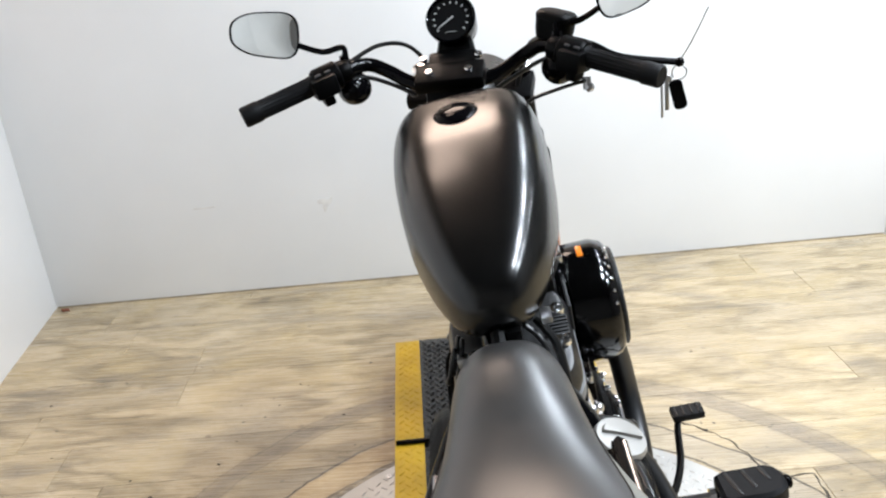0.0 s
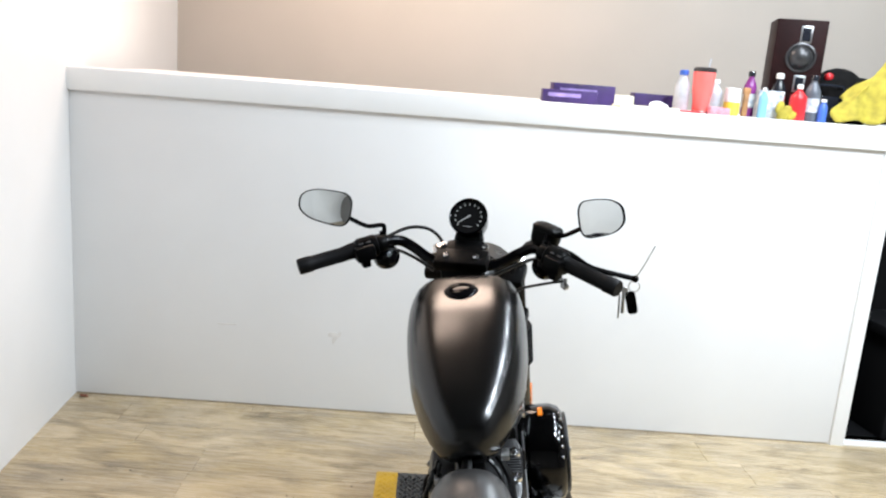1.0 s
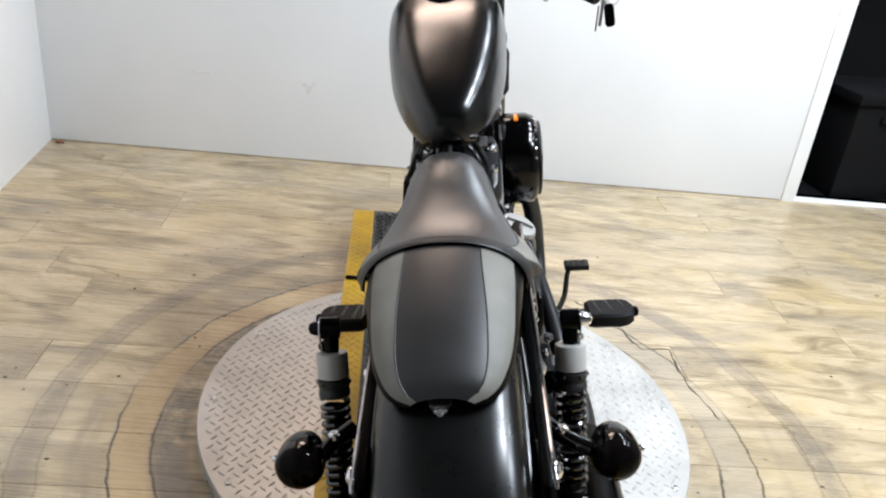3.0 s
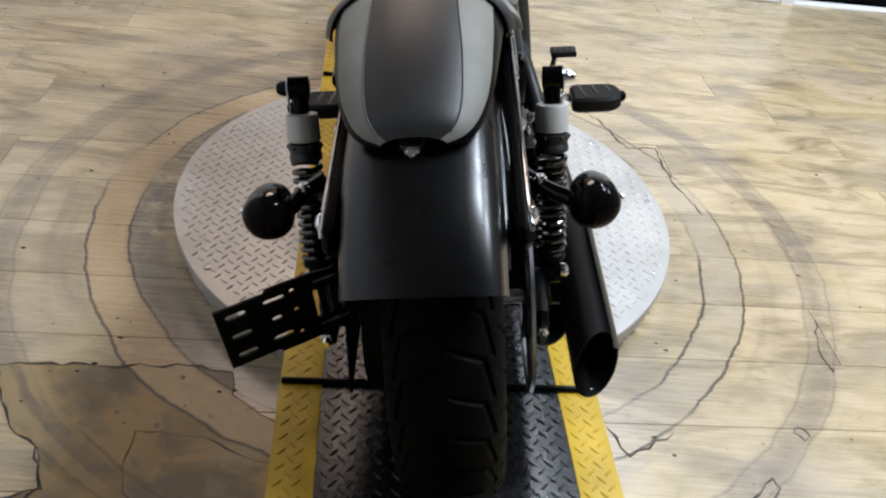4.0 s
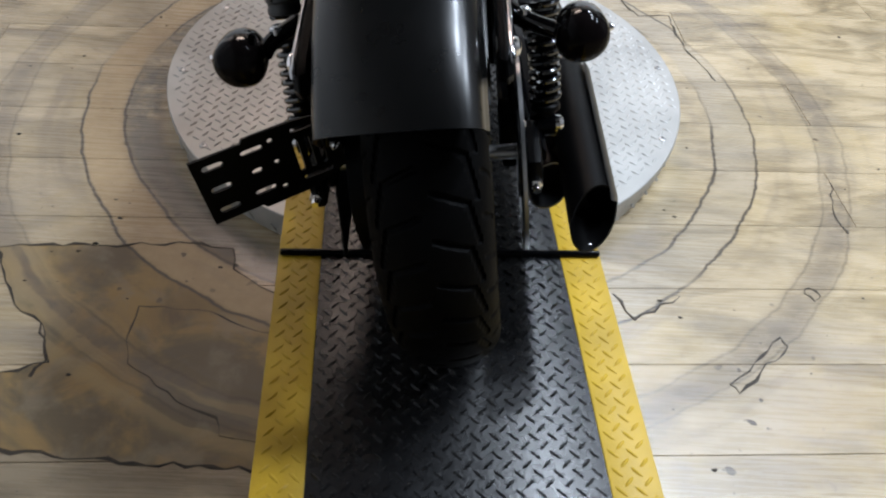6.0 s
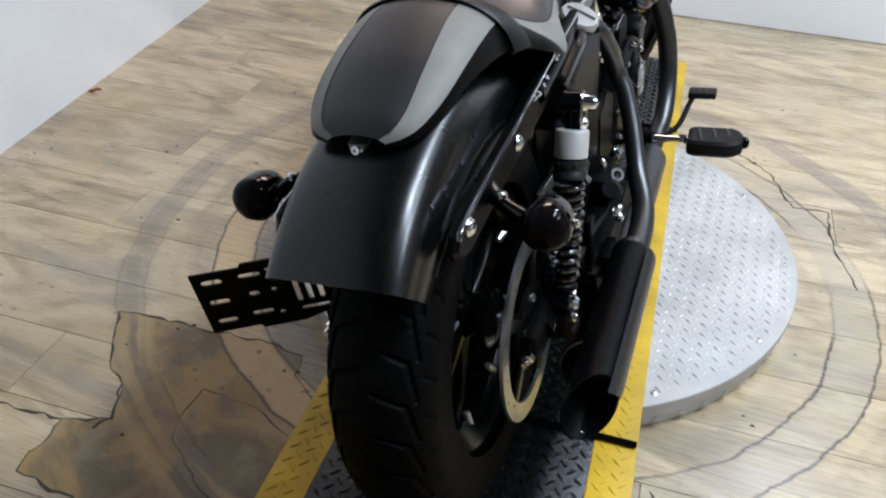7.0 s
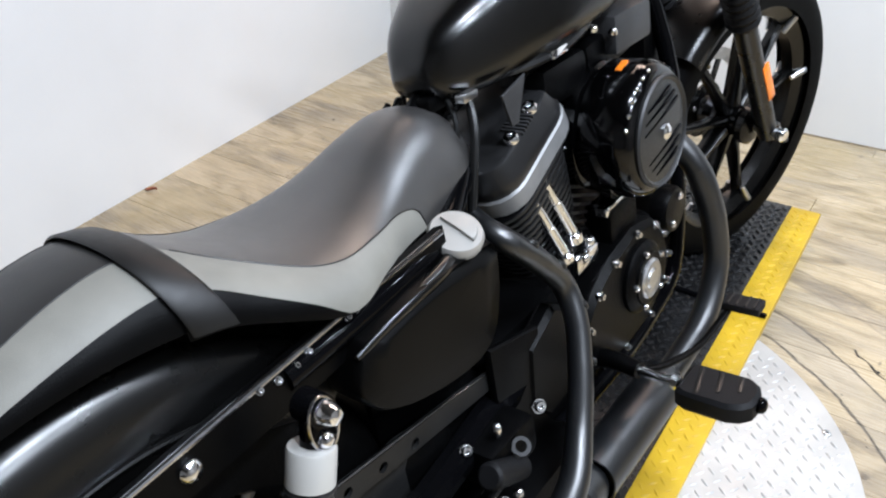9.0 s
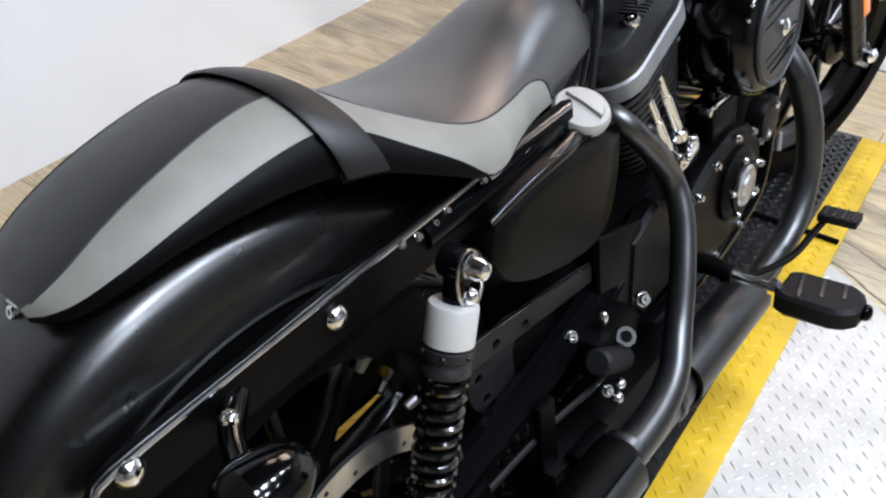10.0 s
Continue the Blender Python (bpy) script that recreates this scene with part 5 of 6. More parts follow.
part("visor", Geo().rings([[hl + Vector((r * math.cos(a), h, r * math.sin(a))) for a in [radians(30 + 120 * k / 16) for k in range(17)]] for r, h in ((0.083, -0.03), (0.086, 0.07), (0.089, 0.07), (0.086, -0.03))], closed_ring=False, cap=False, loop=True), satin, lamp, m=STEER)

# ---- handlebar and its fittings ----
BARS = Matrix.Translation((0, 1.685, 0.021)) @ Matrix.Rotation(radians(-11), 4, STEER_AXIS) @ Matrix.Translation((0, -1.69, 0))
BAR = [(0.0, 1.112, 0.945), (0.045, 1.112, 0.946), (0.085, 1.122, 0.955), (0.125, 1.135, 0.976), (0.16, 1.128, 0.992), (0.2, 1.085, 0.99), (0.24, 1.048, 0.979), (0.35, 0.98, 0.95)]


hb = part("handlebar", Geo().tube([(-x, y, z) for x, y, z in BAR[:0:-1]] + BAR, 0.0127, 16, 5), gloss, bike, "black handlebar", BARS)
riser = part("riser_clamp", Geo().box((0, 1.112, 0.905), (0.1, 0.045, 0.08), 0.01).box((0, 1.09, 0.962), (0.125, 0.055, 0.028), 0.008, rot=Matrix.Rotation(radians(25), 3, "X")).box((0, 1.13, 0.975), (0.09, 0.05, 0.03), 0.008, rot=Matrix.Rotation(radians(25), 3, "X")), wrinkle, hb, "black handlebar clamp", BARS)
g = Geo()
for px, py, pz in ((-0.035, 1.08, 0.972), (0.035, 1.08, 0.972), (-0.05, 1.118, 0.988), (0.05, 1.118, 0.988)):
    g.lathe([(0.0072, 0), (0.0072, 0.006), (0.006, 0.0075), (0.0025, 0.0075), (0.002, 0.004)], (px, py, pz), (0, -0.45, 0.9), 14)
part_each("clamp_bolt", g, chrome, riser, m=BARS)
for s in (1, -1):
    i0, i1 = Vector((s * 0.236, 1.051, 0.98)), Vector((s * 0.352, 0.979, 0.9495))
    d = (i1 - i0).normalized()
    grip = part("grip", Geo().lathe([(0.0165, 0), (0.0185, 0.003), (0.0165, 0.006), (0.0158, 0.06), (0.0165, 0.105), (0.0185, 0.11), (0.0185, 0.137), (0.0165, 0.14), (0.0, 0.14)], i0, d, 28), soft_rubber, hb, "black rubber hand grip", BARS)
    ribs = Geo()
    for k in range(18):
        a = 2 * math.pi * k / 18
        q = frame_of(d) @ Vector((0.0162 * math.cos(a), 0.0162 * math.sin(a), 0))
        ribs.tube([i0 + d * 0.01 + q, i0 + d * 0.104 + q], 0.0009, 5, 1)
    part_each("grip_rib", ribs, soft_rubber, grip, m=BARS)
    c = i0 - d * 0.022
    rot = frame_of(d)
    sw = part("switch_housing", Geo().lathe([(0.022, -0.026), (0.026, -0.022), (0.026, 0.018), (0.022, 0.024)], c, d, 24).box(c + Vector((0, -0.016, -0.008)), (0.044, 0.036, 0.046), 0.007, rot=rot).box(c + Vector((0, -0.01, -0.03)), (0.03, 0.026, 0.02), 0.005, rot=rot), wrinkle, hb, "black switch housing", BARS)
    btn = Geo()
    for k, (u, v) in enumerate(((-0.01, 0.012), (0.008, 0.012), (0.0, -0.012))):
        btn.box(c + d * u + Vector((0, -0.027 if v < 0 else -0.018, v)), (0.011, 0.01, 0.013), 0.003, rot=rot)
    part_each("switch_button", btn, grey_coat, sw, m=BARS)
    # lever bracket and lever
    c2 = i0 - d * 0.055
    br = part("lever_bracket", Geo().lathe([(0.017, -0.014), (0.019, -0.011), (0.019, 0.011), (0.017, 0.014)], c2, d, 24).box(c2 + Vector((0, 0.026, 0.0)), (0.03, 0.035, 0.022), 0.006, rot=rot), wrinkle, hb, "black lever bracket", BARS)
    lp = [c2 + Vector((0, 0.04, 0.012)), i0 + Vector((s * 0.01, 0.052, 0.008)), i0 + d * 0.07 + Vector((0, 0.062, 0.003)), i1 + (Vector((0.035, 0.096, 0.0)) if s == 1 else Vector((0.03, 0.085, -0.006)))]
    part("lever", Geo().tube(lp, [0.009, 0.0075, 0.0065, 0.0062], 12, 5, flat=0.6).ball(lp[-1], 0.008, seg=12), wrinkle, br, "black lever", BARS)
    # mirrors
    if s == 1:
        mc, mn, mw, mh, mr = Vector((0.308, 1.09, 1.078)), Vector((-0.5, -0.86, 0.06)), 0.117, 0.082, 14
    else:
        mc, mn, mw, mh, mr = Vector((-0.331, 1.1, 1.07)), Vector((0.12, -0.98, 0.05)), 0.128, 0.08, -10
    ex_, nz_ = Vector((0, 0, 1)).cross(mn.normalized()).normalized(), mn.normalized()
    ez_ = nz_.cross(ex_)
    mm = Matrix.Translation(mc) @ Matrix((ex_, ez_, nz_)).transposed().to_4x4() @ Matrix.Rotation(radians(mr), 4, "Z")
    shape = []
    for k in range(40):
        a = 2 * math.pi * k / 40
        cx, cz = math.cos(a), math.sin(a)
        taper = 1 - 0.24 * (cx * s * (1 if ex_.x > 0 else -1))
        shape.append((mw / 2 * math.copysign(abs(cx) ** 0.66, cx), mh / 2 * taper * math.copysign(abs(cz) ** 0.66, cz)))
    back = [[mm @ Vector((x * f, y * f, z)) for x, y in shape] for f, z in ((0.3, -0.02), (0.7, -0.016), (0.93, -0.008), (1.0, 0.0), (1.0, 0.004), (0.95, 0.006), (0.93, 0.002))]
    mir = part("mirror", Geo().rings(back), gloss, hb, "black teardrop mirror", BARS)
    part("mirror_glass", Geo().rings([[mm @ Vector((x * f, y * f, 0.0032 + 0.0036 * (1 - f * f))) for x, y in shape] for f in (0.94, 0.84, 0.72, 0.6, 0.46, 0.32, 0.18, 0.04)], cap=False).add([mm @ Vector((x * 0.04, y * 0.04, 0.0068)) for x, y in shape], [tuple(range(40))]), mirror_glass, mir, "clear mirror glass", BARS, angle=60)
    foot = c2 + Vector((0, 0.02, 0.014))
    side = mm @ Vector((-mw / 2 * 0.9 * (1 if ex_.x * s > 0 else -1), -mh * 0.2, -0.004))
    part("mirror_stem", Geo().tube([foot, foot + Vector((0, 0.004, 0.025)), foot.lerp(side, 0.45) + Vector((0, 0, 0.004)), side], 0.0055, 10, 6).cyl(foot - Vector((0, 0, 0.006)), foot + Vector((0, 0, 0.012)), 0.009, seg=6), gloss, mir, m=BARS)
    # front turn signal under the bar
    sc = Vector((s * 0.188, 1.118, 0.953))
    fs = part("front_signal", Geo().lathe([(0.0, -0.03), (0.016, -0.027), (0.027, -0.014), (0.031, 0.002), (0.031, 0.01)], sc, (0, 1, 0), 28).tube([sc + Vector((0, 0, 0.02)), sc + Vector((s * 0.004, -0.005, 0.034)), c2 + Vector((0, 0.0, -0.012))], 0.007, 10, 4), gloss, hb, "gloss black ball turn signal", BARS)
    part("lens", Geo().lathe([(0.0305, 0.009), (0.027, 0.02), (0.015, 0.028), (0.0, 0.03)], sc, (0, 1, 0), 28), lens_smoke, fs, m=BARS)
    part_each("signal_nut", Geo().ball(sc + Vector((s * 0.012, -0.018, 0.024)), 0.005, seg=10).bolt(sc + Vector((0, -0.01, 0.03)), (0, 0, 1), 0.006), chrome, fs, m=BARS)

# brake fluid reservoir on the right
res_m = Matrix.Translation((0.186, 1.13, 1.02)) @ Matrix.Rotation(radians(-26), 4, "Z") @ Matrix.Rotation(radians(14), 4, "Y")
mcy = part("brake_reservoir", Geo().rings([[res_m @ Vector((x * f, y * f, z)) for x, y in rounded_rect(0.068, 0.05, 0.02, 6)] for f, z in ((0.7, -0.022), (0.9, -0.018), (0.97, -0.005), (1.0, 0.012), (1.0, 0.016))]), wrinkle, hb, "black brake fluid reservoir", BARS)
part("reservoir_lid", Geo().rings([[res_m @ Vector((x * f, y * f, z)) for x, y in rounded_rect(0.07, 0.052, 0.021, 6)] for f, z in ((1.0, 0.0165), (1.01, 0.018), (1.0, 0.022), (0.9, 0.026), (0.55, 0.0275), (0.1, 0.028))]), wrinkle, mcy, m=BARS, angle=50)
part_each("lid_screw", Geo().bolt((0.166, 1.138, 1.0485), (0.25, 0, 1), 0.004).bolt((0.206, 1.12, 1.0385), (0.25, 0, 1), 0.004), grey_coat, mcy, m=BARS)
part("banjo_bolt", Geo().cyl((0.236, 1.055, 0.945), (0.236, 1.05, 0.925), 0.007).ball((0.24, 1.05, 0.928), 0.008, seg=12), steel, mcy, m=BARS)

# cables
part("clutch_cable", Geo().tube([(-0.19, 1.1, 1.0), (-0.14, 1.15, 1.02), (-0.09, 1.17, 1.012), (-0.055, 1.16, 0.975), (-0.05, 1.13, 0.93)], 0.0042, 8, 6), cable_black, hb, m=BARS)
part("switch_wire", Geo().tube([(-0.205, 1.07, 0.975), (-0.165, 1.115, 0.972), (-0.12, 1.12, 0.955), (-0.07, 1.11, 0.93)], 0.004, 8, 6), cable_black, hb, m=BARS)
part("switch_wire", Geo().tube([(0.205, 1.07, 0.97), (0.165, 1.115, 0.97), (0.12, 1.12, 0.95), (0.07, 1.11, 0.925)], 0.004, 8, 6), cable_black, hb, m=BARS)
part("throttle_cable", Geo().tube([(0.235, 1.05, 0.94), (0.19, 1.03, 0.935), (0.14, 1.03, 0.92), (0.1, 1.06, 0.885), (0.06, 1.09, 0.84)], 0.0032, 8, 6), cable_black, hb, m=BARS)
part("brake_hose", Geo().tube([(0.17, 1.15, 1.005), (0.13, 1.2, 0.98), (0.1, 1.22, 0.9), (0.07, 1.2, 0.78)], 0.005, 8, 6), cable_black, hb, m=BARS)

# speedometer
sp_c, sp_n = Vector((0.0, 1.165, 1.05)), Vector((0, -0.86, 0.51)).normalized()
speedo = part("speedometer", Geo().lathe([(0.0, -0.06), (0.03, -0.058), (0.041, -0.045), (0.045, -0.01), (0.046, 0.004), (0.0435, 0.008), (0.041, 0.006), (0.04, 0.0)], sp_c, sp_n, 44), gloss, hb, "round black speedometer", BARS)
part("dial", Geo().lathe([(0.0405, 0.0), (0.0, 0.0005)], sp_c, sp_n, 40), dial, speedo, m=BARS, recalc=False)
rot = frame_of(sp_n)
dx = Vector((1, 0, 0))
dy = sp_n.cross(dx)
marks = Geo()
for k in range(13):
    a = radians(220 - 260 * k / 12)
    c = sp_c + sp_n * 0.0012 + (dx * math.cos(a) + dy * math.sin(a)) * 0.031
    q = Matrix((dx * math.cos(a) + dy * math.sin(a), -dx * math.sin(a) + dy * math.cos(a), sp_n)).transposed()
    marks.box(c, (0.0042, 0.0026, 0.0006), 0, rot=q)
marks.box(sp_c + sp_n * 0.0012 - dy * 0.024, (0.02, 0.0008, 0.0006), 0, rot=Matrix((dx, dy, sp_n)).transposed())
part_each("dial_mark", marks, white_print, speedo, "white dial marks", m=BARS)
nd = (dx * math.cos(radians(215)) + dy * math.sin(radians(215)))
part("needle", Geo().tube([sp_c + sp_n * 0.003 - nd * 0.006, sp_c + sp_n * 0.003 + nd * 0.03], [0.002, 0.0008], 6, 1), white_print, speedo, "white needle", m=BARS)
part("gauge_bracket", Geo().slab([(-0.034, -0.035), (0.034, -0.035), (0.036, 0.0), (0.03, 0.03), (-0.03, 0.03), (-0.036, 0.0)], 0.03, Matrix.Translation((0, 1.178, 0.985)) @ Matrix.Rotation(radians(70), 4, "X"), 0.006), wrinkle, speedo, m=BARS)

# ---- foot controls ----
for s in (1, -1):
    y0, out = 0.727 if s == 1 else 0.744, 0.004 if s == 1 else -0.066
    peg = part("foot_peg", Geo().slab([(0.0, -0.03), (0.01, -0.036), (0.075, -0.039), (0.094, -0.032), (0.105, -0.02), (0.107, -0.004), (0.107, 0.01), (0.1, 0.026), (0.086, 0.036), (0.01, 0.035), (0.0, 0.029)], 0.034, Matrix.Translation((s * (0.278 + out), y0, 0.283)) @ (Matrix.Identity(4) if s == 1 else Matrix.Rotation(math.pi, 4, "Z")), 0.006), soft_rubber, bike, "black rubber foot peg on a chrome mount")
    gr = Geo()
    for k in range(3):
        gr.box((s * (0.302 + out + 0.027 * k), y0 + 0.006 * k, 0.2995), (0.0065, 0.058 - 0.012 * k, 0.003), 0.001, rot=Matrix.Rotation(radians(s * 12), 3, "Z"))
    part_each("peg_groove", gr, cable_black, peg)
    part("peg_end", Geo().ball((s * (0.388 + out), y0, 0.285), 0.012, (1, 0, 0), 0.7, 12), gloss, peg)
    part("peg_mount", Geo().cyl((s * 0.2, y0, 0.285), (s * (0.28 + out), y0, 0.283), 0.0075).lathe([(0.012, 0), (0.012, 0.01), (0.008, 0.014)], (s * (0.262 + out), y0, 0.284), (s, 0, 0), 8), chrome, peg)
    part("peg_bracket", Geo().tube([(s * 0.11, 0.75, 0.26), (s * 0.16, 0.74, 0.28), (s * 0.215, y0, 0.285)], [0.018, 0.015, 0.013], 12, 4), wrinkle, peg)
pedal = part("brake_pedal", Geo().tube([(0.19, 0.745, 0.262), (0.222, 0.79, 0.252), (0.25, 0.86, 0.252), (0.264, 0.925, 0.272), (0.272, 0.945, 0.284)], [0.011, 0.009, 0.008, 0.0075, 0.007], 12, 5, flat=0.7), wrinkle, bike, "black brake pedal")
part("pedal_pad", Geo().box((0.29, 0.948, 0.29), (0.06, 0.036, 0.014), 0.004), soft_rubber, pedal)
g = Geo()
for k in range(4):
    g.box((0.269 + 0.014 * k, 0.948, 0.2975), (0.0035, 0.031, 0.003), 0.001)
part_each("pad_rib", g, cable_black, pedal)
shift = part("shift_lever", Geo().tube([(-0.14, 0.745, 0.25), (-0.16, 0.82, 0.24), (-0.17, 0.9, 0.245)], 0.008, 10, 4), wrinkle, bike, "black gear shift lever")
part("shift_peg", Geo().cyl((-0.165, 0.9, 0.245), (-0.21, 0.9, 0.246), 0.011, chamfer=0.003), soft_rubber, shift)

# ---- small fittings on the right side ----
rel = part("rear_master_cylinder", Geo().cyl((0.182, 0.456, 0.309), (0.19, 0.382, 0.357), 0.0165, 0.0175, 24, 0.004), soft_rubber, bike, "grey rear brake cylinder with chrome fittings")
ring_m = Matrix.Translation((0.187, 0.455, 0.345)) @ frame_of((0.5, -0.55, 0.67)).to_4x4()
part("banjo_ring", Geo().rings([[ring_m @ Vector((r * math.cos(2 * math.pi * k / 24), r * math.sin(2 * math.pi * k / 24), h)) for k in range(24)] for r, h in ((0.0075, -0.003), (0.0125, -0.003), (0.0125, 0.003), (0.0075, 0.003))], cap=False, loop=True), grey_coat, rel)
part_each("fitting", Geo().bolt((0.142, 0.401, 0.362), (0.8, -0.4, 0.4), 0.007, 0.009).bolt((0.176, 0.516, 0.36), (0.8, -0.4, 0.4), 0.008, 0.01).ball((0.165, 0.44, 0.374), 0.0065, seg=12, stretch=1.6).ball((0.2, 0.41, 0.286), 0.009, seg=12).ball((0.196, 0.425, 0.296), 0.0075, seg=12).bolt((0.192, 0.4, 0.302), (0.8, -0.4, 0.4), 0.006, 0.008), chrome, rel)
part("mount_block", Geo().box((0.15, 0.455, 0.33), (0.06, 0.1, 0.06), 0.014), wrinkle, rel)
part("mount_plate", Geo().slab([(0.49, 0.25), (0.6, 0.25), (0.6, 0.42), (0.49, 0.45)], 0.012, Matrix.Translation((0.125, 0, 0)) @ yz, 0.003), wrinkle, bike)
part("brake_line", Geo().tube([(0.187, 0.445, 0.34), (0.18, 0.4, 0.31), (0.165, 0.3, 0.3), (0.155, 0.15, 0.285), (0.14, 0.05, 0.26)], 0.0045, 8, 5), cable_black, bike)
part("spark_bracket", Geo().slab([(0.0, 0.0), (0.055, 0.012), (0.03, -0.045), (0.015, -0.045)], 0.004, Matrix.Translation((0.098, 0.625, 0.735)) @ yz, 0.001), grey_coat, bike, "grey triangular bracket")
loops = Geo()
for k, (r, y) in enumerate(((0.03, 0.6), (0.027, 0.615), (0.024, 0.59))):
    loops.tube([(-0.06 - 0.006 * k + 0.01 * math.sin(a), y + 0.3 * r * math.cos(a), 0.7 + r * math.sin(a)) for a in [2 * math.pi * j / 14 for j in range(13)]], 0.0035, 8, 2)
loops.tube([(0.05, 0.62, 0.73), (0.07, 0.6, 0.7), (0.075, 0.58, 0.65), (0.075, 0.565, 0.6)], 0.006, 8, 4)
loops.tube([(0.03, 0.6, 0.74), (0.055, 0.585, 0.71), (0.055, 0.57, 0.66)], 0.004, 8, 4)
wires = part_each("wiring", loops, cable_black, bike, "loops of black wiring")[0]
part_each("connector", Geo().box((-0.055, 0.59, 0.705), (0.014, 0.018, 0.014), 0.003).box((0.065, 0.6, 0.742), (0.014, 0.03, 0.01), 0.002), steel, wires)
top_bits = part("throttle_body", Geo().box((0.05, 0.8, 0.7), (0.08, 0.12, 0.06), 0.015).cyl((0.06, 0.72, 0.74), (0.06, 0.9, 0.75), 0.018, chamfer=0.003), wrinkle, bike)
part_each("throttle_screw", Geo().box((0.1, 0.76, 0.752), (0.012, 0.04, 0.012), 0.002).bolt((0.1, 0.86, 0.755), (0.3, 0, 1), 0.006).bolt((0.11, 0.9, 0.74), (0.3, 0, 1), 0.006), chrome, top_bits)
part_each("throttle_hose", Geo().tube([(0.05, 0.66, 0.745), (0.09, 0.73, 0.748), (0.1, 0.82, 0.76), (0.07, 1.0, 0.8)], 0.007, 8, 4), cable_black, top_bits)
part("coil_cover", Geo().box((0.085, 0.97, 0.73), (0.05, 0.12, 0.06), 0.01), grey_coat, bike)

# ---- things on the shelf behind the low wall ----
SHELF_Z = 1.3975


def spot(x, y):
    """A pose on the shelf top."""
    return ROOM @ pose((x + 1.6) * 1.036 - 1.64, y, SHELF_Z)


def thing(name, geo, mat, label, category, m, group=""):
    ob = part(name, geo, mat)
    ob.matrix_world = m
    return tagged(ob, label, category, group)


purple = material("purple_card", (0.035, 0.014, 0.1), 0.5, 0, 0.3, 14)
coral = material("coral_powder_coat", (0.88, 0.15, 0.13), 0.4, 0, 0.06, 20)
clear_plastic = material("hazy_plastic", (0.45, 0.47, 0.5), 0.25, 0, 0.15, 20)
blue_plastic = material("blue_plastic", (0.05, 0.12, 0.45), 0.35)
yellow_plastic = material("yellow_plastic", (0.75, 0.62, 0.06), 0.4, 0, 0.1, 20)
white_plastic = material("white_plastic", (0.75, 0.75, 0.72), 0.4)
magenta_liquid = material("magenta_liquid", (0.2, 0.035, 0.2), 0.2)
red_plastic = material("red_plastic", (0.5, 0.02, 0.025), 0.3, 0, 0.15, 20)
dark_bottle = material("dark_bottle", (0.012, 0.014, 0.02), 0.15)
yellow_cloth = material("yellow_cloth", (0.34, 0.28, 0.03), 0.85, 0, 0.25, 26, 0.6, 300)
speaker_wood = material("red_brown_veneer", (0.014, 0.0036, 0.0036), 0.5, 0, 0.3, 12, spec=0.12)
smoked_plastic = material("smoked_plastic", (0.03, 0.028, 0.028), 0.2)
water_plastic = material("clear_water_plastic", (0.1, 0.11, 0.13), 0.15, 0, 0.3, 30)
pale_blue = material("pale_blue_liquid", (0.2, 0.42, 0.6), 0.2)
paper = material("paper", (0.72, 0.68, 0.52), 0.8, 0, 0.1, 30)
print_blue = material("printed_card", (0.4, 0.5, 0.66), 0.6, 0, 0.4, 40, second=(0.75, 0.75, 0.7))
grey_knit = material("dark_fabric", (0.005, 0.005, 0.005), 0.9, 0, 0.3, 40, 0.5, 250, spec=0.1)


def bottle(name, x, y, r, h, body, cap_mat, label, neck=0.35, band=None):
    b = thing(name, Geo().lathe([(r * 0.9, 0), (r, r * 0.12), (r, h * 0.6), (r * 0.92, h * 0.68), (r * neck, h * 0.84), (r * neck, h * 0.9)], (0, 0, 0), (0, 0, 1), 24), body, label, "bottle", spot(x, y))
    part("cap", Geo().lathe([(r * neck * 1.2, h * 0.88), (r * neck * 1.2, h * 0.98), (r * neck, h)], (0, 0, 0), (0, 0, 1), 18), cap_mat, b)
    if band:
        part("label", Geo().lathe([(r * 1.012, h * 0.2), (r * 1.012, h * 0.5)], (0, 0, 0), (0, 0, 1), 24, close=False), band, b, "printed label")
    return b


for x, y, w, h, rz in ((0.4, 2.82, 0.24, 0.055, -2), (0.47, 2.9, 0.28, 0.085, 2)):
    cb = thing("purple_box", Geo().box((0, 0, h / 2), (w, 0.1, h), 0.003), purple, "long purple cardboard box on the shelf", "box", spot(x, y) @ pose(0, 0, 0, 0, 0, rz), "purple boxes")
    part("box_print", Geo().box((-w * 0.1, -0.0505, h * 0.6), (w * 0.6, 0.002, h * 0.3), 0), material("lilac_print", (0.3, 0.22, 0.5), 0.5, 0, 0.3, 30), cb)
cb = thing("purple_box", Geo().box((0, 0, 0.033), (0.2, 0.09, 0.066), 0.003), purple, "short purple cardboard box on the shelf", "box", spot(0.79, 2.9), "purple boxes")
thing("cardboard_tray", Geo().box((0, 0, 0.025), (0.1, 0.1, 0.05), 0.002), paper, "pale cardboard tray between the boxes", "tray", spot(0.655, 2.91))
thing("paper_sheet", Geo().box((0, 0, 0.007), (0.26, 0.12, 0.012), 0.001), paper, "loose pale paper sheets lying flat", "paper", spot(0.7, 2.67) @ pose(0, 0, 0, 0, 0, 6))
thing("red_folder", Geo().box((0, 0, 0.004), (0.2, 0.07, 0.008), 0.002), red_plastic, "flat red plastic folder", "folder", spot(0.83, 2.69))
thing("work_glove", Geo().ball((0, 0, 0.018), 0.02, (1, 0.2, 0), 1.9).ball((0.03, 0.0, 0.014), 0.014, (1, 0, 0), 1.6), white_plastic, "crumpled white work glove", "glove", spot(0.77, 2.76))
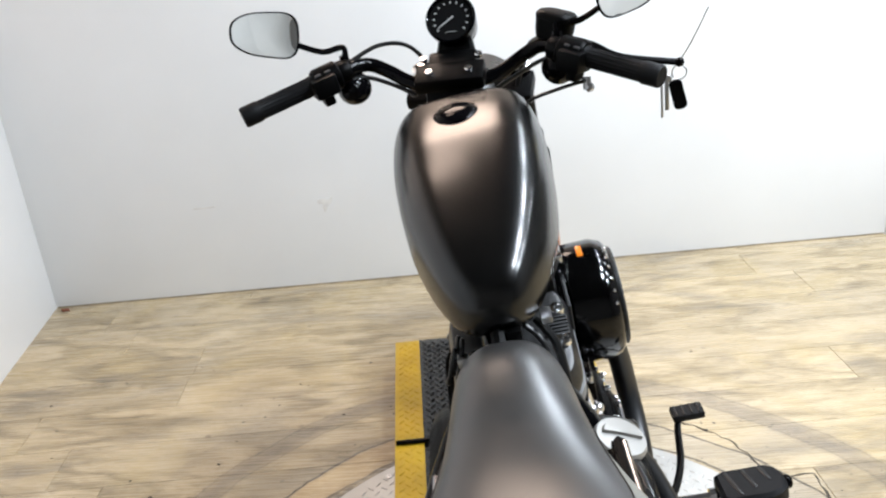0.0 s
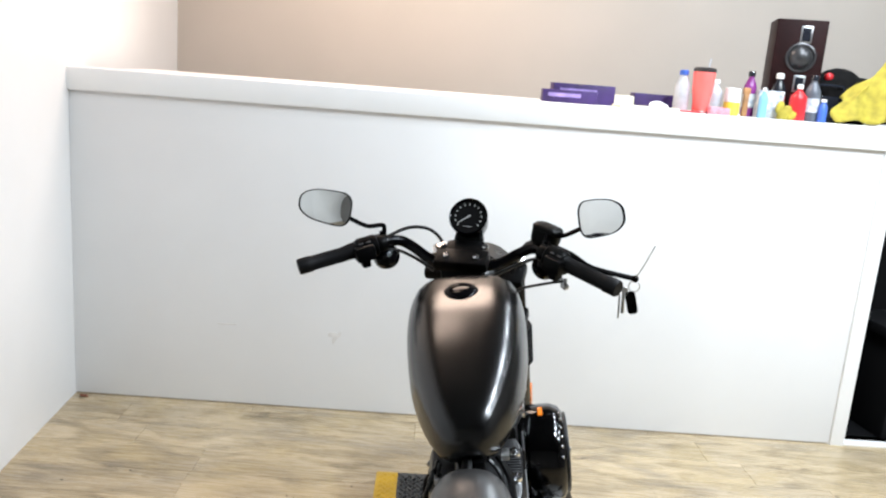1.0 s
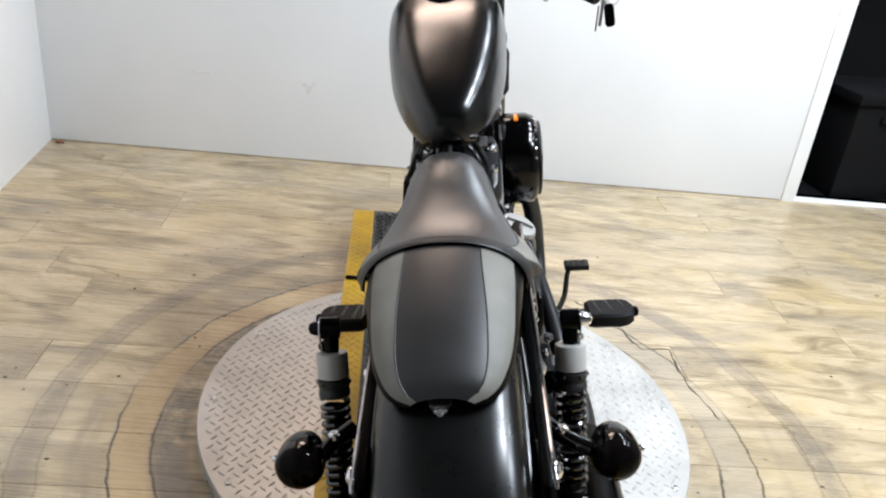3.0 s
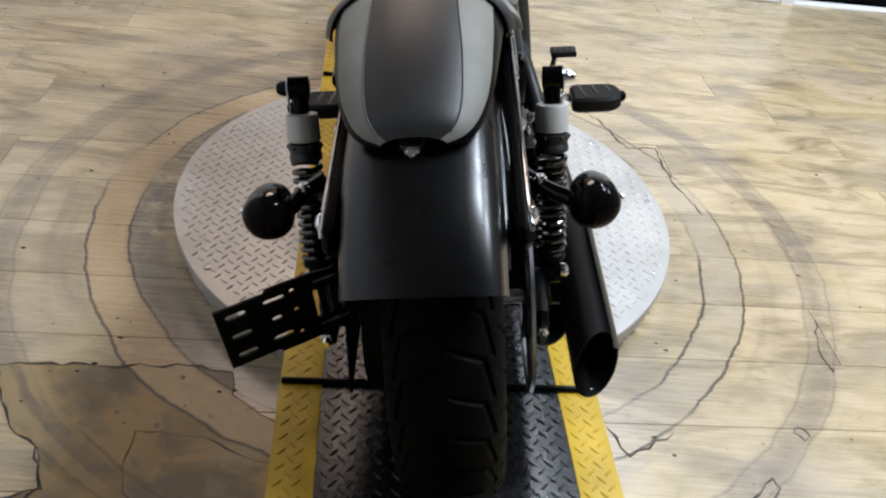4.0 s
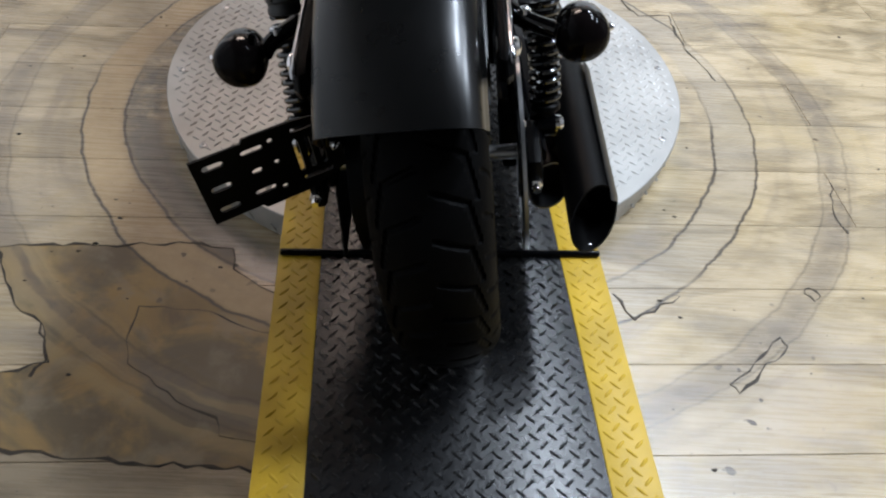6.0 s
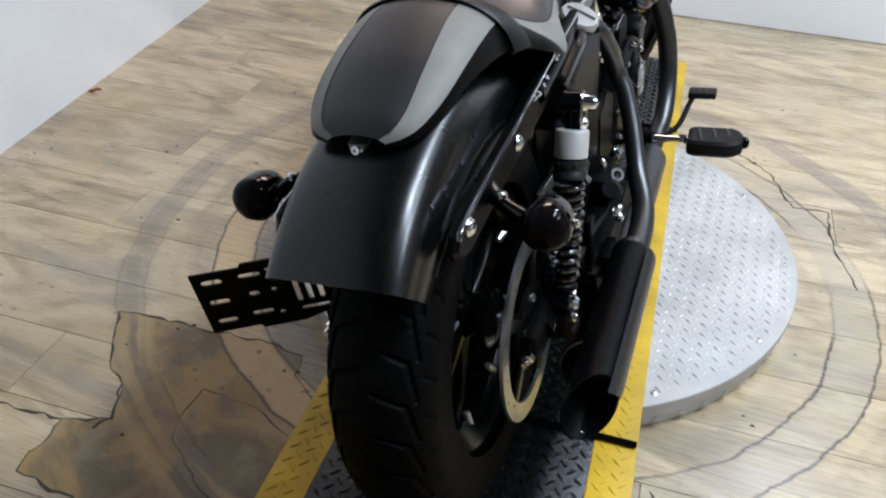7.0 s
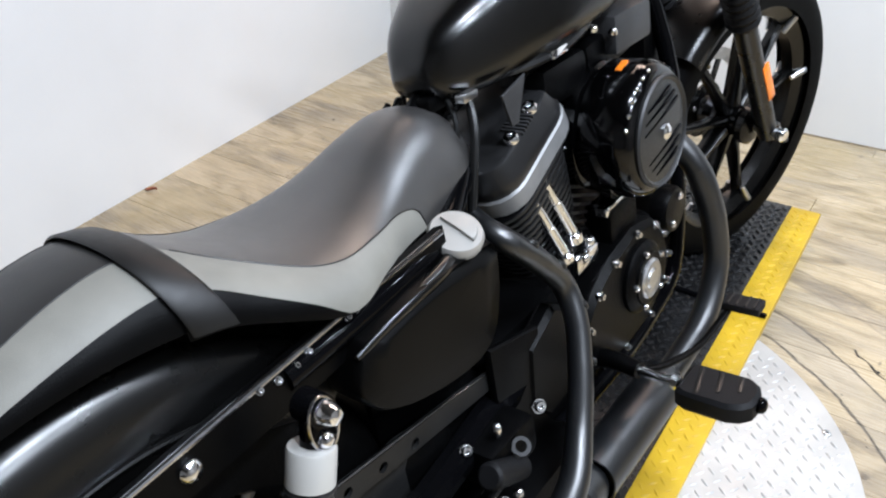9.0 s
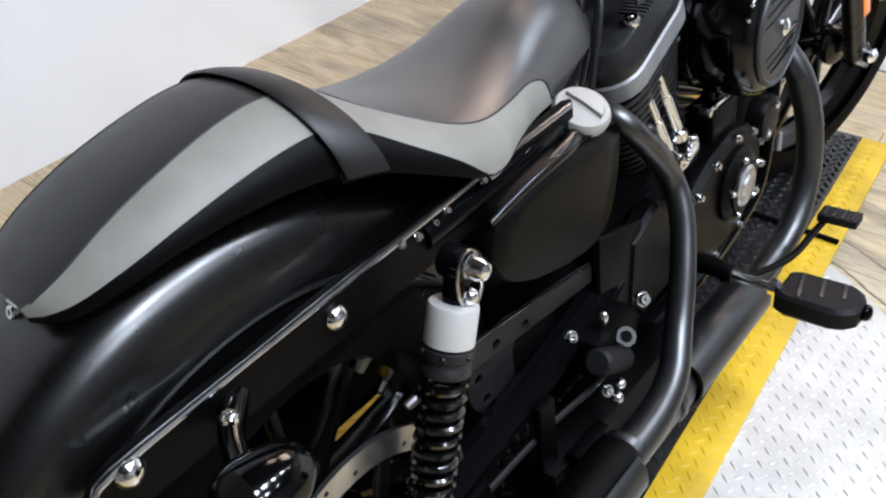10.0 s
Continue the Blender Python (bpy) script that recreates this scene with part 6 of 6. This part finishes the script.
tum = thing("tumbler", Geo().lathe([(0.033, 0), (0.035, 0.004), (0.037, 0.06), (0.044, 0.1), (0.047, 0.175), (0.0465, 0.178)], (0, 0, 0), (0, 0, 1), 36), coral, "coral red steel tumbler with a clear lid", "tumbler", spot(0.945, 2.73))
part("base_ring", Geo().lathe([(0.032, 0.0), (0.0345, 0.001), (0.036, 0.012)], (0, 0, -0.001), (0, 0, 1), 30), steel, tum)
part("lid", Geo().lathe([(0.047, 0.176), (0.0485, 0.18), (0.0485, 0.19), (0.04, 0.196), (0, 0.197)], (0, 0, 0), (0, 0, 1), 30), smoked_plastic, tum, "smoked clear lid")
part("straw", Geo().cyl((0.012, 0, 0.18), (0.02, 0, 0.235), 0.004), clear_plastic, tum)
bottle("squeeze_bottle", 0.868, 2.76, 0.033, 0.18, clear_plastic, blue_plastic, "hazy plastic bottle with a blue cap", 0.5)
bottle("spray_bottle", 1.02, 2.8, 0.035, 0.15, clear_plastic, white_plastic, "hazy plastic bottle with a white cap", 0.45)
tub = thing("tub", Geo().lathe([(0.034, 0), (0.036, 0.004), (0.034, 0.06), (0.034, 0.065)], (0, 0, 0), (0, 0, 1), 28), yellow_plastic, "yellow and white plastic tub", "tub", spot(1.082, 2.75))
part("lid", Geo().lathe([(0.035, 0.058), (0.033, 0.115), (0.03, 0.118), (0, 0.119)], (0, 0, 0), (0, 0, 1), 28), white_plastic, tub, "tall white lid")
thing("pink_sponge", Geo().box((0, 0, 0.016), (0.09, 0.06, 0.032), 0.008), material("pink_foam", (0.7, 0.25, 0.3), 0.9, 0, 0.2, 60, 0.5, 300), "pale pink foam sponge", "sponge", spot(1.01, 2.69))
thing("wooden_brush", Geo().box((0, 0, 0.05), (0.022, 0.022, 0.1), 0.005).box((0, 0, 0.11), (0.03, 0.024, 0.03), 0.006), material("brush_wood", (0.35, 0.18, 0.07), 0.5, 0, 0.3, 20), "small wooden brush standing upright", "brush", spot(1.14, 2.75))
bottle("spray_bottle", 1.2, 2.71, 0.019, 0.13, pale_blue, white_plastic, "small bottle of pale blue liquid", 0.4)
bottle("detail_bottle", 1.185, 2.84, 0.028, 0.2, magenta_liquid, dark_bottle, "tall bottle of magenta liquid with a printed label", 0.45, print_blue)
thing("printed_box", Geo().box((0, 0, 0.06), (0.11, 0.05, 0.12), 0.003), print_blue, "pale blue printed cardboard box", "box", spot(1.255, 2.79))
thing("yellow_glove", Geo().ball((0, 0, 0.025), 0.026, (0.6, 0, 1), 1.6).ball((0.028, -0.008, 0.02), 0.02, (1, 0, 0.5), 1.5).ball((-0.02, 0.004, 0.05), 0.018, (0.3, 0.3, 1), 1.7), yellow_cloth, "crumpled yellow rubber glove", "glove", spot(1.3, 2.72))
bottle("red_bottle", 1.355, 2.73, 0.036, 0.155, red_plastic, white_plastic, "red plastic bottle with a white nozzle", 0.3)
bottle("water_bottle", 1.425, 2.76, 0.034, 0.2, water_plastic, dark_bottle, "clear plastic water bottle with a pale label", 0.4, print_blue)
bottle("dark_bottle", 1.32, 2.87, 0.032, 0.2, dark_bottle, white_plastic, "dark plastic bottle with a red label", 0.45, red_plastic)
spk = thing("loudspeaker", Geo().box((0, 0, 0.19), (0.215, 0.22, 0.44), 0.004), speaker_wood, "red-brown wooden loudspeaker with a grey cone", "loudspeaker", spot(1.41, 2.98) @ pose(0, 0, 0.03, 0, 0, -14))
part("woofer", Geo().lathe([(0.062, 0), (0.065, 0.006), (0.058, 0.008), (0.05, -0.004), (0.049, 0.0), (0.044, 0.012), (0.032, 0.022), (0.016, 0.027), (0.0, 0.028)], (0.01, -0.112, 0.245), (0, -1, 0), 36), material("grey_cone", (0.06, 0.06, 0.062), 0.3, 0.5, 0.2, 30), spk, "dark grey domed speaker cone")
for z in (0.345, 0.13):
    part("port_frame", Geo().box((0.02, -0.111, z), (0.05, 0.006, 0.075), 0.006), steel, spk)
    part("port", Geo().box((0.02, -0.1125, z), (0.036, 0.006, 0.058), 0.003), dark_bottle, spk)
bag = thing("tool_bag", Geo().ball((0.02, 0, 0.12), 0.125, (0.4, 0, 1), 1.0).ball((-0.07, 0.02, 0.09), 0.095).ball((0.13, 0.01, 0.1), 0.11), grey_knit, "slumped black fabric bag", "bag", spot(1.58, 2.93))
part("bag_tag", Geo().ball((-0.05, -0.06, 0.2), 0.02), red_plastic, bag)
thing("wire_rack", Geo().tube([(-0.07, 0, 0.0), (-0.07, 0, 0.14), (-0.05, 0, 0.16), (0.06, 0, 0.16), (0.08, 0, 0.14), (0.08, 0, 0)], 0.006, 8, 4).box((0.0, 0.02, 0.06), (0.13, 0.05, 0.11), 0.006), dark_bottle, "black rack with a wire handle", "rack", spot(1.5, 2.81))
bottle("blue_bottle", 1.46, 2.72, 0.02, 0.1, blue_plastic, white_plastic, "small blue plastic bottle", 0.5)
# a cloth draped over the shelf's end
rows = []
for i in range(22):
    u = i / 21
    row = []
    for j in range(16):
        v = j / 15
        x = -0.075 + 0.27 * u - 0.05 * v + 0.02 * math.sin(7 * v + 3 * u)
        z = 0.015 + (0.1 + 0.17 * min(1.0, 1.6 * u)) * (1 - v) ** 0.9 + 0.008 * math.sin(11 * u + 5 * v)
        y = -0.05 - 0.09 * v + 0.014 * math.sin(13 * u + 2 * v)
        row.append(Vector((x, y, max(0.003, z))))
    rows.append(row)
sheet = Geo().rings(rows, cap=False, closed_ring=False)
cloth = thing("cloth", sheet, yellow_cloth, "crumpled yellow microfibre cloth", "cloth", spot(1.61, 2.8))
sol = cloth.modifiers.new("thickness", "SOLIDIFY")
sol.thickness = 0.004

# ---- dark space past the wall's end ----
crate_m = pose(2.08, 3.0, 0, 0, 0, 12)
crate = thing("storage_crate", Geo().box((0, 0, 0.235), (0.46, 0.36, 0.47), 0.012), shade_black, "dark storage crate in the unlit space", "crate", crate_m)
part("lid", Geo().box((0, 0, 0.49), (0.5, 0.4, 0.05), 0.012), shade_black, crate)
part("grip_rail", Geo().box((0, -0.19, 0.4), (0.2, 0.02, 0.03), 0.006), shade_black, crate)

# ---- keys hanging from the right lever ----
key_m = BIKE @ BARS
tip = Vector((0.386, 1.078, 0.945))
fob = part("key_fob", Geo().slab(rounded_rect(0.022, 0.05, 0.008), 0.011, Matrix.Translation(tip + Vector((-0.004, -0.02, -0.045))) @ Matrix.Rotation(radians(90), 4, "X") @ Matrix.Rotation(radians(12), 4, "Z"), 0.003), gloss, m=key_m)
tagged(fob, "black key fob on a ring hanging from the brake lever", "key fob")
part("key_ring", Geo().tube([tip + Vector((0.012 * math.cos(a), -0.004, -0.012 + 0.012 * math.sin(a))) for a in [2 * math.pi * k / 16 for k in range(17)]], 0.0012, 6, 1), steel, fob, m=key_m)
part("key", Geo().box(tip + Vector((-0.022, -0.02, -0.045)), (0.007, 0.0022, 0.05), 0.0008).ball(tip + Vector((-0.02, -0.018, -0.018)), 0.007, (0, 1, 0), 0.3), steel, fob, "steel key", m=key_m)
part("key", Geo().box(tip + Vector((-0.03, -0.018, -0.055)), (0.004, 0.002, 0.055), 0.0008), steel, fob, m=key_m)
tag = part("wire_tie", Geo().tube([tip + Vector((0, 0, 0.004)), tip + Vector((0.014, -0.06, 0.045)), tip + Vector((0.033, -0.13, 0.108))], 0.0013, 6, 3), steel, m=key_m)
tagged(tag, "thin stiff wire tied to the brake lever tip", "wire")

# ---- turntable and ramp ----
def tread(points, length, width, height, z, angles, mat, parent, name="tread_relief"):
    """Raised lens-shaped bumps of tread plate, one mesh."""
    vs, fs = [], []
    for (x, y), a in zip(points, angles):
        c, s = math.cos(a), math.sin(a)
        n = len(vs)
        for u, v, h in ((-.5, 0, -0.1), (-.25, -.42, -0.1), (.25, -.42, -0.1), (.5, 0, -0.1), (.25, .42, -0.1), (-.25, .42, -0.1), (-.3, 0, 1), (0, -.13, 1), (.3, 0, 1), (0, .13, 1)):
            uu, vv = u * length, v * width
            vs.append((x + uu * c - vv * s, y + uu * s + vv * c, z + h * height))
        for f in ((0, 1, 6), (1, 7, 6), (1, 2, 7), (2, 8, 7), (2, 3, 8), (3, 4, 8), (4, 9, 8), (4, 5, 9), (5, 6, 9), (5, 0, 6), (6, 7, 8, 9)):
            fs.append(tuple(n + i for i in f))
    me = bpy.data.meshes.new(name)
    me.from_pydata(vs, [], fs)
    me.shade_smooth()
    me.set_sharp_from_angle(angle=radians(50))
    me.materials.append(mat)
    ob = new(name, me)
    ob.parent = parent
    return tagged(ob, kind="stuff")


disc = part("turntable", Geo().lathe([(0.0, 0.0), (0.575, 0.0), (0.587, 0.004), (0.6, 0.066), (0.5995, 0.075), (0.598, 0.0765), (0.0, 0.0765)], (TURN_X, TURN_Y, 0), (0, 0, 1), 120), disc_plate)
tagged(disc, "round aluminium tread plate turntable on the floor", "turntable")
P = 0.0225
pts, angs = [], []
for i in range(-28, 29):
    for j in range(-28, 29):
        x, y = (i * P + j * P) * 0.7071, (j * P - i * P) * 0.7071
        if math.hypot(x, y) < 0.582:
            pts.append((TURN_X + x, TURN_Y + y))
            angs.append(radians(45 if (i + j) % 2 else -45) + radians(12))
tread(pts, 0.0225, 0.0066, 0.0028, 0.0765, angs, disc_plate, disc)
scr = Geo()
for k in range(12):
    a = 2 * math.pi * k / 12 + 0.12
    scr.lathe([(0.008, -0.001), (0.008, 0.002), (0.0055, 0.0032), (0.003, 0.0032), (0.003, 0.001)], (TURN_X + 0.571 * math.cos(a), TURN_Y + 0.571 * math.sin(a), 0.0765), (0, 0, 1), 10)
part_each("disc_screw", scr, steel, disc)
rim_pts = [2 * math.pi * k / 130 for k in range(130)]
vs = Geo()
for k, a in enumerate(rim_pts):
    vs.box((TURN_X + 0.5945 * math.cos(a), TURN_Y + 0.5945 * math.sin(a), 0.024 if k % 2 else 0.048), (0.003, 0.006, 0.02), 0, rot=Matrix.Rotation(a, 3, "Z") @ Matrix.Rotation(radians(45 if k % 2 else -45), 3, "X"))
tagged(part("rim_relief", vs, disc_plate, disc), kind="stuff")

RAMP = pose(0.113, 0.0, 0, 0, 0, 3.85)      # along the board
ramp = part("ramp_board", Geo().box((0, 0.2875, 0.0795), (0.438, 3.235, 0.008), 0.001).box((0, 0.2875, 0.035), (0.42, 3.16, 0.07), 0), black_plate, m=RAMP)
tagged(ramp, "black tread plate ramp board with yellow painted edges", "ramp")
for s in (1, -1):
    part("yellow_edge", Geo().box((s * 0.257, 0.2875, 0.0716), (0.076, 3.235, 0.024), 0.003), yellow_plate, ramp, "yellow painted edge strip", RAMP)
pts_b, pts_y, an_b, an_y = [], [], [], []
Q = 0.0146
for i in range(-20, 21):
    for j in range(-110, 115):
        if (i + j) % 2:
            continue
        x, y = i * Q, j * Q * 1.05 + 0.255
        if not -1.3 < y < 1.89 or abs(x) > 0.287:
            continue
        w = RAMP @ Vector((x, y, 0))
        a = radians(3.85 + (45 if i % 2 else -45))
        if abs(x) < 0.212:
            pts_b.append((w.x, w.y)), an_b.append(a)
        elif abs(x) > 0.226:
            pts_y.append((w.x, w.y)), an_y.append(a)
tread(pts_b, 0.0235, 0.0066, 0.0032, 0.0836, an_b, black_plate, ramp)
tread(pts_y, 0.0235, 0.0064, 0.0026, 0.0837, an_y, yellow_plate, ramp)
for y in (0.152, 1.375):
    part("hinge_rod", Geo().cyl((-0.292, y - 0.006, 0.0895), (0.292, y - 0.006, 0.0895), 0.0065, chamfer=0.002), gloss, ramp, "black steel rod across the board", RAMP)

# ---- floor planks, each one a piece ----
PW, PL = 0.182, 1.22


def plank_mesh(x0, x1):
    """A plank from x0 to x1 about its own middle, with eased edges."""
    pv = Geo()
    c0, c1, cz = 0.0004, 0.0012, 0.0012
    pv.rings([[Vector((x1 - o if sx > 0 else x0 + o, sy * (PW / 2 - o), z)) for sx, sy in ((1, 1), (-1, 1), (-1, -1), (1, -1))] for o, z in ((c0, -0.011), (c0, -cz), (c1, 0.0))])
    me = bpy.data.meshes.new("plank")
    me.from_pydata(pv.v, [], pv.f)
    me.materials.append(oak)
    return me


whole = plank_mesh(-PL / 2, PL / 2)
rng = random.Random(5)
for r in range(-20, 15):
    y = -0.05 + PW * r
    if not -3.4 < y < 2.56:
        continue
    off = rng.random() * PL
    west = (ROOM.inverted() @ left_m @ Vector((-0.01, y - 2.48, 0))).x - 0.02
    for k in range(-2, 5):
        x = -0.6 + off + PL * k
        lo_x, hi_x = max(x - PL / 2, west), min(x + PL / 2, 4.1)
        if hi_x - lo_x > 0.02:
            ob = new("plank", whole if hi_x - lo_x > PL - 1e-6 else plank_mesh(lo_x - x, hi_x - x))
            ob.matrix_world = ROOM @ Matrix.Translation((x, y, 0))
            ob.parent = floor

# ---- cracks and cut edges in the floor ----
crack_dark = material("crack_dirt", (0.035, 0.028, 0.02), 0.85, 0, 0.4, 40)
rng = random.Random(11)


def jagged(corners, closed=False, wild=0.006):
    """A broken line: the way from corner to corner with small uneven steps."""
    pts = [Vector((x, y, 0)) for x, y in corners]
    if closed:
        pts.append(pts[0])
    out = []
    for a, b in zip(pts, pts[1:]):
        n = max(2, int((b - a).length / 0.02))
        side = Vector((a.y - b.y, b.x - a.x, 0)).normalized()
        out += [a.lerp(b, k / n) + side * rng.uniform(-wild, wild) * (0.3 if k == 0 else 1) for k in range(n)]
    return out if closed else out + [pts[-1]]


def crack(dense, z, thick):
    """A dark gap of changing width along a broken line."""
    left, right = [], []
    for k, q in enumerate(dense):
        t = (dense[min(k + 1, len(dense) - 1)] - dense[max(k - 1, 0)]).normalized()
        s = Vector((-t.y, t.x, 0))
        w = thick * (0.3 + 1.5 * rng.random() ** 2)
        left.append(q + s * w), right.append(q - s * w)
    g = Geo().rings([[Vector((p.x, p.y, h)) for p, h in ((l, z - 0.0008), (l, z), (r, z), (r, z - 0.0008))] for l, r in zip(left, right)])
    return part("floor_crack", g, crack_dark, floor, "dark dirty crack in the floor")


# where the vinyl has come away beside the ramp: bare screed, with one loose piece left on it
bare_edge = jagged([(-0.19, 0.1), (-0.23, 0.12), (-0.288, 0.16), (-0.3, 0.215), (-0.385, 0.222), (-0.5, 0.21), (-0.74, 0.185), (-0.69, 0.1), (-0.637, 0.03), (-0.59, 0.005), (-0.55, -0.075), (-0.64, -0.108), (-0.63, -0.235), (-0.42, -0.25), (-0.16, -0.255)], True)
part("bare_patch", Geo().slab([(p.x, p.y) for p in bare_edge], 0.0012, Matrix.Translation((0, 0, 0.0)), 0), screed, floor, "bare ochre-brown screed where the vinyl has come away")
crack(bare_edge[:-10], 0.0011, 0.0022)
loose = jagged([(-0.19, 0.01), (-0.235, 0.018), (-0.31, 0.053), (-0.437, 0.056), (-0.437, -0.02), (-0.42, -0.07), (-0.34, -0.122), (-0.3, -0.15), (-0.25, -0.165), (-0.24, -0.2), (-0.165, -0.215)], True, 0.004)
part("loose_vinyl", Geo().slab([(p.x, p.y) for p in loose], 0.002, Matrix.Translation((0, 0, 0.0008)), 0.0006), screed, floor, "loose broken piece of flooring")
crack(loose[:-12], 0.0013, 0.0024)
for line in (((0.49, 1.5), (0.6, 1.404), (0.664, 1.24), (0.754, 1.254), (0.767, 1.08), (0.818, 0.92)), ((0.57, 0.15), (0.47, 0.086), (0.436, 0.15)),
             ((0.617, -0.051), (0.66, -0.02), (0.74, 0.061), (0.748, 0.04), (0.68, -0.02), (0.63, -0.07), (0.617, -0.051)), ((0.836, 0.192), (0.852, 0.17), (0.836, 0.156), (0.822, 0.175), (0.836, 0.192)),
             ((0.993, 0.524), (0.975, 0.46), (0.963, 0.4), (0.974, 0.358)), ((-0.64, -0.108), (-0.78, -0.12)), ((-0.592, 0.008), (-0.557, -0.071), (-0.57, -0.106))):
    crack(jagged(line), 0.0009, 0.002)

# ---- rubs on the low wall, and bits on the floor ----
def flake(points, thick, seed, m):
    """A thin flake with an uneven outline."""
    rng = random.Random(seed)
    ring = [(x + rng.uniform(-0.003, 0.003), y + rng.uniform(-0.003, 0.003)) for x, y in points]
    return Geo().slab(ring, thick, m, 0)


def wall_at(x, z):
    return ROOM @ pose(x, 2.4795, z, 90, 0, 0)


low_wall = bpy.data.objects["wall_north"]
part("wall_scuff", flake([(0, -0.035), (0.012, -0.01), (0.03, 0.012), (0.035, 0.028), (0.015, 0.02), (-0.01, 0.024), (-0.03, 0.02), (-0.025, 0.006), (-0.006, 0.0), (-0.008, -0.02)], 0.002, 3, wall_at(-0.524, 0.335)), scuff_grey, low_wall, "grey rub mark")
part("wall_scuff", flake([(-0.045, -0.004), (0.0, -0.006), (0.045, -0.003), (0.04, 0.005), (0.0, 0.003), (-0.04, 0.006)], 0.002, 5, wall_at(-0.984, 0.362)), scuff_grey, low_wall, "grey rub mark")
for x, y, rz, k in ((-1.5, 1.03, 35, 0.65), (-1.66, 2.43, -20, 0.75)):
    lf = part("dry_leaf", Geo().rings([[Vector((k * u, k * w * 0.4 * v, 0.004 + k * (0.012 * abs(v) + 0.05 * u * u * 4 + 0.004 * math.sin(90 * u)))) for v in (-1, -0.5, 0, 0.5, 1)] for u, w in ((-0.03, 0.002), (-0.02, 0.022), (-0.008, 0.03), (0.006, 0.026), (0.02, 0.014), (0.032, 0.002))], cap=False, closed_ring=False), leaf_brown, m=pose(x, y, 0, 0, 0, rz))
    lf.modifiers.new("thickness", "SOLIDIFY").thickness = 0.001
    tagged(lf, "small curled dry brown leaf lying on the floor", "leaf", "dry leaves")
rng = random.Random(23)
grit_v, grit_f = [], []
for k in range(260):
    if k < 160:
        a, r = rng.uniform(0, 6.28), rng.uniform(0.62, 1.3)
        x, y = TURN_X + r * math.cos(a), TURN_Y + r * math.sin(a)
    else:
        x, y = rng.uniform(-1.4, -0.25), rng.uniform(-0.4, 2.3)
    if abs(x - 0.09) < 0.36 or x < -1.45:
        continue
    e = 0.001 + 0.0035 * rng.random() ** 3
    b = len(grit_v)
    for j in range(5):
        t = j * 1.2566 + rng.uniform(-0.4, 0.4)
        grit_v.append((x + e * 1.6 * math.cos(t), y + e * math.sin(t), 0.0))
    grit_v.append((x, y, e * 0.8))
    grit_f += [(b + j, b + (j + 1) % 5, b + 5) for j in range(5)]
me = bpy.data.meshes.new("floor_grit")
me.from_pydata(grit_v, [], grit_f)
me.materials.append(crack_dark)
tagged(new("floor_grit", me), "scattered dark grit and crumbs on the floor", "grit", kind="stuff")
